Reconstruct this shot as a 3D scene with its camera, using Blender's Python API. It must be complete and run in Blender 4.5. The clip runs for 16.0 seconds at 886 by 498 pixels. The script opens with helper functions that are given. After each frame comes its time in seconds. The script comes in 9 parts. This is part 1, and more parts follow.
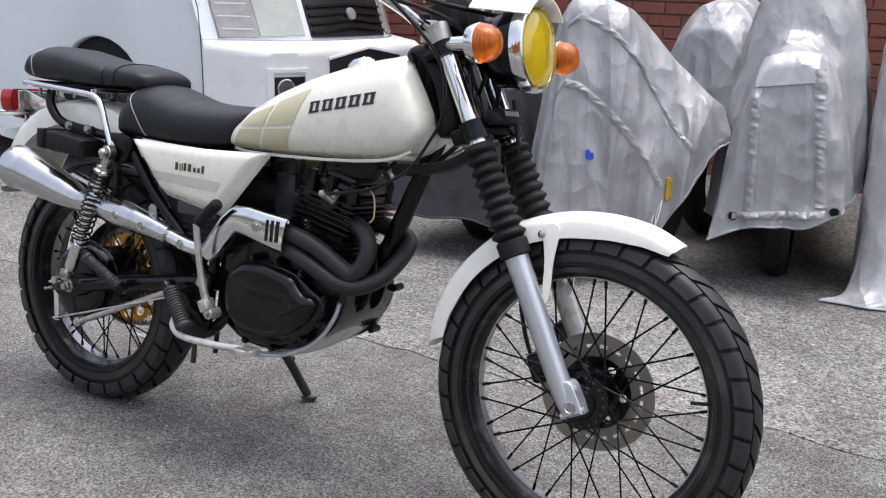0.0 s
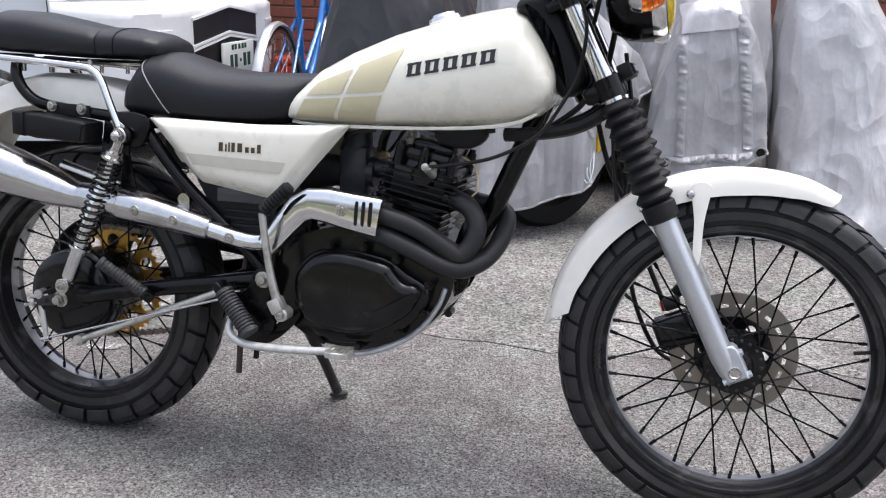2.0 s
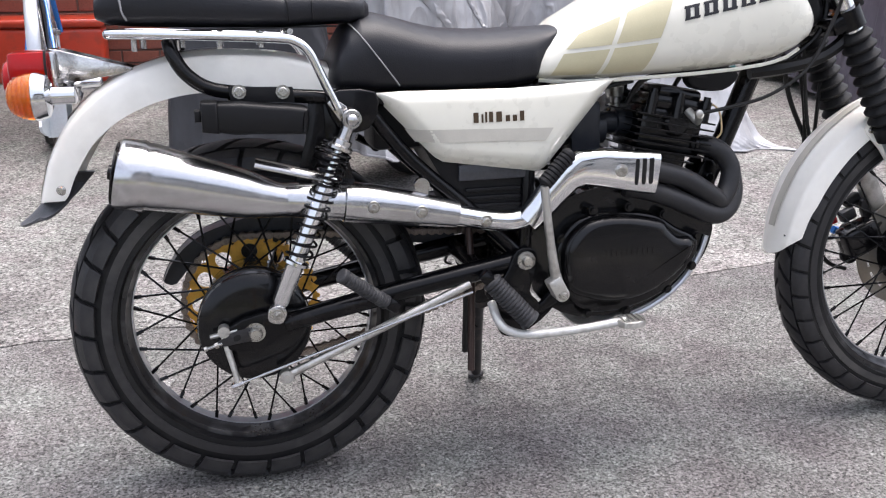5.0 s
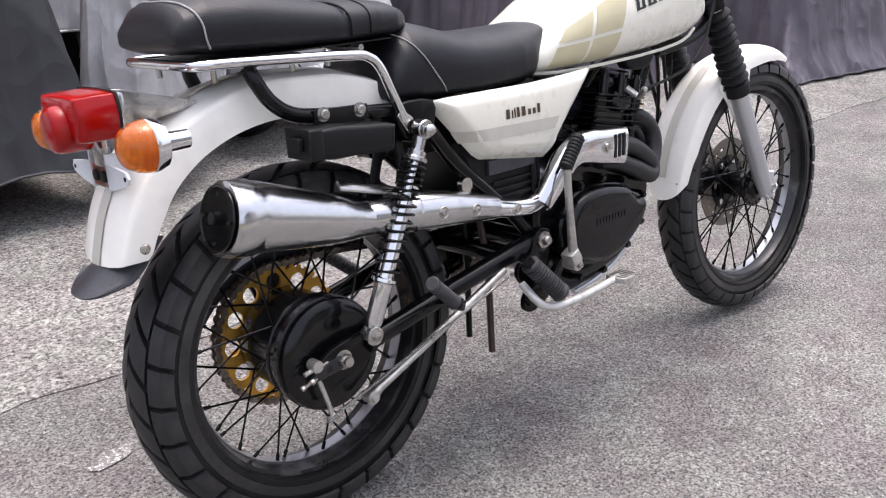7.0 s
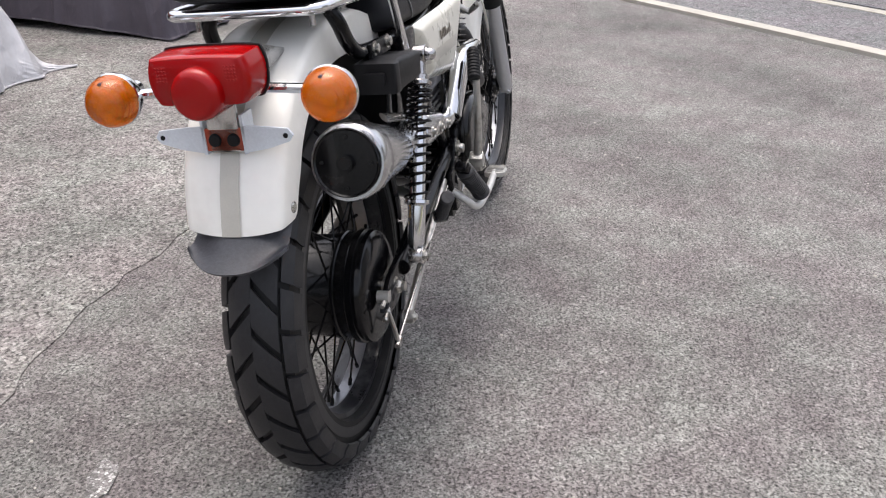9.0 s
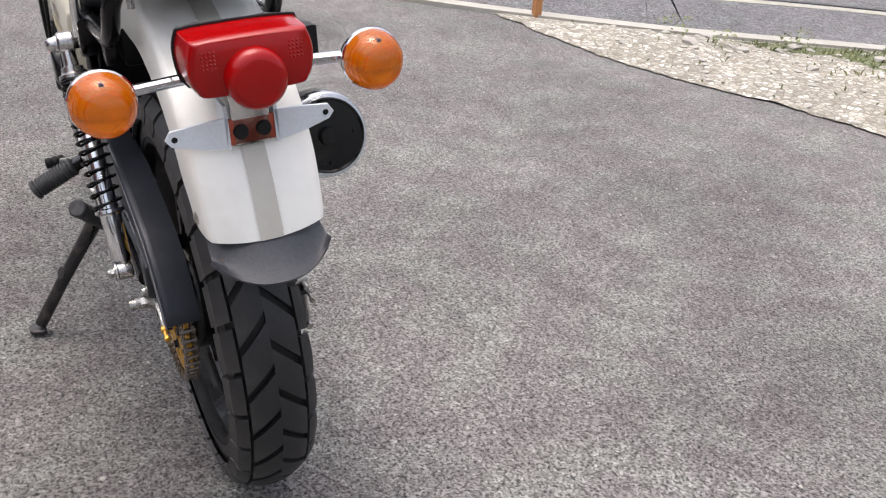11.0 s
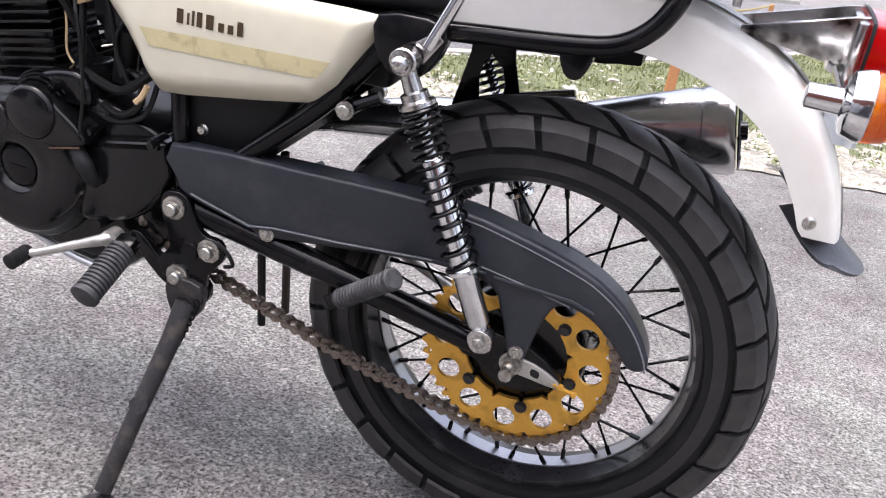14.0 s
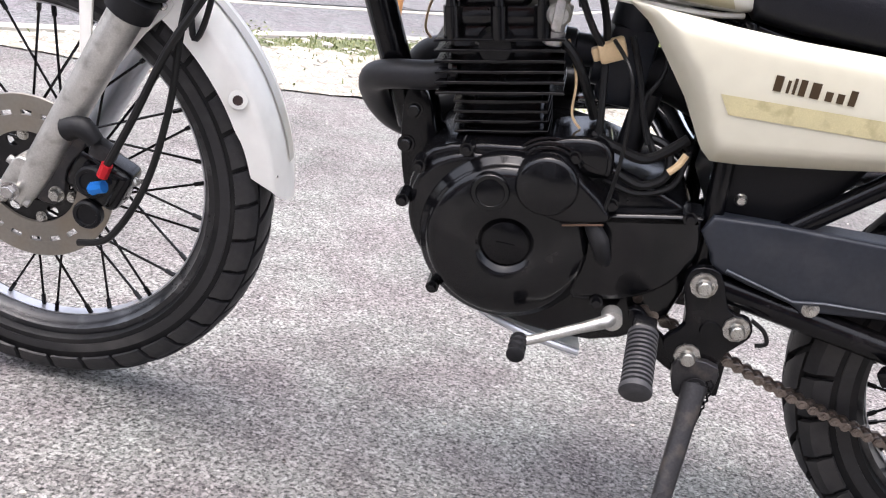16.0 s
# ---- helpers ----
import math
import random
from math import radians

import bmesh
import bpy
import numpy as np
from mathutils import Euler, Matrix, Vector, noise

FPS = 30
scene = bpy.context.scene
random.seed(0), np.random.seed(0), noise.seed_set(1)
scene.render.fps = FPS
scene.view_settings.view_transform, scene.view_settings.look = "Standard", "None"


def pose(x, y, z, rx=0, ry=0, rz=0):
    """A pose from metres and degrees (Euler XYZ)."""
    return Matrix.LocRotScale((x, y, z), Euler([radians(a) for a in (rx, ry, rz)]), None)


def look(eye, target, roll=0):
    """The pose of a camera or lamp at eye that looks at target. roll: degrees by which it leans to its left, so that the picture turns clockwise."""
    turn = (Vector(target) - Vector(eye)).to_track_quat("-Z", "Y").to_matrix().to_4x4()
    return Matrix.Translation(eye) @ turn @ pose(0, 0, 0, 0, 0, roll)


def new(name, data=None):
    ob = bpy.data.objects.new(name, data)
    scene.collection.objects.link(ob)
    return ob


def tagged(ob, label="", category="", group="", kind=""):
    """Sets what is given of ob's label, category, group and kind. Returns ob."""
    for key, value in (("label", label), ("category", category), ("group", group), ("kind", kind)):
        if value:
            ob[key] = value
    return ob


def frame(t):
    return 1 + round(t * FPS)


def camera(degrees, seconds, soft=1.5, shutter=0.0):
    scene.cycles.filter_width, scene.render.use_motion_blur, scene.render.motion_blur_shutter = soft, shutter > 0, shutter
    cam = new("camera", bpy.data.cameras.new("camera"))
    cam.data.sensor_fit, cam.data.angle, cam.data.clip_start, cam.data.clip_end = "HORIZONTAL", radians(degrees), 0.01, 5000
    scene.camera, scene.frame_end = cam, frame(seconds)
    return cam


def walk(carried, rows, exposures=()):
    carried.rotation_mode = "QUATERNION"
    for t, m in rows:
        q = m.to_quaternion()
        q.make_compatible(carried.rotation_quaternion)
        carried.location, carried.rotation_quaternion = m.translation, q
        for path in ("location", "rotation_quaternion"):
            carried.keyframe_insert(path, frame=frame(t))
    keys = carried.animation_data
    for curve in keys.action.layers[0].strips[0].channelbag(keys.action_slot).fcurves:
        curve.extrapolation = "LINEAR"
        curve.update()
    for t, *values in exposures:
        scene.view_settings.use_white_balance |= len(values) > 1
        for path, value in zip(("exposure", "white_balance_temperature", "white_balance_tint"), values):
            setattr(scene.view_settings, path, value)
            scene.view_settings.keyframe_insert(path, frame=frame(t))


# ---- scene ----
cam = camera(49.9, 16.0, 1.15)
PATH = [
    (0, (1.961, -1.565, 1.071), (0.985, 0.1, 0.548), 2.0),
    (0.5, (1.8, -1.647, 1.065), (0.927, 0.07, 0.526), 1.8),
    (1, (1.635, -1.647, 1.045), (0.875, 0.119, 0.495), 1.6),
    (1.5, (1.455, -1.645, 1.047), (0.825, 0.166, 0.477), 1.5),
    (2, (1.251, -1.673, 1.032), (0.758, 0.173, 0.441), 1.4),
    (2.5, (1.036, -1.711, 1.04), (0.69, 0.16, 0.426), 1.5),
    (3, (0.843, -1.653, 1.004), (0.629, 0.232, 0.372), 1.4),
    (3.5, (0.633, -1.615, 1.02), (0.561, 0.277, 0.377), 1.3),
    (4, (0.368, -1.628, 1.013), (0.434, 0.258, 0.352), 1.1),
    (4.5, (0.166, -1.601, 1.005), (0.388, 0.267, 0.328), 0.8),
    (7, (-0.82, -1.194, 1.059), (0.438, 0.179, 0.331), 1.2),
    (7.5, (-1.045, -1.014, 1.051), (0.399, 0.153, 0.308), 1.5),
    (8, (-1.18, -0.851, 1.037), (0.417, 0.081, 0.276), 1.5),
    (8.5, (-1.298, -0.671, 1.042), (0.417, -0.008, 0.254), 1.5),
    (9, (-1.402, -0.445, 1.04), (0.384, -0.068, 0.223), 1.8),
    (9.5, (-1.471, -0.249, 1.045), (0.345, -0.155, 0.213), 1.6),
    (10, (-1.45, -0.027, 1.036), (0.344, -0.245, 0.179), 2.3),
    (10.2, (-1.434, 0.041, 1.048), (0.341, -0.29, 0.188), 2.6),
    (12.3, (-0.86, 0.933, 0.88), (0.137, -0.63, 0.129), 8.0),
    (12.5, (-0.77, 1.005, 0.872), (0.138, -0.619, 0.138), 8.3),
    (13, (-0.579, 1.108, 0.834), (0.119, -0.637, 0.149), 9.1),
    (13.5, (-0.358, 1.159, 0.823), (0.176, -0.646, 0.148), 9.5),
    (14, (-0.16, 1.22, 0.798), (0.296, -0.617, 0.151), 9.7),
    (14.5, (0.082, 1.276, 0.803), (0.457, -0.574, 0.143), 10.1),
    (15, (0.245, 1.263, 0.782), (0.592, -0.596, 0.13), 10.2),
    (15.5, (0.453, 1.239, 0.764), (0.722, -0.634, 0.116), 10.4),
    (16, (0.703, 1.265, 0.746), (0.834, -0.623, 0.1), 10.2),
]
walk(cam, [(t, look(eye, target, roll)) for t, eye, target, roll in PATH],
     [(0, 0.1, 6250, 11), (2.2, 0.32, 6250, 12), (4.5, 0.5, 6300, 13), (7, 0.46, 6450, 16), (8, 0.30, 6550, 14), (10.2, 0.08, 6550, 13), (12.3, 0.25, 6450, 13), (13.2, 0.40, 6450, 13), (14.2, 0.88, 6300, 17), (15.2, 0.97, 6250, 17), (16, 0.97, 6350, 15)])

# ---- world, sun and exposure ----
world = bpy.data.worlds.new("world")
scene.world = world
world.use_nodes = True
wn, wl = world.node_tree.nodes, world.node_tree.links
sky = wn.new("ShaderNodeTexSky")
sky.sky_type = "NISHITA"
sky.sun_disc = False
sky.sun_elevation = radians(78)
sky.sun_rotation = radians(60)
sky.air_density, sky.dust_density, sky.ozone_density = 1.0, 6.0, 1.0
wn["Background"].inputs["Strength"].default_value = 0.29
veil = wn.new("ShaderNodeHueSaturation")
veil.inputs["Saturation"].default_value = 0.5
wl.new(sky.outputs[0], veil.inputs["Color"])
wl.new(veil.outputs[0], wn["Background"].inputs["Color"])
sun = new("sun", bpy.data.lights.new("sun", "SUN"))
sun.data.energy, sun.data.angle, sun.data.color = 0.6, radians(70), (1.0, 0.97, 0.93)
sun.matrix_world = look((-1.1, 1.5, 4.0), (0, 0, 0))


# ---- materials ----
def mat(name, col, rough=0.5, metal=0.0, var=0.12, scale=6.0, bump=0.0, bscale=300.0, coat=0.0,
        rvar=0.1, trans=0.0, spec=0.5, stain=None, stain_amount=0.0, stain_scale=14.0):
    m = bpy.data.materials.new(name)
    m.use_nodes = True
    n, l = m.node_tree.nodes, m.node_tree.links
    p = n["Principled BSDF"]
    tc = n.new("ShaderNodeTexCoord")
    big, fine = n.new("ShaderNodeTexNoise"), n.new("ShaderNodeTexNoise")
    big.inputs["Scale"].default_value, big.inputs["Detail"].default_value = scale, 4
    fine.inputs["Scale"].default_value, fine.inputs["Detail"].default_value = scale * 16, 3
    for t in (big, fine):
        l.new(tc.outputs["Object"], t.inputs["Vector"])
    add = n.new("ShaderNodeMath")
    add.operation = "MULTIPLY_ADD"
    add.inputs[1].default_value = 0.5
    l.new(fine.outputs["Fac"], add.inputs[0])
    half = n.new("ShaderNodeMath")
    half.operation = "MULTIPLY"
    half.inputs[1].default_value = 0.5
    l.new(big.outputs["Fac"], half.inputs[0])
    l.new(half.outputs[0], add.inputs[2])
    ramp = n.new("ShaderNodeValToRGB")
    ramp.color_ramp.elements[0].position, ramp.color_ramp.elements[1].position = 0.3, 0.7
    ramp.color_ramp.elements[0].color = (*[max(0, c * (1 - var)) for c in col], 1)
    ramp.color_ramp.elements[1].color = (*[min(1, c * (1 + var)) for c in col], 1)
    l.new(add.outputs[0], ramp.inputs["Fac"])
    out = ramp.outputs["Color"]
    if stain is not None:
        sn = n.new("ShaderNodeTexNoise")
        sn.inputs["Scale"].default_value, sn.inputs["Detail"].default_value = stain_scale, 6
        l.new(tc.outputs["Object"], sn.inputs["Vector"])
        sr = n.new("ShaderNodeValToRGB")
        sr.color_ramp.elements[0].position, sr.color_ramp.elements[1].position = 0.52, 0.68
        sr.color_ramp.elements[0].color = (0, 0, 0, 1)
        sr.color_ramp.elements[1].color = (stain_amount, stain_amount, stain_amount, 1)
        l.new(sn.outputs["Fac"], sr.inputs["Fac"])
        mx = n.new("ShaderNodeMix")
        mx.data_type = "RGBA"
        l.new(sr.outputs["Color"], mx.inputs["Factor"])
        l.new(out, mx.inputs["A"])
        mx.inputs["B"].default_value = (*stain, 1)
        out = mx.outputs["Result"]
    l.new(out, p.inputs["Base Color"])
    rr = n.new("ShaderNodeMapRange")
    rr.inputs["To Min"].default_value, rr.inputs["To Max"].default_value = max(0.02, rough - rvar), min(1, rough + rvar)
    l.new(add.outputs[0], rr.inputs["Value"])
    l.new(rr.outputs[0], p.inputs["Roughness"])
    p.inputs["Metallic"].default_value = metal
    p.inputs["Coat Weight"].default_value = coat
    p.inputs["Coat Roughness"].default_value = 0.06
    p.inputs["Transmission Weight"].default_value = trans
    p.inputs["Specular IOR Level"].default_value = spec
    if bump:
        bt = n.new("ShaderNodeTexNoise")
        bt.inputs["Scale"].default_value, bt.inputs["Detail"].default_value = bscale, 3
        l.new(tc.outputs["Object"], bt.inputs["Vector"])
        b = n.new("ShaderNodeBump")
        b.inputs["Strength"].default_value, b.inputs["Distance"].default_value = bump, 0.004
        l.new(bt.outputs["Fac"], b.inputs["Height"])
        l.new(b.outputs["Normal"], p.inputs["Normal"])
    return m


def ground_mat(name, dark, light, speck, bed, pebble=160.0, rough=0.85, bump=0.6, patch=0.25, far=1.2):
    """Stone chips of several greys in a darker bed, with wide stains."""
    m = bpy.data.materials.new(name)
    m.use_nodes = True
    n, l = m.node_tree.nodes, m.node_tree.links
    p = n["Principled BSDF"]
    tc = n.new("ShaderNodeTexCoord")
    vo, vd = n.new("ShaderNodeTexVoronoi"), n.new("ShaderNodeTexVoronoi")
    vo.inputs["Scale"].default_value = vd.inputs["Scale"].default_value = pebble
    vd.feature = "DISTANCE_TO_EDGE"
    big, mid = n.new("ShaderNodeTexNoise"), n.new("ShaderNodeTexNoise")
    big.inputs["Scale"].default_value, big.inputs["Detail"].default_value = far, 6
    mid.inputs["Scale"].default_value, mid.inputs["Detail"].default_value = 14, 6
    for t in (vo, vd, big, mid):
        l.new(tc.outputs["Object"], t.inputs["Vector"])
    sep = n.new("ShaderNodeSeparateColor")
    l.new(vo.outputs["Color"], sep.inputs["Color"])
    chips = n.new("ShaderNodeValToRGB")
    cr = chips.color_ramp
    cr.elements[0].position, cr.elements[0].color = 0.0, (*dark, 1)
    cr.elements[1].position, cr.elements[1].color = 0.72, (*light, 1)
    e = cr.elements.new(0.93)
    e.color = (*speck, 1)
    l.new(sep.outputs["Red"], chips.inputs["Fac"])
    gap = n.new("ShaderNodeMapRange")
    gap.inputs["From Min"].default_value, gap.inputs["From Max"].default_value = 0.02, 0.12
    l.new(vd.outputs["Distance"], gap.inputs["Value"])
    mx = n.new("ShaderNodeMix")
    mx.data_type = "RGBA"
    mx.inputs["A"].default_value = (*bed, 1)
    l.new(gap.outputs[0], mx.inputs["Factor"])
    l.new(chips.outputs["Color"], mx.inputs["B"])
    st = n.new("ShaderNodeMath")
    st.operation = "MULTIPLY_ADD"
    st.inputs[1].default_value, st.inputs[2].default_value = 0.4, 0.0
    l.new(mid.outputs["Fac"], st.inputs[0])
    st2 = n.new("ShaderNodeMath")
    st2.operation = "MULTIPLY_ADD"
    st2.inputs[1].default_value = 0.6
    l.new(big.outputs["Fac"], st2.inputs[0])
    l.new(st.outputs[0], st2.inputs[2])
    mr = n.new("ShaderNodeMapRange")
    mr.inputs["From Min"].default_value, mr.inputs["From Max"].default_value = 0.3, 0.7
    mr.inputs["To Min"].default_value, mr.inputs["To Max"].default_value = 1 - patch, 1 + patch
    l.new(st2.outputs[0], mr.inputs["Value"])
    sc = n.new("ShaderNodeVectorMath")
    sc.operation = "SCALE"
    l.new(mx.outputs["Result"], sc.inputs[0])
    l.new(mr.outputs[0], sc.inputs["Scale"])
    l.new(sc.outputs[0], p.inputs["Base Color"])
    p.inputs["Roughness"].default_value = rough
    b = n.new("ShaderNodeBump")
    b.inputs["Strength"].default_value, b.inputs["Distance"].default_value = bump, 0.003
    l.new(gap.outputs[0], b.inputs["Height"])
    l.new(b.outputs["Normal"], p.inputs["Normal"])
    return m


def asphalt_mat(name, base, chip=150.0, pit=0.42, patch=0.3, far=1.3, rough=0.85, bump=1.0):
    """Rolled stone chips with dark pits between them, tinted in wide patches."""
    m = bpy.data.materials.new(name)
    m.use_nodes = True
    n, l = m.node_tree.nodes, m.node_tree.links
    p = n["Principled BSDF"]
    tc = n.new("ShaderNodeTexCoord")

    def tex(scale, detail=3.0, rough_=0.6):
        t = n.new("ShaderNodeTexNoise")
        t.inputs["Scale"].default_value, t.inputs["Detail"].default_value, t.inputs["Roughness"].default_value = scale, detail, rough_
        l.new(tc.outputs["Object"], t.inputs["Vector"])
        return t

    def span(src, a, b, c, d):
        r = n.new("ShaderNodeMapRange")
        for k, v in (("From Min", a), ("From Max", b), ("To Min", c), ("To Max", d)):
            r.inputs[k].default_value = v
        l.new(src, r.inputs["Value"])
        return r.outputs[0]

    def times(x, y):
        t = n.new("ShaderNodeMath")
        t.operation = "MULTIPLY"
        l.new(x, t.inputs[0])
        l.new(y, t.inputs[1])
        return t.outputs[0]

    vo = n.new("ShaderNodeTexVoronoi")
    vo.inputs["Scale"].default_value = chip
    l.new(tc.outputs["Object"], vo.inputs["Vector"])
    sep = n.new("ShaderNodeSeparateColor")
    l.new(vo.outputs["Color"], sep.inputs["Color"])
    tone = span(sep.outputs["Red"], 0, 1, 0.60, 1.40)
    bright = n.new("ShaderNodeMapRange")
    bright.inputs["From Min"].default_value, bright.inputs["From Max"].default_value = 0.93, 1.0
    bright.inputs["To Min"].default_value, bright.inputs["To Max"].default_value = 1.0, 1.4
    l.new(sep.outputs["Green"], bright.inputs["Value"])
    pits = times(span(tex(chip * 0.8, 2.5).outputs["Fac"], 0.36, 0.50, pit, 1.0), span(tex(chip * 0.42, 2.0).outputs["Fac"], 0.30, 0.40, 0.38, 1.04))
    grain = span(tex(chip * 3.2, 4, 0.7).outputs["Fac"], 0.3, 0.7, 0.68, 1.32)
    wide = span(tex(far, 7, 0.62).outputs["Fac"], 0.32, 0.68, 1 - patch, 1 + patch)
    mid = times(span(tex(9.0, 5, 0.6).outputs["Fac"], 0.3, 0.7, 0.82, 1.18), span(tex(chip * 0.27, 3.5, 0.75).outputs["Fac"], 0.33, 0.67, 0.72, 1.28))
    val = times(times(times(tone, bright.outputs[0]), times(pits, grain)), times(wide, mid))
    tint = n.new("ShaderNodeValToRGB")
    tint.color_ramp.elements[0].position, tint.color_ramp.elements[1].position = 0.36, 0.64
    tint.color_ramp.elements[0].color = (base[0] * 1.06, base[1] * 0.985, base[2] * 0.99, 1)
    tint.color_ramp.elements[1].color = (base[0] * 0.97, base[1] * 1.0, base[2] * 0.95, 1)
    l.new(tex(4.5, 4).outputs["Fac"], tint.inputs["Fac"])
    sc = n.new("ShaderNodeVectorMath")
    sc.operation = "SCALE"
    l.new(tint.outputs["Color"], sc.inputs[0])
    l.new(val, sc.inputs["Scale"])
    l.new(sc.outputs[0], p.inputs["Base Color"])
    p.inputs["Roughness"].default_value = rough
    p.inputs["Specular IOR Level"].default_value = 0.3
    b = n.new("ShaderNodeBump")
    b.inputs["Strength"].default_value, b.inputs["Distance"].default_value = bump, 0.003
    l.new(times(pits, tone), b.inputs["Height"])
    l.new(b.outputs["Normal"], p.inputs["Normal"])
    return m


def cloth_mat(name, col, rough=0.45, metal=0.3, crease=1.0):
    """Coated cover cloth: sharp long creases, short crinkles and dust."""
    m = mat(name, col, rough, metal, var=0.08, scale=3.0, rvar=0.06, stain=[c * 0.82 for c in col], stain_amount=0.3, stain_scale=5)
    n, l = m.node_tree.nodes, m.node_tree.links
    p = n["Principled BSDF"]
    tc = n.new("ShaderNodeTexCoord")
    total = None
    for scale, squash, detail, amount, turn in ((2.6, 0.10, 0.0, 0.60, 0.22), (5.6, 0.09, 0.0, 0.34, -0.30), (12.0, 0.22, 0.0, 0.15, 0.6), (9.0, 0.9, 0.0, 0.10, 1.1), (34.0, 0.5, 1.0, 0.024, 0.0)):
        mp = n.new("ShaderNodeMapping")
        mp.inputs["Scale"].default_value = (scale, scale, scale * squash)
        mp.inputs["Rotation"].default_value = (turn * 0.5, turn, 0)
        l.new(tc.outputs["Object"], mp.inputs["Vector"])
        t = n.new("ShaderNodeTexNoise")
        t.inputs["Scale"].default_value, t.inputs["Detail"].default_value, t.inputs["Roughness"].default_value = 1.0, detail, 0.45
        l.new(mp.outputs[0], t.inputs["Vector"])
        d = n.new("ShaderNodeMath")
        d.operation = "SUBTRACT"
        d.inputs[1].default_value = 0.5
        l.new(t.outputs["Fac"], d.inputs[0])
        ab = n.new("ShaderNodeMath")
        ab.operation = "ABSOLUTE"
        l.new(d.outputs[0], ab.inputs[0])
        ad = n.new("ShaderNodeMath")
        ad.operation = "MULTIPLY_ADD"
        ad.inputs[1].default_value = -amount
        l.new(ab.outputs[0], ad.inputs[0])
        if total is not None:
            l.new(total, ad.inputs[2])
        else:
            ad.inputs[2].default_value = 0.0
        total = ad.outputs[0]
    b = n.new("ShaderNodeBump")
    b.inputs["Strength"].default_value, b.inputs["Distance"].default_value = crease, 0.20
    l.new(total, b.inputs["Height"])
    l.new(b.outputs["Normal"], p.inputs["Normal"])
    return m


M_white = mat("pearl_white_paint", (0.74, 0.725, 0.635), 0.28, 0, 0.03, 3, coat=0.6, rvar=0.05, stain=(0.66, 0.64, 0.56), stain_amount=0.25)
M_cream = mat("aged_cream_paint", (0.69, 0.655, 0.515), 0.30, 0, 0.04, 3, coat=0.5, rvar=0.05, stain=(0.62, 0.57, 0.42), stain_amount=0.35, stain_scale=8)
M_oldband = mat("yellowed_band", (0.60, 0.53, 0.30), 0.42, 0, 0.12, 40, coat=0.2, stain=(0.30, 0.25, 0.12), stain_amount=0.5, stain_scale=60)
M_fender = mat("white_fender_plastic", (0.90, 0.885, 0.825), 0.33, 0, 0.03, 4, coat=0.3, rvar=0.05, stain=(0.62, 0.60, 0.54), stain_amount=0.35, stain_scale=9)
M_beige = mat("beige_decal", (0.50, 0.46, 0.30), 0.4, 0, 0.06, 30, coat=0.3)
M_greyband = mat("grey_beige_band", (0.52, 0.50, 0.44), 0.4, 0, 0.08, 40, coat=0.3)
M_ink = mat("black_decal_ink", (0.012, 0.012, 0.014), 0.4, 0, 0.1, 30)
M_brown = mat("dark_brown_decal_ink", (0.05, 0.03, 0.012), 0.4, 0, 0.1, 30)
M_engine = mat("black_engine_paint", (0.0035, 0.0035, 0.0042), 0.20, 0, 0.35, 10, coat=0.22, bump=0.05, bscale=160, rvar=0.08, stain=(0.024, 0.022, 0.021), stain_amount=0.35, stain_scale=24, spec=0.24)
M_frame = mat("black_gloss_frame_paint", (0.0025, 0.0025, 0.0033), 0.20, 0, 0.3, 12, coat=0.10, stain=(0.030, 0.026, 0.024), stain_amount=0.25, stain_scale=30, spec=0.2)
M_plastic = mat("black_plastic", (0.006, 0.006, 0.007), 0.46, 0, 0.2, 14, bump=0.1, bscale=700, spec=0.24)
M_guard = mat("dark_grey_guard_plastic", (0.022, 0.025, 0.032), 0.34, 0, 0.2, 10, bump=0.08, bscale=600, spec=0.34, stain=(0.05, 0.05, 0.055), stain_amount=0.35, stain_scale=18)
M_tyre = mat("black_tyre_rubber", (0.0060, 0.0060, 0.0066), 0.56, 0, 0.35, 9, bump=0.12, bscale=350, stain=(0.04, 0.037, 0.034), stain_amount=0.4, stain_scale=9, spec=0.3)
# blocks paler than M_tyre: sheen on them and shade in grooves put into colour
M_tread = mat("lit_tread_rubber", (0.0135, 0.0133, 0.0150), 0.50, 0, 0.35, 9, bump=0.12, bscale=350, stain=(0.06, 0.056, 0.052), stain_amount=0.5, stain_scale=12, spec=0.5)
M_sidewall = mat("dusty_sidewall_rubber", (0.016, 0.0157, 0.017), 0.46, 0, 0.3, 7, bump=0.08, bscale=300, stain=(0.085, 0.08, 0.075), stain_amount=0.6, stain_scale=7, spec=0.5)
M_rubber = mat("black_rubber", (0.009, 0.009, 0.010), 0.58, 0, 0.25, 12, bump=0.1, bscale=400, stain=(0.035, 0.035, 0.035), stain_amount=0.3, spec=0.25)
M_header = mat("satin_black_pipe_paint", (0.018, 0.018, 0.020), 0.46, 0, 0.25, 12, bump=0.05, bscale=300, stain=(0.04, 0.038, 0.036), stain_amount=0.3, spec=0.35)
M_stand = mat("scratched_grey_black_steel", (0.035, 0.034, 0.036), 0.4, 0.5, 0.3, 20, stain=(0.11, 0.09, 0.075), stain_amount=0.5, stain_scale=40)
M_peg = mat("dusty_peg_rubber", (0.030, 0.030, 0.033), 0.6, 0, 0.3, 14, bump=0.1, bscale=300, stain=(0.10, 0.10, 0.10), stain_amount=0.4, stain_scale=30)
M_flap = mat("weathered_grey_rubber", (0.045, 0.047, 0.054), 0.34, 0, 0.3, 14, bump=0.1, bscale=300)
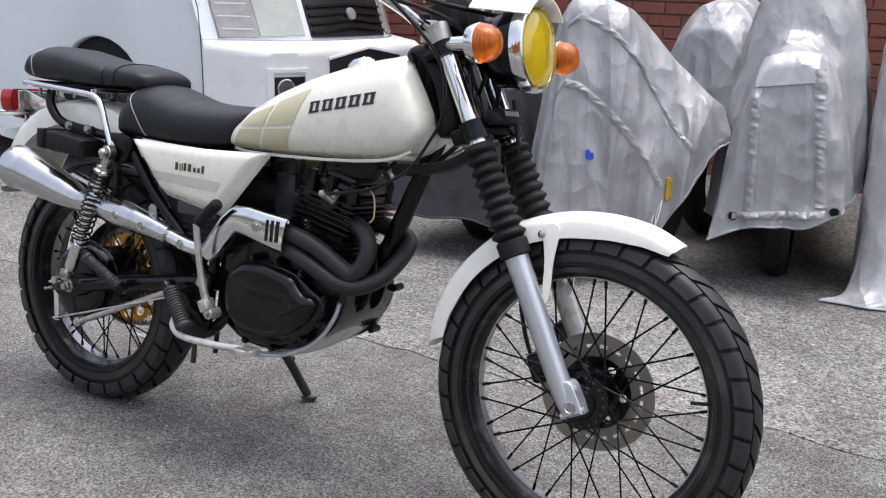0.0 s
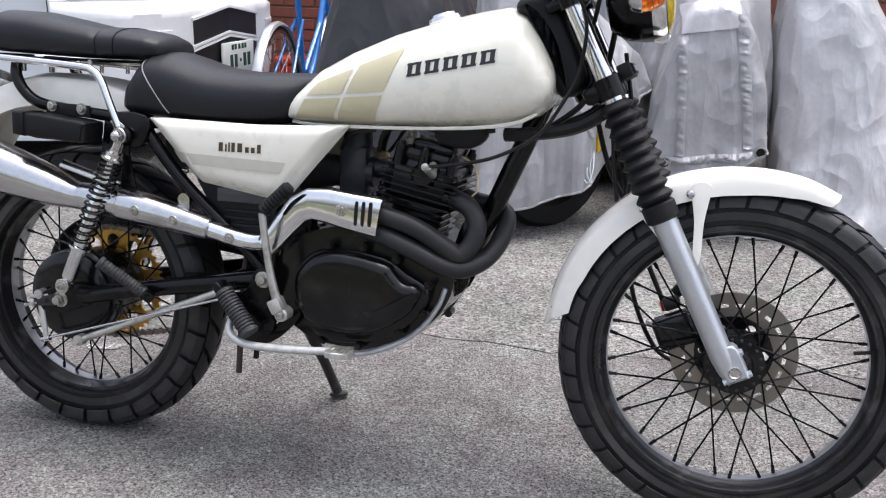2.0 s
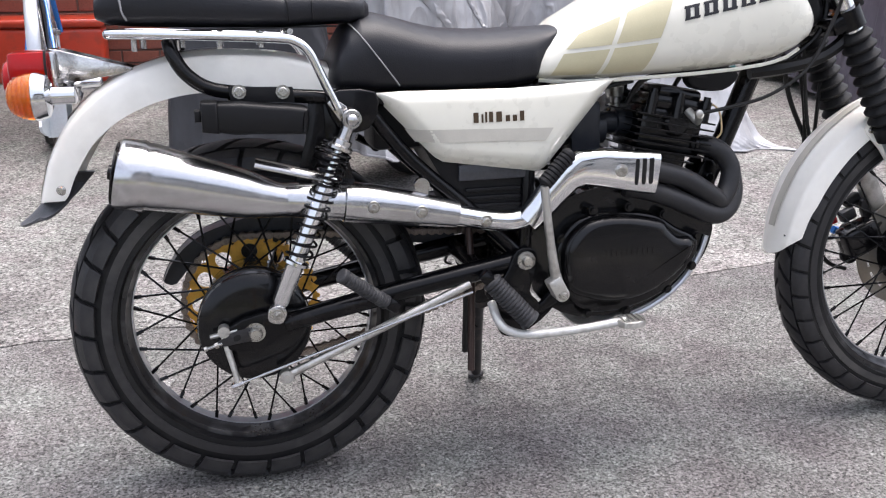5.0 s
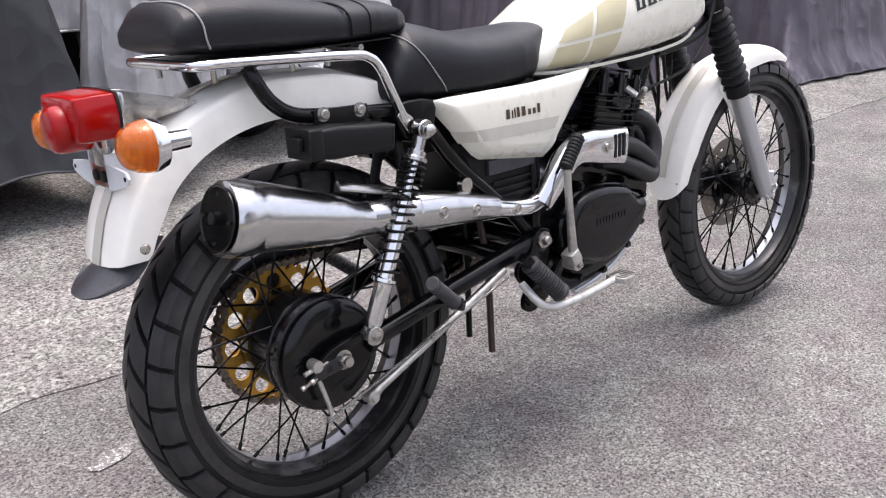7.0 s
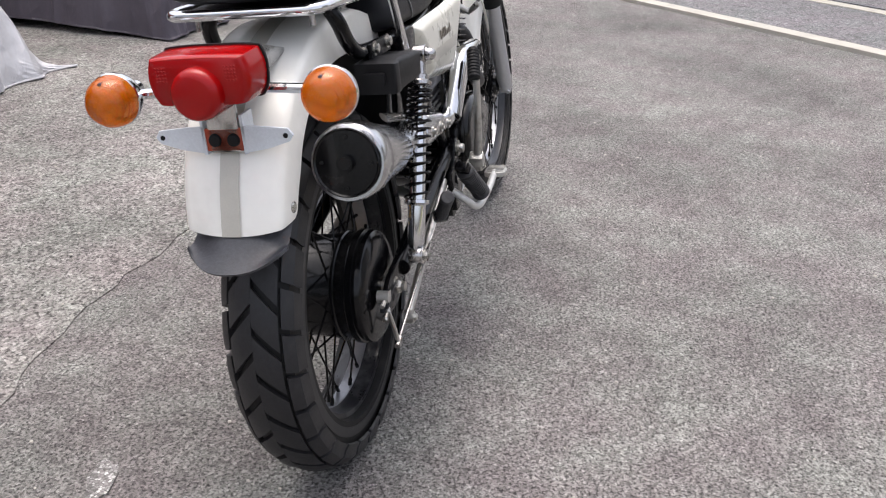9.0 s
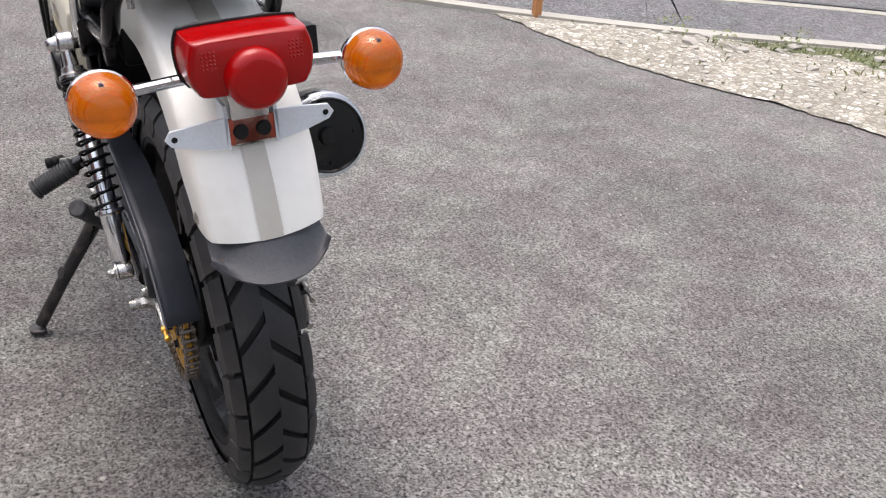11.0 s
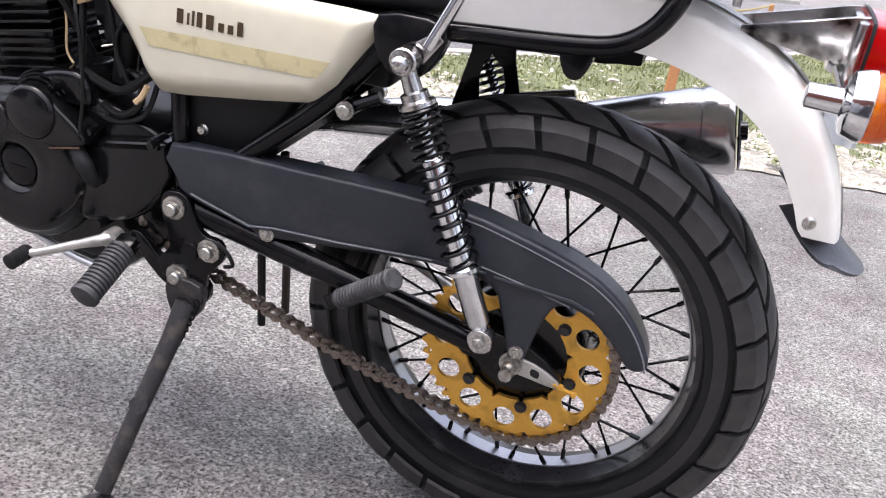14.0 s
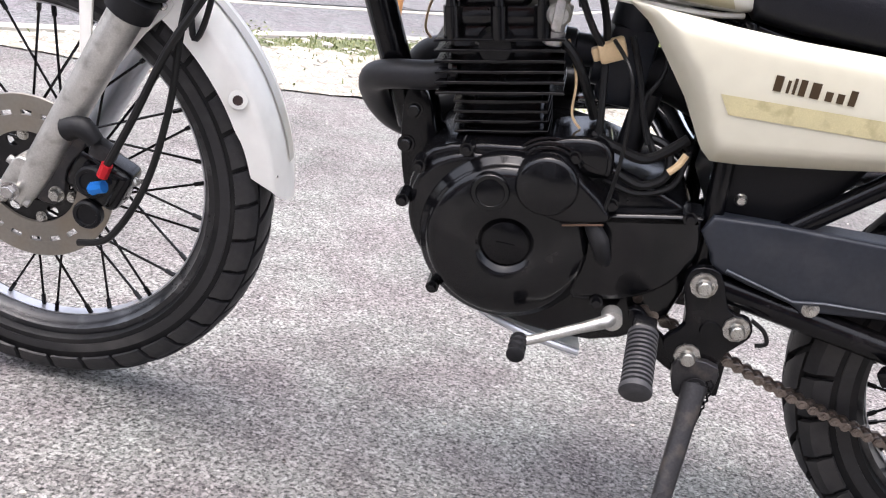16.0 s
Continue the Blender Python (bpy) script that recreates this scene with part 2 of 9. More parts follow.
M_chrome = mat("chrome_plate", (0.74, 0.75, 0.77), 0.11, 1, 0.03, 8, rvar=0.04, stain=(0.45, 0.42, 0.38), stain_amount=0.18, stain_scale=40)
M_silencer = mat("satin_chrome_silencer", (0.56, 0.565, 0.58), 0.2, 1, 0.06, 9, rvar=0.07, stain=(0.34, 0.32, 0.30), stain_amount=0.25, stain_scale=30)
M_dullchrome = mat("pitted_chrome", (0.52, 0.51, 0.50), 0.24, 1, 0.16, 20, rvar=0.12, stain=(0.25, 0.2, 0.15), stain_amount=0.4, stain_scale=60)
M_alu = mat("silver_painted_alloy", (0.55, 0.57, 0.60), 0.36, 0.75, 0.07, 12, bump=0.06, rvar=0.08)
M_pedal = mat("dull_silver_paint", (0.60, 0.60, 0.58), 0.42, 0.35, 0.1, 20, stain=(0.3, 0.28, 0.25), stain_amount=0.5, stain_scale=40)
M_cast = mat("bare_cast_alloy", (0.55, 0.54, 0.51), 0.42, 0.85, 0.18, 30, bump=0.15, bscale=300, stain=(0.25, 0.23, 0.2), stain_amount=0.5, stain_scale=50)
M_bolt = mat("zinc_bolt", (0.47, 0.46, 0.43), 0.28, 0.95, 0.2, 60, stain=(0.12, 0.09, 0.06), stain_amount=0.6, stain_scale=120)
M_peel = mat("peeling_chrome", (0.62, 0.61, 0.60), 0.2, 0.9, 0.15, 16, rvar=0.12, stain=(0.03, 0.022, 0.018), stain_amount=1.0, stain_scale=22)
M_gold = mat("gold_anodised_alloy", (0.72, 0.40, 0.07), 0.4, 0.7, 0.1, 18, rvar=0.1, stain=(0.18, 0.11, 0.03), stain_amount=0.45, stain_scale=35)
M_chain = mat("oily_chain_steel", (0.24, 0.205, 0.18), 0.3, 0.9, 0.4, 60, stain=(0.06, 0.034, 0.02), stain_amount=0.5, stain_scale=80)
M_disc = mat("brake_disc_steel", (0.27, 0.25, 0.22), 0.40, 0.8, 0.12, 12, stain=(0.28, 0.22, 0.15), stain_amount=0.4)
M_rim = mat("black_painted_rim", (0.014, 0.014, 0.016), 0.3, 0.2, 0.2, 14, coat=0.2, stain=(0.16, 0.16, 0.16), stain_amount=0.35, stain_scale=24)
M_riminner = mat("dusty_alloy_rim_bed", (0.44, 0.45, 0.48), 0.32, 0.8, 0.1, 14, stain=(0.2, 0.19, 0.18), stain_amount=0.5)
M_scuff = mat("scuffed_white_bead_line", (0.5, 0.5, 0.5), 0.5, 0.3, 0.5, 60)
M_vinyl = mat("black_seat_vinyl", (0.008, 0.0085, 0.0115), 0.42, 0, 0.12, 6, bump=0.14, bscale=420, rvar=0.06, spec=0.34)
M_piping = mat("grey_piping", (0.28, 0.28, 0.29), 0.5, 0, 0.1, 30)
M_orange = mat("amber_lens_plastic", (1.0, 0.25, 0.004), 0.14, 0, 0.03, 40, coat=0.1, trans=0.72, bump=0.06, bscale=260, spec=0.35)
M_red = mat("red_lens_plastic", (0.46, 0.002, 0.003), 0.10, 0, 0.06, 40, coat=0.08, trans=0.35, bump=0.06, bscale=320, spec=0.25)
M_yellow = mat("yellow_headlamp_glass", (1.0, 0.76, 0.003), 0.07, 0, 0.05, 30, coat=0.8, trans=0.62, bump=0.12, bscale=90)
M_plate = mat("pale_galvanised_bracket", (0.72, 0.77, 0.82), 0.35, 0.25, 0.08, 20)
M_tan = mat("tan_connector_plastic", (0.62, 0.45, 0.25), 0.5, 0, 0.1, 30)
M_wire = mat("black_cable_sheath", (0.006, 0.006, 0.006), 0.4, 0, 0.1, 40, spec=0.3)
M_hotred = mat("red_anodised_fitting", (0.6, 0.02, 0.03), 0.3, 0.6, 0.05, 30)
M_hotblue = mat("blue_anodised_fitting", (0.02, 0.2, 0.65), 0.3, 0.6, 0.05, 30)
M_rust = mat("rusty_stand_steel", (0.10, 0.055, 0.035), 0.6, 0.4, 0.35, 40)
# the tail lamp's red, mirrored in the bracket, put into a base colour
M_lampred = mat("red_lamp_reflection_tone", (0.36, 0.055, 0.022), 0.42, 0.1, 0.4, 30, coat=0.2, stain=(0.55, 0.17, 0.05), stain_amount=0.7, stain_scale=45)
# paler guard plastic: the glint along its ridges put into colour
M_ridgeglint = mat("guard_ridge_highlight", (0.16, 0.165, 0.18), 0.35, 0, 0.4, 60)
M_sole = mat("rusty_brown_paint", (0.05, 0.03, 0.026), 0.5, 0.2, 0.3, 30)

M_asphalt = asphalt_mat("worn_asphalt", (0.194, 0.190, 0.185), 205, pit=0.30, patch=0.32, far=1.1)
M_concrete = asphalt_mat("pale_worn_yard_surface", (0.238, 0.234, 0.225), 150, pit=0.32, patch=0.28, far=1.6)
M_road = asphalt_mat("grey_road", (0.155, 0.155, 0.162), 120, pit=0.55, patch=0.18, far=0.6)
M_gravel = ground_mat("pale_gravel", (0.24, 0.22, 0.18), (0.42, 0.39, 0.33), (0.60, 0.57, 0.51), (0.2, 0.18, 0.14), 38, bump=1.0, patch=0.25, far=2.0)
M_soil = ground_mat("grassy_soil", (0.08, 0.095, 0.036), (0.16, 0.175, 0.075), (0.25, 0.25, 0.145), (0.06, 0.075, 0.028), 60, bump=0.8, patch=0.3, far=2.0)
M_kerb = mat("pale_concrete_kerb", (0.38, 0.365, 0.32), 0.8, 0, 0.15, 8, bump=0.4, bscale=120, stain=(0.33, 0.31, 0.27), stain_amount=0.5, stain_scale=6)
M_line = mat("worn_white_road_paint", (0.34, 0.325, 0.27), 0.7, 0, 0.2, 20, bump=0.3, bscale=150, stain=(0.35, 0.35, 0.34), stain_amount=0.6)
M_grass = mat("green_grass", (0.15, 0.175, 0.062), 0.6, 0, 0.4, 5, rvar=0.1)
M_grassdry = mat("dry_grass", (0.22, 0.22, 0.10), 0.7, 0, 0.3, 5)
M_stone = mat("grey_stone", (0.38, 0.36, 0.32), 0.8, 0, 0.25, 20, bump=0.5, bscale=80)
M_post = mat("orange_brown_timber", (0.42, 0.19, 0.07), 0.7, 0, 0.25, 12, bump=0.4, bscale=120)
M_rope_y = mat("yellow_rope", (0.58, 0.43, 0.14), 0.7, 0, 0.15, 60)
M_rope_k = mat("black_rope", (0.02, 0.02, 0.02), 0.7, 0, 0.15, 60)
M_silver = cloth_mat("silver_cover_cloth", (0.365, 0.365, 0.378), 0.42, 0.22)
# lighter copy of M_silver, for cloth that faces up to the sky
M_silver_lit = cloth_mat("lit_silver_cover_cloth", (0.52, 0.515, 0.53), 0.45, 0.15, 0.4)
M_silver2 = cloth_mat("bright_silver_cover_cloth", (0.53, 0.53, 0.548), 0.42, 0.15)
M_darkcloth = cloth_mat("charcoal_cover_cloth", (0.030, 0.031, 0.036), 0.55, 0.05, 0.6)
M_purple = cloth_mat("purple_grey_cover_cloth", (0.085, 0.075, 0.095), 0.5, 0.1, 0.7)
M_vanpaint = mat("pale_van_paint", (0.72, 0.76, 0.80), 0.25, 0, 0.02, 3, coat=0.6, rvar=0.04)
M_vanwhite = mat("white_bumper_plastic", (0.76, 0.77, 0.78), 0.32, 0, 0.03, 5, coat=0.3, stain=(0.55, 0.55, 0.54), stain_amount=0.2)
M_vanblack = mat("black_grille_plastic", (0.012, 0.012, 0.013), 0.4, 0, 0.2, 10)
M_lampglass = mat("hazy_headlamp_cover", (0.55, 0.57, 0.52), 0.18, 0, 0.15, 14, coat=0.8, trans=0.25)
M_lampgrey = mat("smoky_lamp_cover", (0.30, 0.29, 0.28), 0.15, 0, 0.25, 20, coat=0.8)
M_lampback = mat("headlamp_reflector", (0.60, 0.60, 0.60), 0.2, 0.9, 0.1, 14)
M_platewhite = mat("white_number_plate", (0.68, 0.70, 0.68), 0.4, 0, 0.05, 14)
M_plategreen = mat("dark_green_plate_ink", (0.02, 0.06, 0.03), 0.5, 0, 0.1, 14)
M_brick = mat("red_brown_brick", (0.22, 0.07, 0.045), 0.75, 0, 0.3, 9, bump=0.5, bscale=140, stain=(0.10, 0.04, 0.03), stain_amount=0.6, stain_scale=3)
M_mortar = mat("grey_mortar", (0.16, 0.13, 0.11), 0.9, 0, 0.2, 20, bump=0.4)
M_blue = mat("blue_bicycle_paint", (0.015, 0.17, 0.55), 0.25, 0.1, 0.05, 14, coat=0.5)
M_redpaint = mat("red_paint", (0.55, 0.05, 0.02), 0.35, 0, 0.12, 10, coat=0.3, stain=(0.2, 0.05, 0.03), stain_amount=0.4)
M_canister = mat("translucent_white_plastic", (0.62, 0.66, 0.66), 0.4, 0, 0.05, 10)
M_teal = mat("teal_plastic", (0.10, 0.28, 0.28), 0.45, 0, 0.08, 10)
M_potgreen = mat("pot_plant_leaf", (0.05, 0.14, 0.04), 0.5, 0, 0.3, 20)
M_bluetag = mat("blue_tape", (0.02, 0.08, 0.55), 0.4, 0, 0.05, 20)
M_yellowtag = mat("yellow_black_label", (0.42, 0.27, 0.02), 0.5, 0, 0.9, 30)
M_eyelet = mat("nickel_eyelet", (0.5, 0.5, 0.5), 0.3, 0.9, 0.05, 20)
M_hole = mat("dark_opening", (0.004, 0.004, 0.004), 0.9, 0, 0.1, 5)
M_house = mat("pale_house_wall", (0.42, 0.41, 0.39), 0.85, 0, 0.1, 2, bump=0.2, bscale=60)
M_glass = mat("dark_window_glass", (0.02, 0.025, 0.03), 0.06, 0, 0.05, 5, coat=0.5)


# ---- mesh helpers ----
def part(name, bm, material, parent=None, label="", smooth=35.0):
    """Link a bmesh as one mesh object, under a thing or a part."""
    me = bpy.data.meshes.new(name)
    bmesh.ops.recalc_face_normals(bm, faces=bm.faces[:])
    for f in bm.faces:
        f.smooth = True
    lim = radians(smooth)
    for e in bm.edges:
        if len(e.link_faces) == 2 and e.calc_face_angle(0) > lim:
            e.smooth = False
    bm.to_mesh(me)
    bm.free()
    for m in material if isinstance(material, (list, tuple)) else [material]:
        me.materials.append(m)
    ob = new(name, me)
    if parent is not None:
        ob.parent = parent
    if label:
        ob["label"] = label
    return ob


def empty(name, m=None):
    e = new(name)
    e.empty_display_size = 0.1
    if m is not None:
        e.matrix_basis = m
    return e


def loft(bm, rings, cap=True, closed=True):
    """Skin a row of rings, each with the same number of points."""
    vs = [[bm.verts.new(p) for p in r] for r in rings]
    k = len(vs[0])
    for a, b in zip(vs, vs[1:]):
        for i in range(k if closed else k - 1):
            j = (i + 1) % k
            bm.faces.new((a[i], a[j], b[j], b[i]))
    if cap and closed:
        bm.faces.new(vs[0][::-1])
        bm.faces.new(vs[-1])
    return vs


def smooth_path(pts, n=6):
    """Points on a soft curve through the given ones."""
    p = [Vector(q) for q in pts]
    if len(p) < 3:
        return p
    out = []
    for i in range(len(p) - 1):
        a, b, c, d = p[max(i - 1, 0)], p[i], p[i + 1], p[min(i + 2, len(p) - 1)]
        for s in range(n):
            t = s / n
            out.append(0.5 * (2 * b + (c - a) * t + (2 * a - 5 * b + 4 * c - d) * t * t + (3 * b - a - 3 * c + d) * t ** 3))
    out.append(p[-1])
    return out


def tube(bm, pts, r, seg=10, soft=0, cap=True, flat=1.0):
    """A tube along points; r is one radius or one for each given point."""
    rs = list(r) if isinstance(r, (list, tuple)) else [r] * len(pts)
    if soft:
        q = smooth_path(pts, soft)
        rs = [float(np.interp(i / soft, range(len(rs)), rs)) for i in range(len(q))] if len(pts) > 2 else rs
    else:
        q = [Vector(p) for p in pts]
    up, rings = None, []
    for i, p in enumerate(q):
        d = (q[min(i + 1, len(q) - 1)] - q[max(i - 1, 0)]).normalized()
        if up is None:
            up = d.orthogonal().normalized()
        up = (up - d * up.dot(d)).normalized()
        side = d.cross(up)
        rings.append([p + rs[i] * (math.cos(a) * up + math.sin(a) * side * flat) for a in (2 * math.pi * k / seg for k in range(seg))])
    loft(bm, rings, cap)
    return bm


def rod(bm, a, b, r, seg=10):
    return tube(bm, [a, b], r, seg)


def lathe(bm, prof, origin, axis, seg=24, cap=True):
    """Turn a profile of (along, radius) about an axis."""
    o, d = Vector(origin), Vector(axis).normalized()
    u = d.orthogonal().normalized()
    v = d.cross(u)
    rings = [[o + d * s + max(r, 1e-4) * (math.cos(a) * u + math.sin(a) * v) for a in (2 * math.pi * k / seg for k in range(seg))] for s, r in prof]
    loft(bm, rings, cap)
    return bm


def ring_lathe(bm, prof, origin, axis, seg=48):
    """Turn a closed profile of (along, radius) about an axis: a ring."""
    o, d = Vector(origin), Vector(axis).normalized()
    u = d.orthogonal().normalized()
    v = d.cross(u)
    vs = [[bm.verts.new(o + d * s + r * (math.cos(a) * u + math.sin(a) * v)) for s, r in prof] for a in (2 * math.pi * k / seg for k in range(seg))]
    n = len(prof)
    for i in range(seg):
        a, b = vs[i], vs[(i + 1) % seg]
        for j in range(n):
            k = (j + 1) % n
            bm.faces.new((a[j], a[k], b[k], b[j]))
    return bm


def box(bm, lo, hi, bevel=0.0, m=None, seg=2):
    g = bmesh.ops.create_cube(bm, size=1)["verts"]
    s, c = Vector(hi) - Vector(lo), (Vector(hi) + Vector(lo)) / 2
    for v in g:
        v.co = Vector((v.co.x * s.x, v.co.y * s.y, v.co.z * s.z)) + c
    if bevel:
        es = list({e for v in g for e in v.link_edges})
        r = bmesh.ops.bevel(bm, geom=es, offset=bevel, segments=seg, affect="EDGES", profile=0.5)
        g = list({v for f in r["faces"] for v in f.verts} | {v for v in g if v.is_valid})
    if m is not None:
        for v in g:
            v.co = m @ v.co
    return g


def slab(bm, outline, y0, y1, bevel=0.0, seg=3, axis="y"):
    """Push a flat outline of (x, z) from y0 to y1, with the edge of the y1 side rounded."""
    k = len(outline)
    cx, cz = sum(p[0] for p in outline) / k, sum(p[1] for p in outline) / k
    put = (lambda x, z, y: (x, y, z)) if axis == "y" else (lambda x, z, y: (x, z, y))
    steps = [(y0, 0.0)]
    sgn = 1 if y1 > y0 else -1
    if bevel:
        for s in range(seg + 1):
            a = math.pi / 2 * s / seg
            steps.append((y1 - sgn * bevel * (1 - math.sin(a)), bevel * (1 - math.cos(a))))
    else:
        steps.append((y1, 0.0))
    area = sum(a[0] * b[1] - b[0] * a[1] for a, b in zip(outline, outline[1:] + outline[:1]))
    turn = 1 if area > 0 else -1
    nor = []
    for i in range(k):
        a, b, c = outline[i - 1], outline[i], outline[(i + 1) % k]
        n1 = Vector((-(b[1] - a[1]), b[0] - a[0])).normalized() * turn
        n2 = Vector((-(c[1] - b[1]), c[0] - b[0])).normalized() * turn
        n = n1 + n2
        n = n / max(0.35, n.length) if n.length > 1e-6 else n1
        nor.append(n)
    rings = [[put(p[0] + n[0] * d, p[1] + n[1] * d, y) for p, n in zip(outline, nor)] for y, d in steps]
    loft(bm, rings, True)
    return bm


def round_outline(pts, n=5):
    """A closed soft outline through the given points."""
    p = [Vector(q) for q in pts]
    k, out = len(p), []
    for i in range(k):
        a, b, c, d = p[i - 1], p[i], p[(i + 1) % k], p[(i + 2) % k]
        for s in range(n):
            t = s / n
            out.append(tuple(0.5 * (2 * b + (c - a) * t + (2 * a - 5 * b + 4 * c - d) * t * t + (3 * b - a - 3 * c + d) * t ** 3)))
    return out


def bolt(bm, at, axis, r=0.007, h=0.006, washer=1.5):
    lathe(bm, [(0, r * washer), (0.0015, r * washer), (0.0015, r * 1.05)], at, axis, 16)
    lathe(bm, [(0.0015, r), (h * 0.8, r), (h, r * 0.85)], at, axis, 6)
    return bm


def grid(bm, f, nu, nv):
    """A sheet of nu by nv cells through f(u, v)."""
    vs = [[bm.verts.new(f(i / nu, j / nv)) for j in range(nv + 1)] for i in range(nu + 1)]
    for i in range(nu):
        for j in range(nv):
            bm.faces.new((vs[i][j], vs[i + 1][j], vs[i + 1][j + 1], vs[i][j + 1]))
    return vs


def thick(bm, d):
    """Give a sheet a thickness."""
    bmesh.ops.recalc_face_normals(bm, faces=bm.faces[:])
    bmesh.ops.solidify(bm, geom=bm.faces[:], thickness=d)
    return bm


def lined(bm, d):
    """Give a creased sheet an inner side along its own vertex normals."""
    bmesh.ops.recalc_face_normals(bm, faces=bm.faces[:])
    bm.normal_update()
    faces, rim = bm.faces[:], [e for e in bm.edges if e.is_boundary]
    inner = {v: bm.verts.new(v.co - v.normal * d) for v in bm.verts[:]}
    for face in faces:
        bm.faces.new([inner[v] for v in reversed(face.verts[:])])
    for e in rim:
        a, b = e.verts
        bm.faces.new((a, b, inner[b], inner[a]))
    return bm


B = bmesh.new


def bolts(name, rows_, material, parent, prof):
    """The same small turned piece at many places, each an object: rows of (place, axis)."""
    me = None
    for at, axis in rows_:
        if me is None:
            bm = B()
            lathe(bm, prof, (0, 0, 0), (0, 0, 1), 10)
            ob = part(name, bm, material, parent)
            me = ob.data
        else:
            ob = new(name, me)
            ob.parent = parent
        ob.matrix_basis = Matrix.Translation(at) @ Vector(axis).to_track_quat("Z", "Y").to_matrix().to_4x4()


# ---- the motorcycle: x ahead, y to its left, leaning on its side stand ----
LEAN = pose(0, 0, 0, -6.73, -0.865, 0)
moto = empty("motorcycle", LEAN)
tagged(moto, "white and black vintage scrambler motorcycle leaning on its side stand", "motorcycle")
RA, FA = Vector((0, 0, 0.312)), Vector((1.36, 0, 0.312))


# wheels
def tyre(name, centre, radius, half, bead, parent, pitch, lug, label):
    bm = B()
    flank = radius - 0.012
    prof = []
    for k in range(15):
        a = math.pi * k / 14
        y = -half * math.cos(a) * (1.0 if 0.15 < k / 14 < 0.85 else 0.86)
        r = bead + (flank - bead) * math.sin(a) ** 0.62
        prof.append((y, r))
    prof += [(half * 0.62, bead - 0.004), (-half * 0.62, bead - 0.004)]
    ring_lathe(bm, prof, centre, (0, 1, 0), 96)

    def crown(s, th, h):
        """A point of the tread: s from -1 to 1 across, th round the wheel, h its height over the carcass."""
        a = math.pi / 2 * (1 + 0.80 * s)
        y = -half * math.cos(a)
        r = bead + (flank - bead) * math.sin(a) ** 0.62
        n = Vector((0, -math.cos(a) * 0.8, math.sin(a))).normalized()
        y, r = y + n.y * h, r + n.z * h
        return Vector((centre[0] + r * math.cos(th), centre[1] + y, centre[2] + r * math.sin(th)))

    ob = part(name, bm, M_tyre, parent, label, 30)
    for sd in (-1, 1):
        bm = B()
        wall = []
        for k in range(8):
            a = radians(2 + 8.5 * k / 7)
            wall.append((sd * (half * math.cos(a) * 0.86 + 0.0010), bead + (flank - bead) * math.sin(a) ** 0.62))
        wall += [(y - sd * 0.004, r) for y, r in wall[::-1]]
        ring_lathe(bm, wall, centre, (0, 1, 0), 96)
        part("sidewall", bm, M_sidewall, parent, "dusty rubber sidewall")
    step = 2 * math.pi / pitch
    for sd in (-1, 1):
        # centre lug, slanted; shoulder lug beside it
        for s0, s1, t0, t1, sl in ((0.0, 0.47, 0.04, 0.84, 1.25), (0.525, 1.0, 0.04, 0.90, 0.30)):
            bm = B()
            cols, rows_ = 4, 3
            top, base = [], []
            for i in range(cols + 1):
                s = s0 + (s1 - s0) * i / cols
                rt, rb = [], []
                for j in range(rows_ + 1):
                    t = t0 + (t1 - t0) * j / rows_
                    th = step * (t + sl * (s - s0))
                    edge = 0.0012 if (i in (0, cols) and s > 0.01) or j in (0, rows_) else 0
                    fade = 1.0 if s < 0.8 else 0.5
                    rt.append(bm.verts.new(crown(sd * s, th, lug * 0.95 * fade - edge) - centre))
                    rb.append(bm.verts.new(crown(sd * s, th, -0.002) - centre))
                top.append(rt)
                base.append(rb)
            for i in range(cols):
                for j in range(rows_):
                    bm.faces.new((top[i][j], top[i + 1][j], top[i + 1][j + 1], top[i][j + 1]))
            for i in range(cols):
                bm.faces.new((base[i][0], base[i + 1][0], top[i + 1][0], top[i][0]))
                bm.faces.new((base[i + 1][rows_], base[i][rows_], top[i][rows_], top[i + 1][rows_]))
            for j in range(rows_):
                bm.faces.new((base[0][j + 1], base[0][j], top[0][j], top[0][j + 1]))
                bm.faces.new((base[cols][j], base[cols][j + 1], top[cols][j + 1], top[cols][j]))
            one = part("tread_block", bm, M_tread, parent)
            for k in range(pitch):
                o = one if k == 0 else new("tread_block", one.data)
                o.parent = parent
                o.matrix_basis = Matrix.Translation(centre) @ Matrix.Rotation(-(k * step + (0.5 * step if sd > 0 else 0)), 4, "Y")
    return ob


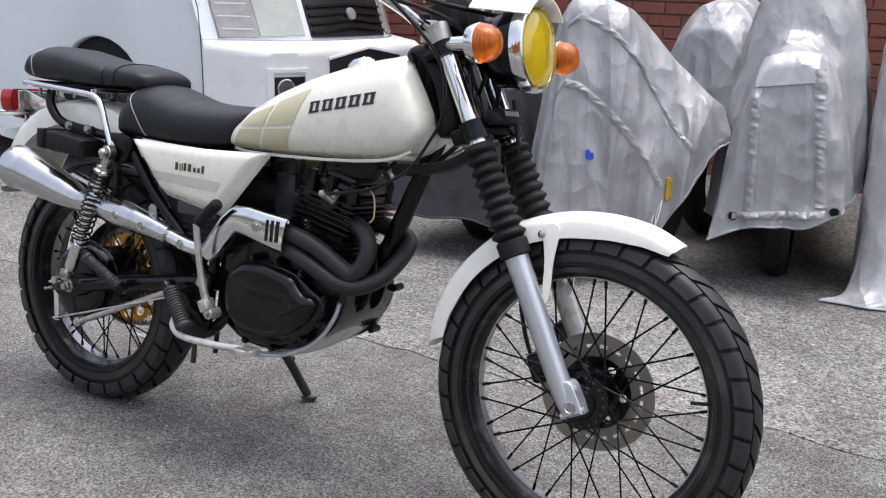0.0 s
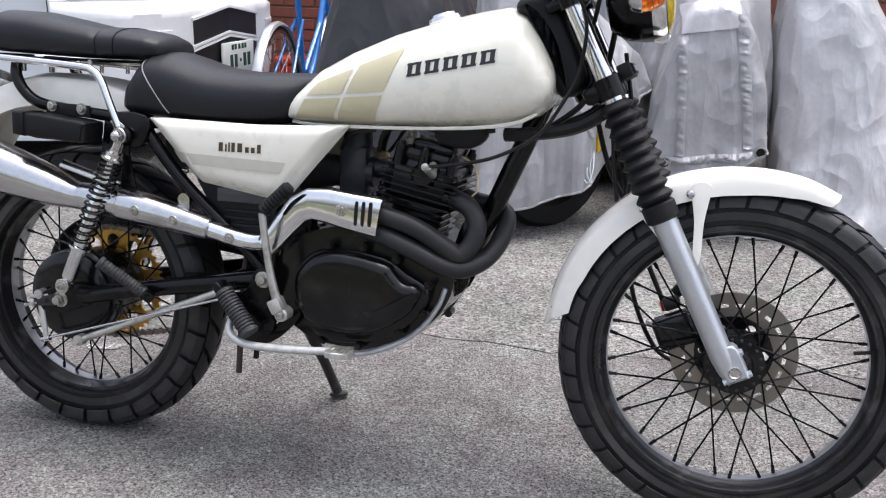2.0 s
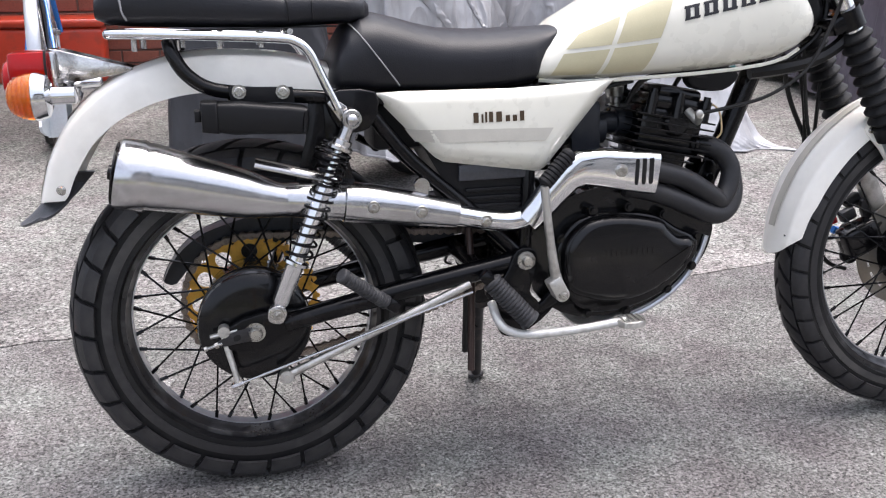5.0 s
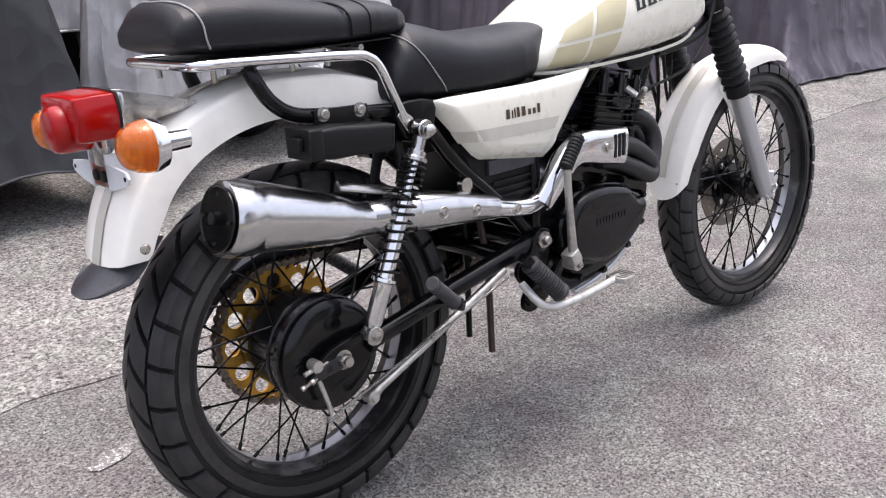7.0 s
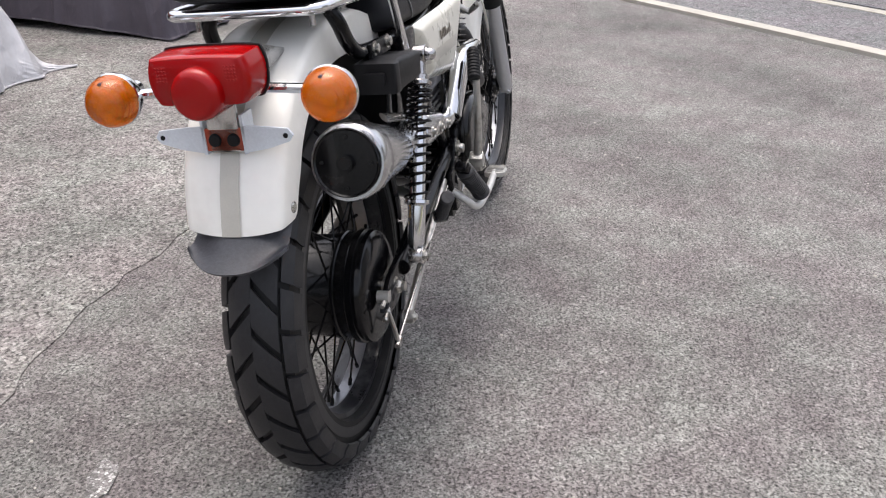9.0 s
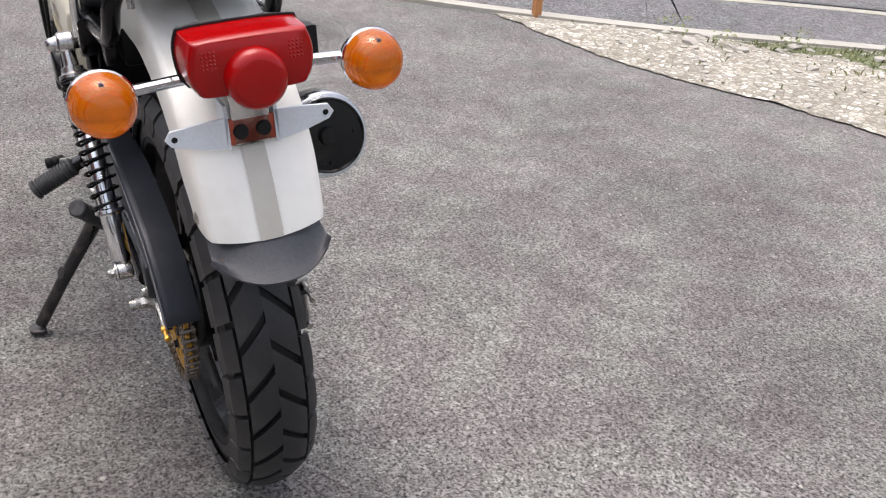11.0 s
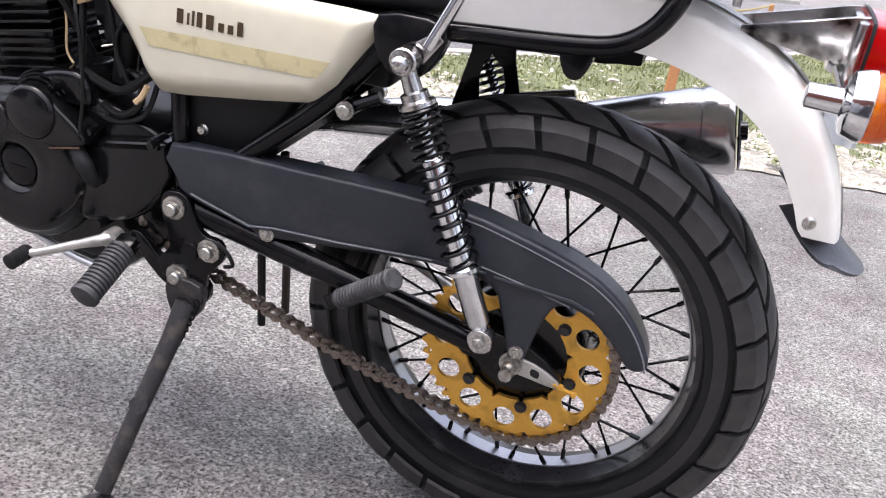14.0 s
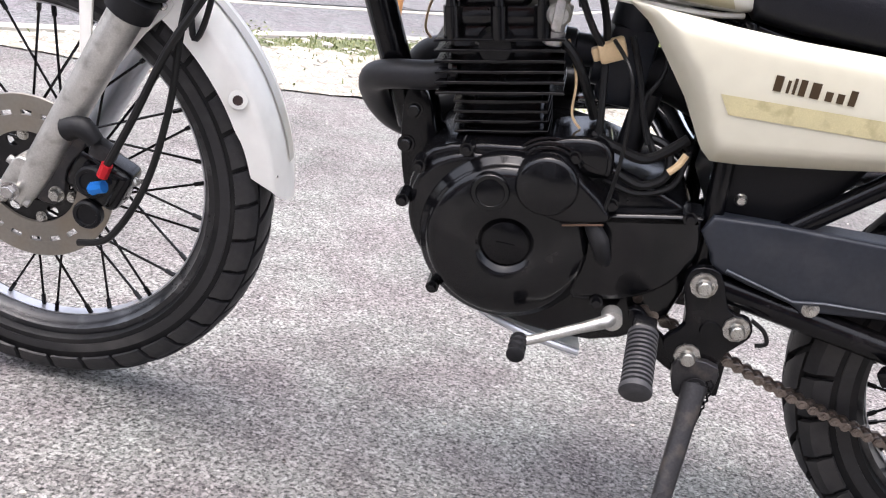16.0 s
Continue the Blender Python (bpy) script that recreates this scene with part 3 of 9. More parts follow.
def wheel(name, centre, radius, half, bead, rim_half, hub_r, hub_half, spokes, pitch, lug, label):
    c = Vector(centre)
    bm = B()
    w, b = rim_half, bead
    deep = 0.024 if bead > 0.25 else 0.019
    ring_lathe(bm, [(-w, b + 0.001), (-w - 0.002, b + 0.004), (-w - 0.004, b), (-w - 0.003, b - 0.012), (-w * 0.6, b - 0.016), (-w * 0.35, b - deep),
                    (w * 0.35, b - deep), (w * 0.6, b - 0.016), (w + 0.003, b - 0.012), (w + 0.004, b), (w + 0.002, b + 0.004), (w, b + 0.001),
                    (w * 0.5, b - 0.008), (-w * 0.5, b - 0.008)], c, (0, 1, 0), 96)
    wh = part(name, bm, M_rim, moto, label)
    tyre("tyre", c, radius, half, b, wh, pitch, lug, "black trail tyre with slanted tread blocks")
    for sy in (-1, 1):
        bm = B()
        ring_lathe(bm, [(sy * (w + 0.0042), b - 0.0005), (sy * (w + 0.0052), b + 0.0015), (sy * (w + 0.0042), b + 0.0022)], c, (0, 1, 0), 96)
        part("bead_line", bm, M_scuff, wh, "scuffed pale line at the rim edge")
    bm = B()
    ring_lathe(bm, [(-w * 0.34, b - deep - 0.0005), (w * 0.34, b - deep - 0.0005), (w * 0.34, b - deep - 0.0025), (-w * 0.34, b - deep - 0.0025)], c, (0, 1, 0), 96)
    part("rim_bed", bm, M_riminner, wh, "dusty bare alloy inner rim")
    # spokes: one mesh for each lean, shared round the wheel
    for lean, sy in ((1, 1), (-1, 1), (1, -1), (-1, -1)):
        n = spokes // 4
        a0 = Vector((hub_r * math.cos(lean * 1.15), sy * hub_half, hub_r * math.sin(lean * 1.15)))
        a1 = Vector((b - deep - 0.002, sy * w * 0.2, 0))
        me = None
        for k in range(n):
            ang = 2 * math.pi * (k + (0.5 if sy > 0 else 0)) / n + (0.12 * lean)
            turn = Matrix.Translation(c) @ Matrix.Rotation(ang, 4, "Y")
            if me is None:
                bm = B()
                rod(bm, a0, a1, 0.0019, 6)
                rod(bm, a1, a1 * 0.93 + a0 * 0.07, 0.0034, 6)
                s = part("spoke", bm, M_frame, wh)
                me = s.data
            else:
                s = new("spoke", me)
                s.parent = wh
            s.matrix_basis = turn
    return wh


rear = wheel("rear_wheel", RA + Vector((0, 0.013, 0)), 0.316, 0.060, 0.230, 0.034, 0.062, 0.036, 36, 28, 0.010, "black spoked rear wheel with trail tyre")
front = wheel("front_wheel", FA, 0.331, 0.046, 0.257, 0.026, 0.046, 0.030, 36, 36, 0.0065, "black spoked front wheel with trail tyre")

bm = B()
lathe(bm, [(-0.084, 0.020), (-0.083, 0.070), (-0.080, 0.088), (-0.074, 0.095), (-0.066, 0.0965), (-0.062, 0.094), (-0.060, 0.098), (-0.050, 0.098), (-0.047, 0.094), (-0.030, 0.093), (-0.028, 0.0955), (-0.024, 0.0955), (-0.022, 0.092),
           (0.028, 0.087), (0.034, 0.088), (0.070, 0.087), (0.077, 0.083), (0.080, 0.060), (0.083, 0.03)], RA, (0, 1, 0), 48)
part("brake_drum", bm, M_engine, rear, "black drum brake hub")
bm = B()
rod(bm, RA + Vector((0, -0.125, 0)), RA + Vector((0, 0.145, 0)), 0.0085, 12)
bolt(bm, RA + Vector((0, -0.107, 0)), (0, -1, 0), 0.0125, 0.012, 1.35)
lathe(bm, [(0, 0.0155), (0.003, 0.0155), (0.003, 0.0125), (0.006, 0.0125), (0.006, 0.011)], RA + Vector((0, 0.111, 0)), (0, 1, 0), 20)
bolt(bm, RA + Vector((0, 0.118, 0)), (0, 1, 0), 0.0105, 0.012, 1.15)
ring_lathe(bm, [(0.130 + 0.0016 * (k // 2), 0.0085 + 0.0007 * (k % 2)) for k in range(9)] + [(0.1440, 0.006), (0.130, 0.006)], RA, (0, 1, 0), 16)
part("axle", bm, M_bolt, rear, "zinc axle nut")

# rear sprocket
bm = B()

def disc_with_holes(bm, c, y0, y1, r_in, r_out, hole_r, hole_at, count, segn=8, tooth=0):
    """A flat ring with round holes through it."""
    per = 2 * math.pi / count
    for k in range(count):
        mid = k * per
        hc = (hole_at * math.cos(mid), hole_at * math.sin(mid))
        n = 4 * segn
        hole, rim_ = [], []
        for s in range(n):
            a = 2 * math.pi * s / n
            hx, hy = hole_r * math.cos(a), hole_r * math.sin(a)
            hole.append((hc[0] + hx * math.cos(mid) - hy * math.sin(mid), hc[1] + hx * math.sin(mid) + hy * math.cos(mid)))
            # outward point on the cell's border, in polar form
            ca, sa = math.cos(a), math.sin(a)
            m_ = max(abs(ca), abs(sa))
            pu, pv = ca / m_, sa / m_
            rr = hole_at + pu * ((r_out - hole_at) if pu > 0 else (hole_at - r_in))
            th = mid + pv * per / 2
            rim_.append((rr * math.cos(th), rr * math.sin(th)))
        V = {}
        for y in (y0, y1):
            V[y] = ([bm.verts.new((c[0] + p[0], c[1] + y, c[2] + p[1])) for p in hole], [bm.verts.new((c[0] + p[0], c[1] + y, c[2] + p[1])) for p in rim_])
        for s in range(n):
            t = (s + 1) % n
            for y in (y0, y1):
                h, o = V[y]
                bm.faces.new((h[s], h[t], o[t], o[s]))
            bm.faces.new((V[y0][0][s], V[y0][0][t], V[y1][0][t], V[y1][0][s]))
            pu = math.cos(2 * math.pi * (s + 0.5) / n)
            if abs(pu) > 0.7071:
                bm.faces.new((V[y0][1][s], V[y0][1][t], V[y1][1][t], V[y1][1][s]))
    if tooth:
        for k in range(tooth):
            a, h = 2 * math.pi * k / tooth, math.pi / tooth
            q = [(r_out - 0.002, a - h * 0.75), (r_out + 0.006, a - h * 0.25), (r_out + 0.006, a + h * 0.25), (r_out - 0.002, a + h * 0.75)]
            loft(bm, [[(c[0] + r * math.cos(t), c[1] + y, c[2] + r * math.sin(t)) for r, t in q] for y in (y0 + 0.001, y1 - 0.001)])
    bmesh.ops.remove_doubles(bm, verts=bm.verts[:], dist=1e-5)


disc_with_holes(bm, RA, 0.083, 0.089, 0.066, 0.119, 0.0150, 0.096, 12, 5, 46)
spk = part("sprocket", bm, M_gold, rear, "gold anodised sprocket drilled with lightening holes")
bolts("sprocket_bolt", [(RA + Vector((0.076 * math.cos(a), 0.089, 0.076 * math.sin(a))), (0, 1, 0)) for a in (2 * math.pi * (k + 0.25) / 6 for k in range(6))], M_stand, rear, [(0, 0.0085), (0.0015, 0.0085), (0.0015, 0.006), (0.006, 0.006)])

# front hub, disc, caliper
bm = B()
lathe(bm, [(-0.056, 0.018), (-0.050, 0.030), (-0.042, 0.034), (-0.040, 0.054), (-0.033, 0.054), (-0.030, 0.034), (0.022, 0.034), (0.026, 0.050), (0.036, 0.052), (0.040, 0.03)], FA, (0, 1, 0), 36)
part("hub", bm, M_engine, front, "black front hub")
bolts("flange_rivet", [(FA + Vector((0.047 * math.cos(a), -0.0415, 0.047 * math.sin(a))), (0, -1, 0)) for a in (2 * math.pi * k / 18 for k in range(18))], M_stand, front, [(0, 0.0034), (0.0012, 0.0034), (0.0022, 0.002)])
bolts("disc_bolt", [(FA + Vector((0.060 * math.cos(a), 0.042, 0.060 * math.sin(a))), (0, 1, 0)) for a in (2 * math.pi * (k + 0.3) / 6 for k in range(6))], M_bolt, front, [(0, 0.0085), (0.001, 0.0085), (0.001, 0.006), (0.006, 0.0055)])
bm = B()
ring_lathe(bm, [(0.042, 0.0955), (0.047, 0.0955), (0.047, 0.1165), (0.046, 0.1175), (0.043, 0.1175), (0.042, 0.1165)], FA, (0, 1, 0), 72)
ring_lathe(bm, [(0.042, 0.066), (0.047, 0.066), (0.047, 0.0885), (0.042, 0.0885)], FA, (0, 1, 0), 72)
for k in range(20):
    a0_, a1_ = 2 * math.pi * (k + 0.1) / 20, 2 * math.pi * (k + 0.55) / 20
    loft(bm, [[FA + Vector((r_ * math.cos(a), y_, r_ * math.sin(a))) for r_, y_ in ((0.088, 0.0422), (0.096, 0.0422), (0.096, 0.0468), (0.088, 0.0468))] for a in (a0_, (a0_ + a1_) / 2, a1_)])
part("brake_disc", bm, M_disc, front, "slotted steel brake disc")
bm = B()
disc_with_holes(bm, FA, 0.039, 0.042, 0.036, 0.072, 0.009, 0.055, 6, 4)
part("disc_carrier", bm, M_engine, front)
bm = B()
rod(bm, FA + Vector((0, -0.089, 0)), FA + Vector((0, 0.100, 0)), 0.008, 12)
lathe(bm, [(0, 0.0125), (0.002, 0.0125), (0.003, 0.010), (0.001, 0.008), (0.001, 0.0)], FA + Vector((0, -0.090, 0)), (0, -1, 0), 18)
bolt(bm, FA + Vector((0, 0.097, 0)), (0, 1, 0), 0.010, 0.01, 1.3)
part("axle", bm, M_dullchrome, front)
bm = B()
rod(bm, FA + Vector((0.245, -0.012, 0.045)), FA + Vector((0.20, -0.02, 0.04)), 0.0035, 8)
part("valve_stem", bm, M_rubber, front)

# chain
CS, CF = Vector((0, 0.086, 0.312)), Vector((0.502, 0.086, 0.372))
r1, r2 = 0.1255, 0.040
D = (CF - CS)
D.y = 0
phi = math.atan2(D.z, D.x)
beta = math.acos((r1 - r2) / D.length)
loop = []
a_lo, a_hi = phi - beta, phi + beta
for k in range(61):
    a = a_hi + (2 * math.pi - 2 * beta) * k / 60
    loop.append(CS + Vector((r1 * math.cos(a), 0, r1 * math.sin(a))))
p_lo1, p_lo2 = loop[-1].copy(), CF + Vector((r2 * math.cos(a_lo), 0, r2 * math.sin(a_lo)))
for k in range(1, 40):
    t = k / 40
    loop.append(p_lo1.lerp(p_lo2, t) - Vector((0, 0, 0.016 * 4 * t * (1 - t))))
for k in range(25):
    a = a_lo + 2 * beta * k / 24
    loop.append(CF + Vector((r2 * math.cos(a), 0, r2 * math.sin(a))))
p_hi2 = CS + Vector((r1 * math.cos(a_hi), 0, r1 * math.sin(a_hi)))
for k in range(1, 40):
    loop.append(loop[-1].lerp(p_hi2, 1 / (41 - k)))
cum = [0.0]
for a, b in zip(loop, loop[1:] + loop[:1]):
    cum.append(cum[-1] + (b - a).length)
n_link = int(cum[-1] / 0.0159) // 2 * 2


def on_loop(s):
    s %= cum[-1]
    i = max(k for k in range(len(loop)) if cum[k] <= s)
    t = (s - cum[i]) / max(1e-9, cum[i + 1] - cum[i])
    return loop[i].lerp(loop[(i + 1) % len(loop)], t)


pins = [on_loop(cum[-1] * k / n_link) for k in range(n_link)]
bm = B()
for p in pins:
    rod(bm, p - Vector((0, 0.0112, 0)), p + Vector((0, 0.0112, 0)), 0.0036, 8)
chain = part("chain", bm, M_chain, moto, "oily rust-brown roller chain")
shapes = {}
for w in (0.0052, 0.0078):
    bm = B()
    h = 0.0159 / 2
    out = [(h * 1.0 + 0.0066 * math.cos(a), 0.0066 * math.sin(a)) for a in np.linspace(-1.9, 1.9, 7)]
    out = out + [(0, 0.0030)] + [(-x, z) for x, z in out[::-1]] + [(0, -0.0030)]
    for sy in (-1, 1):
        slab(bm, [(x, z) for x, z in out], sy * w, sy * (w + 0.0018))
    shapes[w] = bm
for k in range(n_link):
    a, b = pins[k], pins[(k + 1) % n_link]
    w = 0.0052 if k % 2 else 0.0078
    if isinstance(shapes[w], bmesh.types.BMesh):
        ob = part("link", shapes[w], M_chain, chain)
        shapes[w] = ob.data
    else:
        ob = new("link", shapes[w])
        ob.parent = chain
    d = b - a
    ob.matrix_basis = Matrix.Translation((a + b) / 2) @ Matrix.Rotation(-math.atan2(d.z, d.x), 4, "Y")

# swingarm
bm = B()
for sy in (-1, 1):
    tube(bm, [(0.47, sy * 0.098, 0.398), (0.25, sy * 0.102, 0.362), (0.05, sy * 0.104, 0.324)], [0.019, 0.018, 0.017], 14)
    slab(bm, round_outline([(0.07, 0.345), (0.07, 0.308), (0.046, 0.300), (0.022, 0.286), (-0.006, 0.280), (-0.034, 0.282), (-0.056, 0.291), (-0.066, 0.300), (-0.02, 0.336)], 3), sy * 0.098, sy * 0.108, 0.002)
rod(bm, (0.47, -0.105, 0.398), (0.47, 0.105, 0.398), 0.022, 16)
rod(bm, (0.39, -0.098, 0.385), (0.39, 0.098, 0.385), 0.017, 14)
part("swingarm", bm, M_frame, moto, "black tubular swingarm")
for sy in (-1, 1):
    bm = B()
    slab(bm, round_outline([(-0.060, 0.293), (-0.061, 0.303), (-0.030, 0.318), (0.004, 0.322), (0.010, 0.312), (0.002, 0.301), (-0.030, 0.296)], 2), sy * 0.1075, sy * 0.1115, 0.001)
    ca = part("chain_adjuster", bm, M_cast if sy > 0 else M_stand, moto, "steel chain adjuster with a lock bolt")
    bm = B()
    slab(bm, round_outline([(-0.036, 0.301), (-0.036, 0.310), (-0.026, 0.312), (-0.026, 0.303)], 2), sy * 0.1112, sy * 0.1120)
    part("adjuster_slot", bm, M_hole, ca)
    bm = B()
    rod(bm, (-0.082, sy * 0.110, 0.292), (-0.056, sy * 0.110, 0.299), 0.0028, 8)
    lathe(bm, [(0, 0.0052), (0.006, 0.0052)], (-0.068, sy * 0.110, 0.2955), (0.96, 0, 0.28), 6)
    lathe(bm, [(0, 0.0045), (0.005, 0.0045)], (-0.086, sy * 0.110, 0.291), (0.96, 0, 0.28), 6)
    part("adjuster_bolt", bm, M_gold if sy > 0 else M_bolt, ca, "adjuster bolt and lock nut")

# shock absorbers

def shock(sy):
    top, low = Vector((0.176, sy * 0.142, 0.665)), Vector((0.037, sy * 0.138, 0.353))
    d = (top - low).normalized()
    L = (top - low).length
    bm = B()
    lathe(bm, [(0.006, 0.008), (0.014, 0.0115), (0.020, 0.0148), (0.082, 0.0152), (0.085, 0.0160), (0.088, 0.0215), (0.093, 0.0215), (0.095, 0.0140), (0.226, 0.0137), (0.230, 0.0120), (0.233, 0.0075), (L - 0.045, 0.0072)], low, d, 24)
    s = part("shock_absorber", bm, M_chrome, moto, "twin rear shock with chrome body and black coil spring")
    bm = B()
    lathe(bm, [(L - 0.054, 0.019), (L - 0.052, 0.0215), (L - 0.047, 0.0215), (L - 0.044, 0.0165), (L - 0.036, 0.0160), (L - 0.034, 0.0110), (L - 0.012, 0.0100)], low, d, 20)
    ring_lathe(bm, [(-0.011, 0.010), (-0.011, 0.0145), (-0.009, 0.0160), (0.009, 0.0160), (0.011, 0.0145), (0.011, 0.010)], top, (0, 1, 0), 22)
    part("end_eye", bm, M_dullchrome, s)
    bm = B()
    ring_lathe(bm, [(-0.011, 0.008), (-0.011, 0.0125), (-0.009, 0.0135), (0.009, 0.0135), (0.011, 0.0125), (0.011, 0.008)], low, (0, 1, 0), 20)
    part("end_eye", bm, M_dullchrome, s)
    for at, r in ((top, 0.0105), (low, 0.0082)):
        bm = B()
        lathe(bm, [(-0.012, r), (0.0118, r)], at, (0, 1, 0), 16)
        part("eye_bush", bm, M_rubber, s, "black rubber bush")
    bm = B()
    u = d.orthogonal().normalized()
    v = d.cross(u)
    turns, pts = 14.5, []
    for k in range(int(turns * 16) + 1):
        f = k / (turns * 16)
        # open turns below, close turns towards the top
        z = 0.095 + (L - 0.054 - 0.095) * (1.40 * f - 0.40 * f * f)
        a = 2 * math.pi * turns * f
        pts.append(low + d * z + 0.0208 * (math.cos(a) * u + math.sin(a) * v))
    tube(bm, pts, 0.0022, 8)
    part("coil_spring", bm, M_frame, s, "black coil spring")
    bm = B()
    lathe(bm, [(0, 0.0125), (0.003, 0.0125), (0.003, 0.0105), (0.008, 0.0105), (0.010, 0.0098), (0.013, 0.0080), (0.0155, 0.0045), (0.016, 0.0)], top + Vector((0, sy * 0.012, 0)), (0, sy, 0), 18)
    part("acorn_nut", bm, M_dullchrome, s, "dull chrome acorn nut")
    bm = B()
    slab(bm, round_outline([(low.x - 0.014, low.z - 0.010), (low.x - 0.012, low.z + 0.010), (low.x + 0.006, low.z + 0.014), (low.x + 0.016, low.z + 0.002), (low.x + 0.006, low.z - 0.016)], 3), low.y + sy * 0.0115, low.y + sy * 0.0145, 0.001)
    part("clevis_plate", bm, M_dullchrome, s)
    bm = B()
    bolt(bm, low + Vector((0, sy * 0.0145, 0)), (0, sy, 0), 0.0072, 0.007, 1.35)
    ring_lathe(bm, [(0.0070, 0.002), (0.0075, 0.0048), (0.0100, 0.0048), (0.0105, 0.002)], low + Vector((0, sy * 0.0145, 0)), (0, sy, 0), 12)
    part("lower_bolt", bm, M_bolt, s)


shock(-1)
shock(1)


# fuel tank
TANK = [  # x, lowest z, highest z, half width
    (0.497, 0.716, 0.735, 0.070), (0.500, 0.710, 0.748, 0.088), (0.520, 0.706, 0.775, 0.101), (0.560, 0.704, 0.812, 0.112), (0.620, 0.704, 0.845, 0.122),
    (0.700, 0.706, 0.879, 0.130), (0.780, 0.709, 0.904, 0.136), (0.860, 0.714, 0.924, 0.139), (0.915, 0.720, 0.934, 0.138), (0.950, 0.727, 0.922, 0.136),
    (0.978, 0.739, 0.887, 0.132), (0.996, 0.754, 0.853, 0.126), (1.005, 0.768, 0.831, 0.117), (1.009, 0.780, 0.814, 0.102)]


def tank_at(x):
    xs = [t[0] for t in TANK]
    return [float(np.interp(x, xs, [t[k] for t in TANK])) for k in (1, 2, 3)]


def tank_y(x, z, grow=0.0):
    """Half width of the tank's side at x and height z."""
    lo, hi, w = tank_at(x)
    m = lo + 0.40 * (hi - lo)
    q = (z - m) / ((hi - m) if z > m else (m - lo))
    e = 2.3 if z > m else 3.4
    return w * max(0.0, 1 - min(1, abs(q)) ** e) ** (1 / e) + grow


rings = []
xs = sorted({round(float(v), 4) for v in np.r_[np.linspace(0.497, 1.009, 40), [t[0] for t in TANK]]})
for x in xs:
    lo, hi, w = tank_at(x)
    m = lo + 0.40 * (hi - lo)
    r = []
    for k in range(40):
        a = 2 * math.pi * k / 40
        c, s = math.cos(a), math.sin(a)
        e = 2.3 if s > 0 else 3.4
        r.append((x, w * math.copysign(abs(c) ** (2 / e), c), m + ((hi - m) if s > 0 else (m - lo)) * math.copysign(abs(s) ** (2 / e), s)))
    rings.append(r)
bm = B()
loft(bm, rings)
tank = part("fuel_tank", bm, M_white, moto, "pearl white steel tank with beige blocks", 60)
bm = B()
for sy in (-1, 1):
    tube(bm, [(x, sy * (tank_at(x)[2] * 0.80 + 0.002), tank_at(x)[0] + 0.0005) for x in np.linspace(0.51, 0.985, 20)], 0.0035, 6)
part("tank_seam", bm, M_white, tank)
bm = B()
slab(bm, round_outline([(0.930, 0.925), (0.958, 0.908), (0.985, 0.872), (1.000, 0.835), (1.006, 0.800), (1.020, 0.775), (1.052, 0.785), (1.062, 0.815), (1.030, 0.890), (1.000, 0.945), (0.965, 0.955), (0.935, 0.945)], 3), 0.0, -0.070, 0.020, 5)
slab(bm, round_outline([(0.930, 0.925), (0.958, 0.908), (0.985, 0.872), (1.000, 0.835), (1.006, 0.800), (1.020, 0.775), (1.052, 0.785), (1.062, 0.815), (1.030, 0.890), (1.000, 0.945), (0.965, 0.955), (0.935, 0.945)], 3), 0.0, 0.070, 0.020, 5)
part("headstock_cover", bm, M_plastic, moto, "black cover between tank and fork")
bm = B()
lathe(bm, [(0, 0.030), (0.006, 0.032), (0.012, 0.030), (0.014, 0.024), (0.018, 0.022), (0.020, 0.012)], (0.785, 0, 0.902), (-0.28, 0, 0.96), 28)
part("filler_cap", bm, M_chrome, tank, "chrome filler cap")


def on_tank(quad, material, name, sy, n=10, lift=0.0012):
    """A decal on the tank: four corners as (x, z), laid on its side."""
    a, b, c, d = [Vector(q) for q in quad]
    bm = B()

    def f(u, v):
        p = a.lerp(b, u).lerp(d.lerp(c, u), v)
        return (p.x, sy * tank_y(p.x, p.y, lift), p.y)

    grid(bm, f, n, n)
    return part(name, bm, material, tank)


for sy in (-1, 1):
    on_tank([(0.524, 0.716), (0.604, 0.716), (0.622, 0.758), (0.545, 0.752)], M_beige, "decal_block", sy)
    on_tank([(0.612, 0.716), (0.686, 0.717), (0.706, 0.766), (0.630, 0.759)], M_beige, "decal_block", sy)
    on_tank([(0.549, 0.759), (0.624, 0.765), (0.644, 0.812), (0.572, 0.784)], M_beige, "decal_block", sy)
    on_tank([(0.633, 0.766), (0.709, 0.774), (0.741, 0.852), (0.656, 0.818)], M_beige, "decal_block", sy)
    # maker's mark as plain bars of its size, each block with stems and thin feet
    for k in range(5):
        x0 = 0.751 + 0.0335 * k
        z0 = 0.800 + 0.0065 * k
        for dx, w, zl, zh in ((0.0015, 0.0085, 0, 0.024), (0.0170, 0.0085, 0, 0.024), (0.0, 0.0270, 0.0, 0.0045), (0.0, 0.0270, 0.0195, 0.024)):
            on_tank([(x0 + dx, z0 + zl + 0.19 * dx), (x0 + dx + w, z0 + zl + 0.19 * (dx + w)), (x0 + dx + w + 0.001, z0 + zh + 0.19 * (dx + w)), (x0 + dx + 0.001, z0 + zh + 0.19 * dx)], M_ink, "mark_bar", sy, 3, 0.0012 if w < 0.02 else 0.0015)


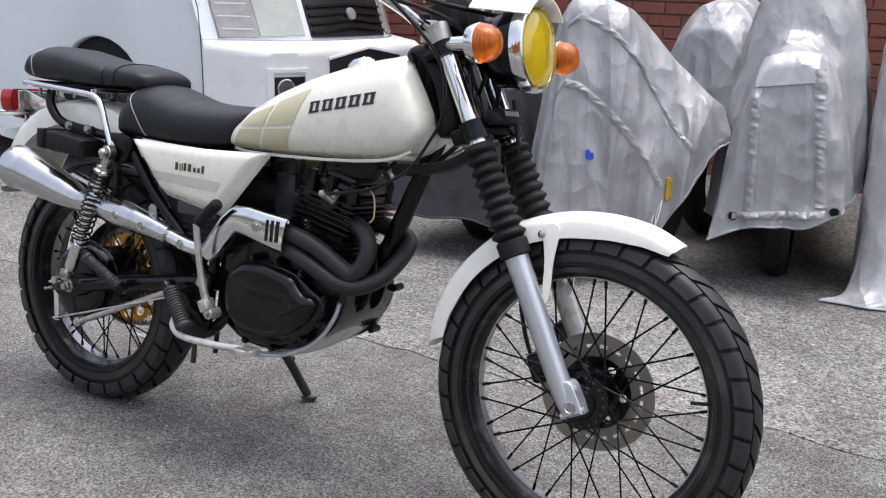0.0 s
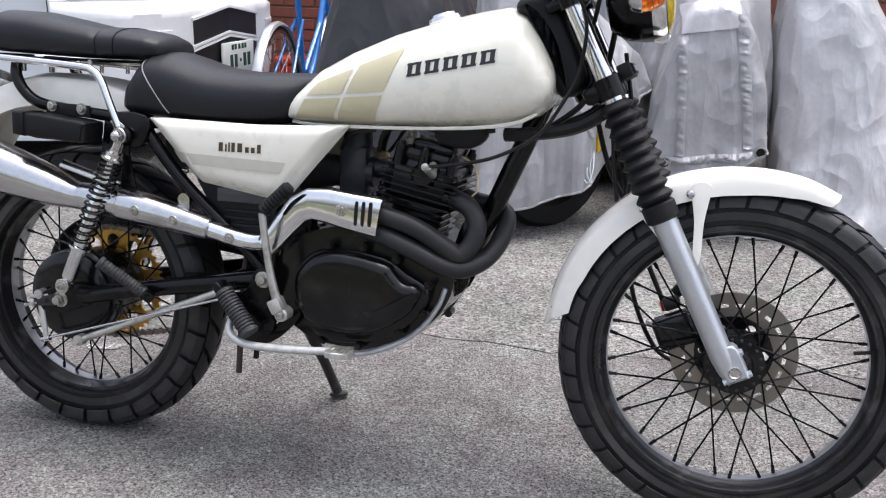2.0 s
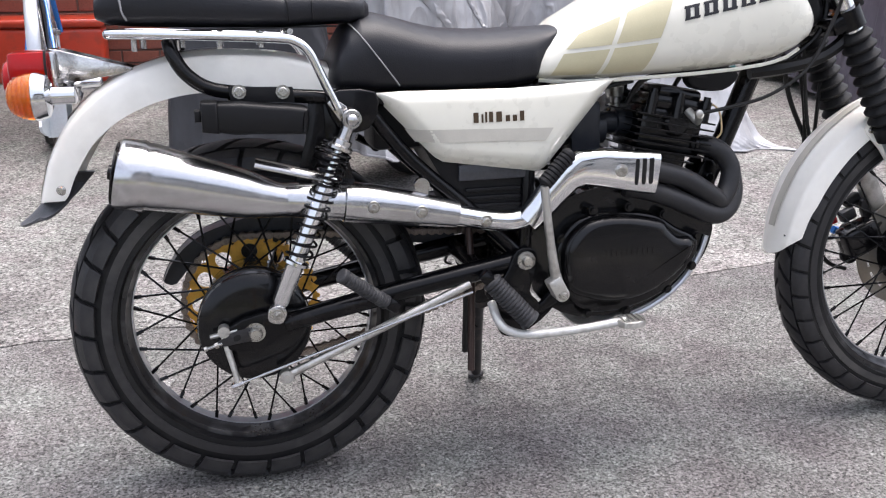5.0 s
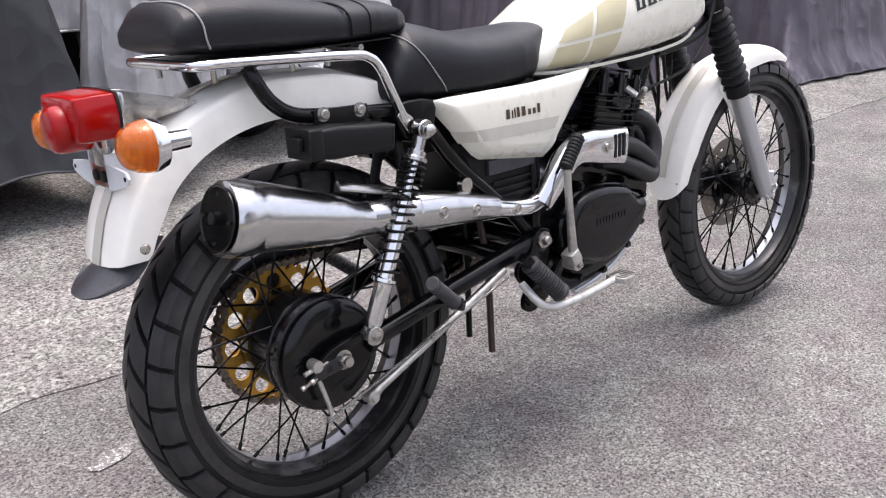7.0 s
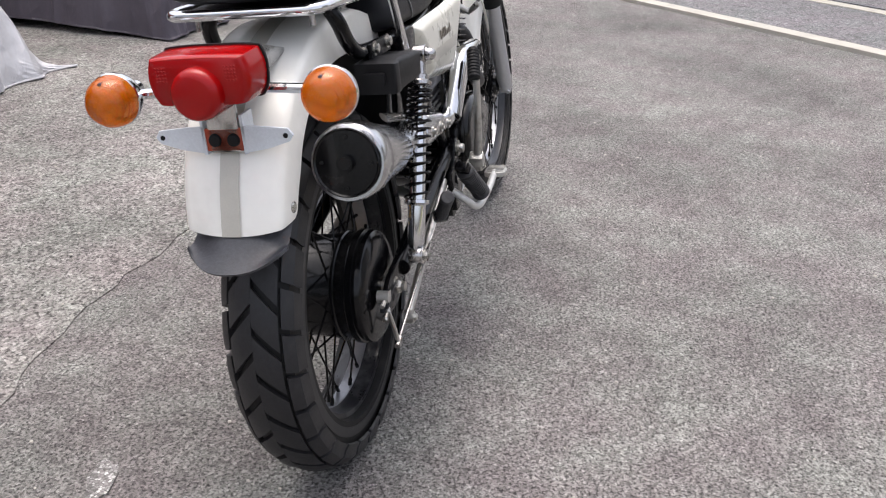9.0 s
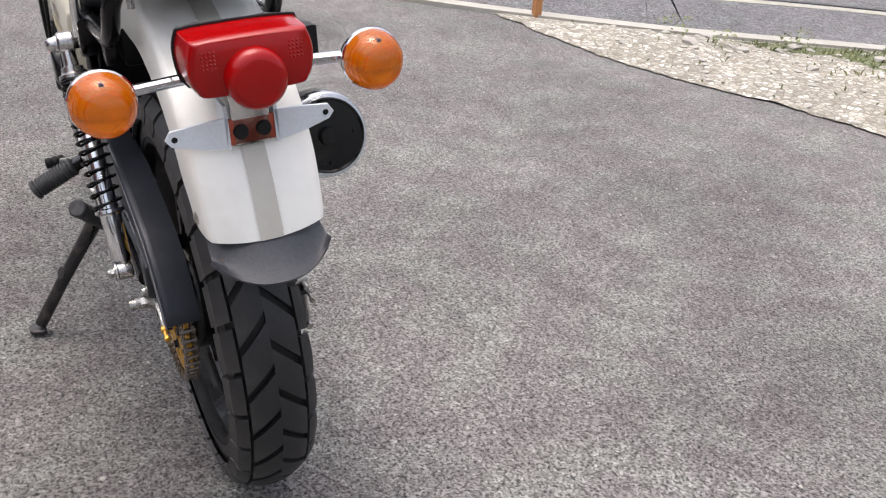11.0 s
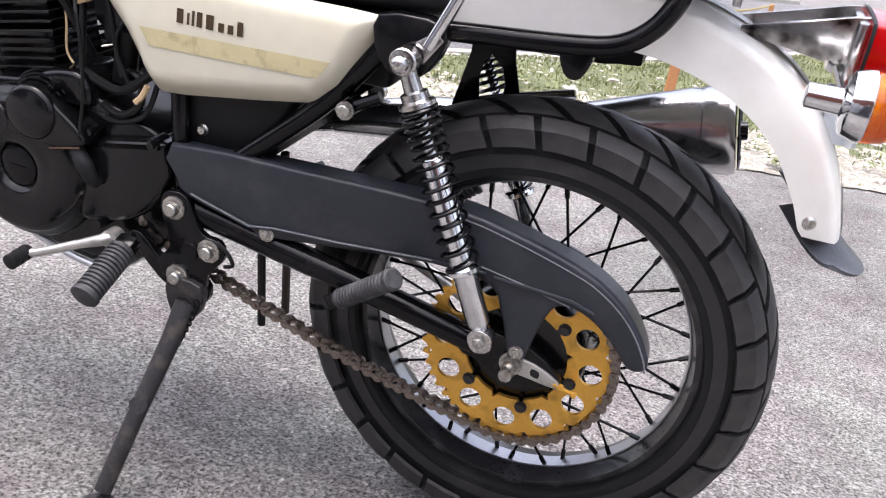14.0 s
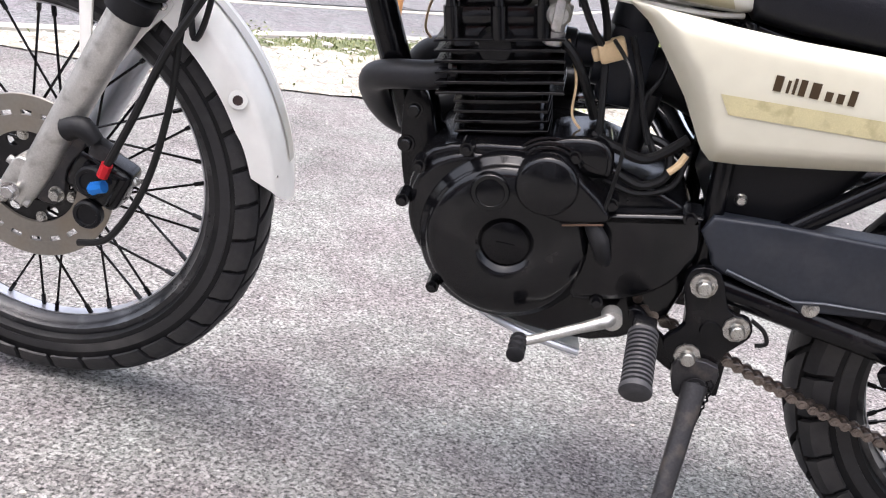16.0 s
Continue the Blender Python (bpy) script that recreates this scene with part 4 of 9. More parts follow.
# side covers
LOWER = {-1: ([0.218, 0.224, 0.240, 0.316, 0.332, 0.42, 0.498, 0.513, 0.630, 0.636], [0.699, 0.692, 0.673, 0.591, 0.581, 0.567, 0.555, 0.562, 0.698, 0.705]),
         1: ([0.218, 0.236, 0.263, 0.292, 0.369, 0.470, 0.504, 0.519, 0.551, 0.61, 0.636], [0.680, 0.653, 0.604, 0.580, 0.566, 0.550, 0.547, 0.560, 0.613, 0.687, 0.704])}


def cover_bounds(x, sy):
    lo = float(np.interp(x, *LOWER[sy]))
    hi = float(np.interp(x, [0.218, 0.26, 0.45, 0.52, 0.636], [0.702, 0.703, 0.700, 0.702, 0.708]))
    return lo, hi


def cover_y(x, z, sy):
    lo, hi = cover_bounds(x, sy)
    slope = (cover_bounds(x + 0.004, sy)[0] - cover_bounds(x - 0.004, sy)[0]) / 0.008
    rim = max(0.0, z - lo) / math.hypot(1, slope) / 0.026
    t = max(0.0, min(1, rim, 0.45 + (hi - z) / 0.030, 0.3 + (x - 0.218) / 0.03, 0.3 + (0.636 - x) / 0.03))
    v = (z - lo) / max(1e-4, hi - lo)
    return 0.103 + 0.022 * (1 - (1 - t) ** 1.5) + 0.005 * math.sin(math.pi * min(1, max(0, v)))


for sy in (-1, 1):
    bm = B()

    def f(u, v):
        x = 0.218 + 0.418 * u
        lo, hi = cover_bounds(x, sy)
        z = lo + (hi - lo) * v
        return (x, sy * cover_y(x, z, sy), z)

    grid(bm, f, 70, 22)
    thick(bm, 0.004)
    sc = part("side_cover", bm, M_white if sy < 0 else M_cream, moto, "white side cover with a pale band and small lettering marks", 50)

    def on_cover(quad, material, name, n=8):
        a, b, c, d = [Vector(q) for q in quad]
        bm = B()

        def g(u, v):
            p = a.lerp(b, u).lerp(d.lerp(c, u), v)
            return (p.x, sy * (cover_y(p.x, p.y, sy) + 0.0012), p.y)

        grid(bm, g, n, 4)
        part(name, bm, material, sc)

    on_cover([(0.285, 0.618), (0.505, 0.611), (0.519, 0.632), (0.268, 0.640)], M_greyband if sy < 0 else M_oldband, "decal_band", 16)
    # the model's mark as plain bars
    for k, (w, h) in enumerate(((0.0088, 0.017), (0.0034, 0.014), (0.0034, 0.0175), (0.0072, 0.0175), (0.0100, 0.017), (0.0076, 0.0105), (0.0076, 0.0105), (0.0076, 0.0165))):
        x0 = 0.380 + (0.0, 0.0105, 0.0155, 0.0205, 0.0300, 0.0425, 0.0520, 0.0615)[k] * 1.3 * (1 if sy < 0 else -1) + (0 if sy < 0 else 0.088 - w)
        z0 = 0.6465
        on_cover([(x0, z0), (x0 + w, z0), (x0 + w, z0 + h), (x0, z0 + h)], M_brown, "mark_bar", 3)


# seats
def pad(name, rows_, material, parent, label, n=32, flat_low=5.0, round_top=2.4):
    rings = []
    xs = [r[0] for r in rows_]
    for x in sorted({round(float(v), 4) for v in np.r_[np.linspace(xs[0], xs[-1], 46), xs]}):
        lo, hi, w = [float(np.interp(x, xs, [r[k] for r in rows_])) for k in (1, 2, 3)]
        m = lo + 0.45 * (hi - lo)
        ring = []
        for k in range(n):
            a = 2 * math.pi * k / n
            c, s = math.cos(a), math.sin(a)
            e = round_top if s > 0 else flat_low
            ring.append((x, w * math.copysign(abs(c) ** (2 / e), c), m + ((hi - m) if s > 0 else (m - lo)) * math.copysign(abs(s) ** (2 / e), s)))
        rings.append(ring)
    bm = B()
    loft(bm, rings)
    return part(name, bm, material, parent, label, 60)


SEAT = [(0.150, 0.722, 0.735, 0.070), (0.153, 0.712, 0.752, 0.095), (0.165, 0.706, 0.785, 0.108), (0.185, 0.703, 0.818, 0.113), (0.205, 0.701, 0.832, 0.114), (0.235, 0.700, 0.831, 0.115), (0.270, 0.699, 0.822, 0.116),
        (0.305, 0.698, 0.811, 0.117), (0.345, 0.697, 0.802, 0.117), (0.400, 0.697, 0.798, 0.114), (0.460, 0.699, 0.798, 0.108), (0.500, 0.703, 0.799, 0.098), (0.520, 0.728, 0.799, 0.088), (0.545, 0.765, 0.800, 0.075), (0.566, 0.789, 0.800, 0.05)]
seat = pad("seat", SEAT, M_vinyl, moto, "black vinyl rider seat with pale piping")


def on_pad(rows_, x, a, round_top=2.4, flat_low=5.0, lift=0.001):
    xs = [r[0] for r in rows_]
    lo, hi, w = [float(np.interp(x, xs, [r[k] for r in rows_])) for k in (1, 2, 3)]
    m = lo + 0.45 * (hi - lo)
    c, s = math.cos(a), math.sin(a)
    e = round_top if s > 0 else flat_low
    return (x, (w + lift) * math.copysign(abs(c) ** (2 / e), c), m + ((hi - m) if s > 0 else (m - lo)) * math.copysign(abs(s) ** (2 / e), s) + lift * s)


bm = B()
pip = []
for k in range(49):
    a_ = -0.55 + (math.pi + 1.1) * k / 48
    x_ = 0.2
    for _ in range(12):
        z_ = on_pad(SEAT, x_, a_)[2]
        x_ = 0.5 * x_ + 0.5 * min(0.268, max(0.176, 0.262 - 0.082 * (z_ - 0.712) / 0.112))
    pip.append(on_pad(SEAT, x_, a_))
tube(bm, pip, 0.0012, 6)
part("piping", bm, M_piping, seat, "pale grey piping")
PADR = [(-0.205, 0.838, 0.850, 0.080), (-0.203, 0.829, 0.868, 0.094), (-0.188, 0.822, 0.893, 0.100), (-0.150, 0.818, 0.906, 0.102), (-0.080, 0.815, 0.903, 0.102), (0.0, 0.812, 0.889, 0.100), (0.070, 0.811, 0.876, 0.097), (0.085, 0.811, 0.870, 0.094),
        (0.090, 0.811, 0.876, 0.096), (0.150, 0.812, 0.873, 0.093), (0.190, 0.813, 0.867, 0.086), (0.213, 0.816, 0.858, 0.074), (0.224, 0.824, 0.848, 0.055)]
pillion = pad("pillion_pad", PADR, M_vinyl, moto, "black vinyl pad strapped on the rear rack")
for x0, sw, lab in ((0.086, 0.004, ""), (0.128, 0.0, ""), (-0.186, 0.03, "")):
    bm = B()
    tube(bm, [on_pad(PADR, x0 + sw * abs(2 * k / 40 - 1), -0.5 + (math.pi + 1.0) * k / 40) for k in range(41)], 0.0016 if x0 < 0.1 else 0.001, 6)
    part("seam", bm, M_plastic if x0 > 0 else M_piping, pillion)

# rear rack of chrome tube
rk = B()
for sy in (-1, 1):
    tube(rk, [(-0.188, sy * 0.02, 0.808), (-0.188, sy * 0.085, 0.808), (-0.176, sy * 0.108, 0.808), (-0.12, sy * 0.114, 0.806), (0.06, sy * 0.118, 0.795), (0.098, sy * 0.119, 0.788), (0.118, sy * 0.120, 0.770), (0.136, sy * 0.121, 0.730), (0.158, sy * 0.122, 0.680)], 0.0078, 12, 5)
rod(rk, (-0.188, -0.03, 0.808), (-0.188, 0.03, 0.808), 0.0078, 12)
rack = part("luggage_rack", rk, M_chrome, moto, "chrome tube luggage rack")
bm = B()
for sy in (-1, 1):
    for k in range(4):
        x = -0.15 + 0.065 * k
        rod(bm, (x, sy * 0.085, 0.806 - 0.0002 * k), (x, sy * 0.085, 0.780), 0.0045, 8)
    slab(bm, [(0.140, 0.690), (0.150, 0.700), (0.172, 0.684), (0.176, 0.662), (0.160, 0.660)], sy * 0.116, sy * 0.126, 0.002)
for x in (-0.15, -0.02, 0.09):
    rod(bm, (x, -0.114, 0.804), (x, 0.114, 0.804), 0.005, 8)
part("rack_post", bm, M_dullchrome, rack)
bm = B()
box(bm, (-0.18, -0.09, 0.8085), (0.17, 0.09, 0.8105), 0.0)
part("rack_plate", bm, M_plastic, rack)

# frame
fr = B()
tube(fr, [(1.022, 0, 0.865), (0.985, 0, 0.775), (0.943, 0, 0.673), (0.895, 0, 0.560), (0.862, 0, 0.485)], [0.020, 0.020, 0.020, 0.0195, 0.019], 16, 4)
tube(fr, [(1.02, 0, 0.86), (0.85, 0, 0.80), (0.62, 0, 0.74), (0.50, 0, 0.70)], 0.024, 14, 4)
lathe(fr, [(-0.075, 0.029), (-0.07, 0.031), (0.07, 0.031), (0.075, 0.029)], (1.035, 0, 0.845), (-0.452, 0, 0.892), 24)
for sy in (-1, 1):
    tube(fr, [(0.52, sy * 0.05, 0.705), (0.44, sy * 0.085, 0.690), (0.25, sy * 0.100, 0.690), (0.10, sy * 0.103, 0.702), (0.0, sy * 0.104, 0.712), (-0.045, sy * 0.104, 0.722), (-0.075, sy * 0.103, 0.744), (-0.092, sy * 0.10, 0.772), (-0.098, sy * 0.09, 0.795)], 0.0115, 12, 5)
    tube(fr, [(0.205, sy * 0.102, 0.680), (0.28, sy * 0.1, 0.585), (0.40, sy * 0.098, 0.475), (0.47, sy * 0.095, 0.402)], 0.0125, 12, 4)
    tube(fr, [(0.50, sy * 0.07, 0.70), (0.485, sy * 0.09, 0.55), (0.475, sy * 0.095, 0.42), (0.46, sy * 0.09, 0.32)], 0.0125, 12, 4)
    slab(fr, round_outline([(0.14, 0.705), (0.22, 0.705), (0.215, 0.655), (0.185, 0.640), (0.155, 0.652)], 3), sy * 0.100, sy * 0.124, 0.004)
    rod(fr, (0.178, sy * 0.10, 0.662), (0.178, sy * 0.15, 0.662), 0.008, 10)
    slab(fr, round_outline([(0.845, 0.535), (0.872, 0.535), (0.868, 0.46), (0.848, 0.395), (0.805, 0.385), (0.82, 0.46)], 3), sy * 0.024, sy * 0.032, 0.002)
slab(fr, round_outline([(0.014, 0.704), (-0.020, 0.706), (-0.014, 0.682), (-0.004, 0.675), (0.008, 0.681)], 3), 0.096, 0.110, 0.003)
frame_ = part("frame", fr, M_frame, moto, "black tubular steel frame")
HEX = [(0, 0.0115), (0.002, 0.0115), (0.002, 0.008), (0.007, 0.008), (0.008, 0.0065)]
for sy in (-1, 1):
    bolts("frame_bolt", [((x, sy * 0.032, z), (0, sy, 0)) for x, z in ((0.858, 0.512), (0.862, 0.466), (0.832, 0.405))], M_engine, frame_, HEX)
    bolts("frame_bolt", [((x, sy * y, z), (0, sy, 0)) for x, y, z in ((0.004, 0.118, 0.714), (0.072, 0.118, 0.711), (0.246, 0.128, 0.588)) if (sy < 0) != (x > 0.2)], M_bolt, frame_, HEX)
bm = B()
rod(bm, (0.246, 0.09, 0.588), (0.246, 0.128, 0.588), 0.0095, 14)
rod(bm, (0.246, 0.112, 0.588), (0.212, 0.106, 0.606), 0.0075, 10)
part("spacer", bm, M_frame, frame_)
bolts("frame_bolt", [((0.453, 0.089, 0.504), (0, 1, 0))], M_bolt, frame_, [(0, 0.008), (0.002, 0.006), (0.005, 0.005)])

bm = B()
slab(bm, [(0.112, 0.690), (0.136, 0.690), (0.137, 0.632), (0.120, 0.618), (0.112, 0.594), (0.116, 0.570), (0.112, 0.545), (0.078, 0.545), (0.092, 0.590), (0.104, 0.630)], -0.098, -0.102, 0.001)
slab(bm, [(0.136, 0.690), (0.162, 0.690), (0.166, 0.630), (0.176, 0.580), (0.184, 0.545), (0.150, 0.545), (0.146, 0.575), (0.150, 0.598), (0.146, 0.620), (0.137, 0.632)], -0.098, -0.102, 0.001)
part("silencer_bracket", bm, M_frame, frame_, "black pressed steel silencer bracket")

# tool tube
bm = B()
slab(bm, round_outline([(-0.036, 0.700), (0.05, 0.694), (0.102, 0.688), (0.108, 0.680), (0.104, 0.652), (0.096, 0.646), (0.03, 0.650), (-0.036, 0.656)], 2), -0.100, -0.162, 0.008)
tb = part("tool_box", bm, M_plastic, moto, "black plastic tool box under the rail")
bm = B()
slab(bm, [(-0.056, 0.703), (-0.030, 0.702), (-0.030, 0.654), (-0.056, 0.657)], -0.102, -0.166, 0.006)
slab(bm, [(-0.066, 0.690), (-0.056, 0.690), (-0.056, 0.672), (-0.066, 0.672)], -0.120, -0.150, 0.003)
part("box_lid", bm, M_plastic, tb)
bm = B()
slab(bm, [(-0.012, 0.722), (0.088, 0.718), (0.090, 0.694), (-0.010, 0.698)], -0.112, -0.118, 0.001)
part("bracket", bm, M_plastic, tb)


# mudguards
def mudguard(name, mid, half, drop, material, label, lip=0.004, n=14, crown=0.012, start=0.0, end=0.0):
    """A sheet along mid points (x, z) with rounded skirts: half width, skirt depth at each point."""
    pts = smooth_path([(x, 0, z) for x, z in mid], 6)
    k = len(pts) - 1
    bm = B()

    def f(u, v):
        i = int(round(u * k))
        p = pts[i]
        d = (pts[min(i + 1, k)] - pts[max(i - 1, 0)]).normalized()
        nor = Vector((-d.z, 0, d.x))
        if nor.dot(p - Vector((sum(m[0] for m in mid) / len(mid), 0, 0.3))) < 0:
            nor = -nor
        s = 2 * v - 1
        h, dr = float(np.interp(u, np.linspace(0, 1, len(half)), half)), float(np.interp(u, np.linspace(0, 1, len(drop)), drop))
        a = abs(s)
        if a < 0.72:
            y, dn = h * a / 0.72 * 0.93, crown * (a / 0.72) ** 2
        else:
            t = (a - 0.72) / 0.28
            y, dn = h * (0.93 + 0.07 * math.sin(t * math.pi / 2)), crown + dr * (1 - math.cos(t * math.pi / 2)) * 0.5 + dr * 0.5 * t
        q = p - nor * dn + d * (a ** 2.4) * (start * max(0, 1 - u / 0.25) - end * max(0, 1 - (1 - u) / 0.25))
        return (q.x, math.copysign(y, s), q.z)

    grid(bm, f, k, n * 2)
    thick(bm, lip)
    return part(name, bm, material, moto, label, 60), pts, crown


rg, rpts, rc = mudguard("rear_mudguard", [(0.20, 0.735), (0.094, 0.768), (0.015, 0.777), (-0.069, 0.777), (-0.146, 0.760), (-0.214, 0.727), (-0.269, 0.678), (-0.305, 0.618), (-0.323, 0.566), (-0.329, 0.543)],
                        [0.070, 0.076, 0.077, 0.077, 0.072], [0.06, 0.058, 0.052, 0.044, 0.034], M_fender, "white rear mudguard with a beige centre stripe", crown=0.010, end=0.018)
bm = B()
st = [p for p in rpts if p.x < -0.02]


def f(u, v):
    i = int(round(u * (len(st) - 1)))
    d = (st[min(i + 1, len(st) - 1)] - st[max(i - 1, 0)]).normalized()
    nor = Vector((d.z, 0, -d.x))
    if nor.z < 0 and nor.x > 0:
        nor = -nor
    q = st[i] + nor * 0.0018
    return (q.x, 0.0135 * (2 * v - 1), q.z)


grid(bm, f, len(st) - 1, 2)
part("centre_stripe", bm, M_greyband, rg, "grey beige centre stripe")
bm = B()


def f(u, v):
    s = 2 * v - 1
    w = 0.0655 + 0.005 * u
    u = 1.4 * u - 0.4
    edge = 1 - 0.34 * max(0, u) ** 2 * abs(s) ** 3.2
    x = -0.320 - 0.040 * u * edge - 0.012 * u * abs(u)
    z = 0.560 - 0.060 * u * edge + 0.008 * u * u
    cur = 0.032 * s * s * (1 - 0.25 * u)
    return (x + cur * 1.3 + 0.004, w * s, z - 0.002 + 0.012 * s * s * (u - 1) * 0.3)


grid(bm, f, 12, 18)
thick(bm, 0.004)
part("mud_flap", bm, M_flap, rg, "dark grey rubber mud flap")
for sy in (-1, 1):
    bm = B()
    lathe(bm, [(0, 0.009), (0.002, 0.009), (0.005, 0.005)], (-0.286, sy * 0.071, 0.568), (-0.3, sy, 0), 14)
    part("mudguard_screw", bm, M_bolt, rg)

fg, fpts, fc = mudguard("front_mudguard", [(1.008, 0.345), (1.024, 0.430), (1.062, 0.512), (1.120, 0.580), (1.195, 0.632), (1.28, 0.660), (1.37, 0.667), (1.45, 0.655), (1.512, 0.628)],
                        [0.044, 0.054, 0.058, 0.058, 0.056, 0.053, 0.050, 0.040], [0.030, 0.036, 0.036, 0.036, 0.036, 0.034, 0.026, 0.012], M_fender, "white front mudguard", crown=0.012, start=0.040, end=0.008)
st = [p for p in fpts if p.x < 1.20 and p.z > 0.395]
bm = B()


def f(u, v):
    i = int(round(u * (len(st) - 1)))
    d = (st[min(i + 1, len(st) - 1)] - st[max(i - 1, 0)]).normalized()
    nor = Vector((-d.z, 0, d.x))
    q = st[i] + nor * 0.0018
    return (q.x, 0.011 * (2 * v - 1), q.z)


grid(bm, f, len(st) - 1, 2)
part("centre_stripe", bm, M_greyband, fg, "grey centre stripe")
for sy in (-1, 1):
    bm = B()
    slab(bm, round_outline([(1.165, 0.588), (1.20, 0.612), (1.225, 0.585), (1.262, 0.515), (1.250, 0.485), (1.232, 0.500), (1.200, 0.545)], 3), sy * 0.056, sy * 0.061, 0.001)
    slab(bm, round_outline([(1.260, 0.632), (1.292, 0.635), (1.285, 0.57), (1.284, 0.505), (1.277, 0.488), (1.270, 0.505), (1.268, 0.57)], 3), sy * 0.055, sy * 0.060, 0.001)
    part("fork_brace", bm, M_fender, fg)
    bm = B()
    lathe(bm, [(0, 0.008), (0.003, 0.007), (0.005, 0.004)], (1.258, sy * 0.060, 0.618), (0, sy, 0.1), 14)
    part("mudguard_screw", bm, M_dullchrome, fg)
    bm = B()
    lathe(bm, [(0, 0.007), (0.003, 0.006), (0.004, 0.003)], (1.178, sy * 0.060, 0.585), (0, sy, 0.1), 14)
    part("mudguard_screw", bm, M_dullchrome, fg)
    for dx, dz in ((0.0, 0.0), (0.008, 0.012)):
        bm = B()
        lathe(bm, [(0, 0.003), (0.002, 0.002)], (1.024 + dx, sy * 0.036, 0.385 + dz), (-1, sy * 0.5, 0), 8)
        part("mudguard_rivet", bm, M_dullchrome, fg)
bm = B()
lathe(bm, [(0, 0.013), (0.003, 0.012), (0.004, 0.007)], (1.076, 0.0585, 0.486), (-0.2, 1, 0.1), 16)
part("grommet", bm, M_fender, fg)
bm = B()
lathe(bm, [(0.002, 0.007), (0.0048, 0.0065)], (1.076, 0.0585, 0.486), (-0.2, 1, 0.1), 14)
part("drilled_hole", bm, M_sole, fg)

# fork
up = Vector((-0.452, 0, 0.892))


def fork_at(z, sy):
    k = (z - 0.30) / up.z
    return Vector((1.354, sy * 0.074, 0.30)) + up * k


for sy in (-1, 1):
    bm = B()
    tube(bm, [fork_at(0.555, sy), fork_at(0.975, sy)], 0.0178, 20)
    leg = part("fork_leg", bm, M_chrome, moto, "telescopic fork leg with rubber gaiter")
    bm = B()
    tube(bm, [fork_at(0.298, sy), fork_at(0.31, sy), fork_at(0.335, sy), fork_at(0.36, sy), fork_at(0.58, sy)], [0.014, 0.0180, 0.0215, 0.0215, 0.0230], 20)
    slab(bm, round_outline([(1.360 - 0.452 * a + 0.892 * c, 0.312 + 0.892 * a + 0.452 * c) for a, c in ((0.046, -0.019), (0.046, 0.014), (0.026, 0.020), (-0.014, 0.020), (-0.018, 0.016), (-0.018, -0.015), (-0.014, -0.019))], 2), sy * 0.058, sy * 0.090, 0.004)
    for a in (0.030, -0.012):
        rod(bm, (1.360 - 0.452 * a - 0.892 * 0.026, sy * 0.082, 0.312 + 0.892 * a - 0.452 * 0.026), (1.360 - 0.452 * a + 0.892 * 0.026, sy * 0.082, 0.312 + 0.892 * a + 0.452 * 0.026), 0.006, 8)
    part("lower_slider", bm, M_alu if sy < 0 else M_cast, leg, "silver painted lower slider" if sy < 0 else "dull bare alloy lower slider")
    bm = B()
    prof, n = [], 9
    L = (0.772 - 0.602) / up.z
    for k in range(n):
        s0 = L * k / n
        r = 0.0300 + 0.003 * (n - k) / n
        prof += [(s0, r - 0.0085), (s0 + L / n * 0.30, r), (s0 + L / n * 0.48, r + 0.0008), (s0 + L / n * 0.95, r - 0.0080)]
    lathe(bm, [(0, 0.019)] + prof + [(L, 0.019)], fork_at(0.602, sy), up, 28, False)
    lathe(bm, [(0, 0.025), (0.003, 0.030), (0.030, 0.0305), (0.034, 0.027), (0.036, 0.020)], fork_at(0.570, sy), up, 28)
    part("gaiter", bm, M_rubber, leg, "ribbed black rubber gaiter")
bm = B()
c0, c1 = fork_at(0.795, 0), fork_at(0.945, 0)
for c, h, w in ((c0, 0.016, 0.112), (c1, 0.011, 0.112)):
    rot = Matrix.Translation(c) @ Matrix.Rotation(math.atan2(up.x, up.z), 4, "Y")
    box(bm, (-0.045, -w + 0.02, -h), (0.022, w - 0.02, h), 0.008, rot)
    for sy in (-1, 1):
        lathe(bm, [(-h - 0.003, 0.026), (h + 0.003, 0.026)], c + Vector((0, sy * 0.074, 0)), up, 20)
rod(bm, c0 + Vector((-0.035, 0, -0.02)), c1 + Vector((-0.035, 0, 0.02)), 0.02, 16)
yoke = part("fork_yoke", bm, M_frame, moto, "black fork yokes")
bm = B()
rot = Matrix.Translation((1.128, 0, 0.826)) @ Matrix.Rotation(-0.47, 4, "Y")
box(bm, (-0.012, -0.062, -0.014), (0.012, 0.062, 0.014), 0.004, rot)
box(bm, (0.010, -0.032, -0.010), (0.016, 0.040, 0.010), 0.002, rot)
badge = part("badge_bar", bm, M_plastic, yoke, "black bar with a small maker's badge")
bm = B()
for k in range(5):
    box(bm, (0.0162, -0.026 + 0.012 * k, -0.005), (0.0170, -0.018 + 0.012 * k, 0.005), 0, rot)
part("badge_mark", bm, M_alu, badge)

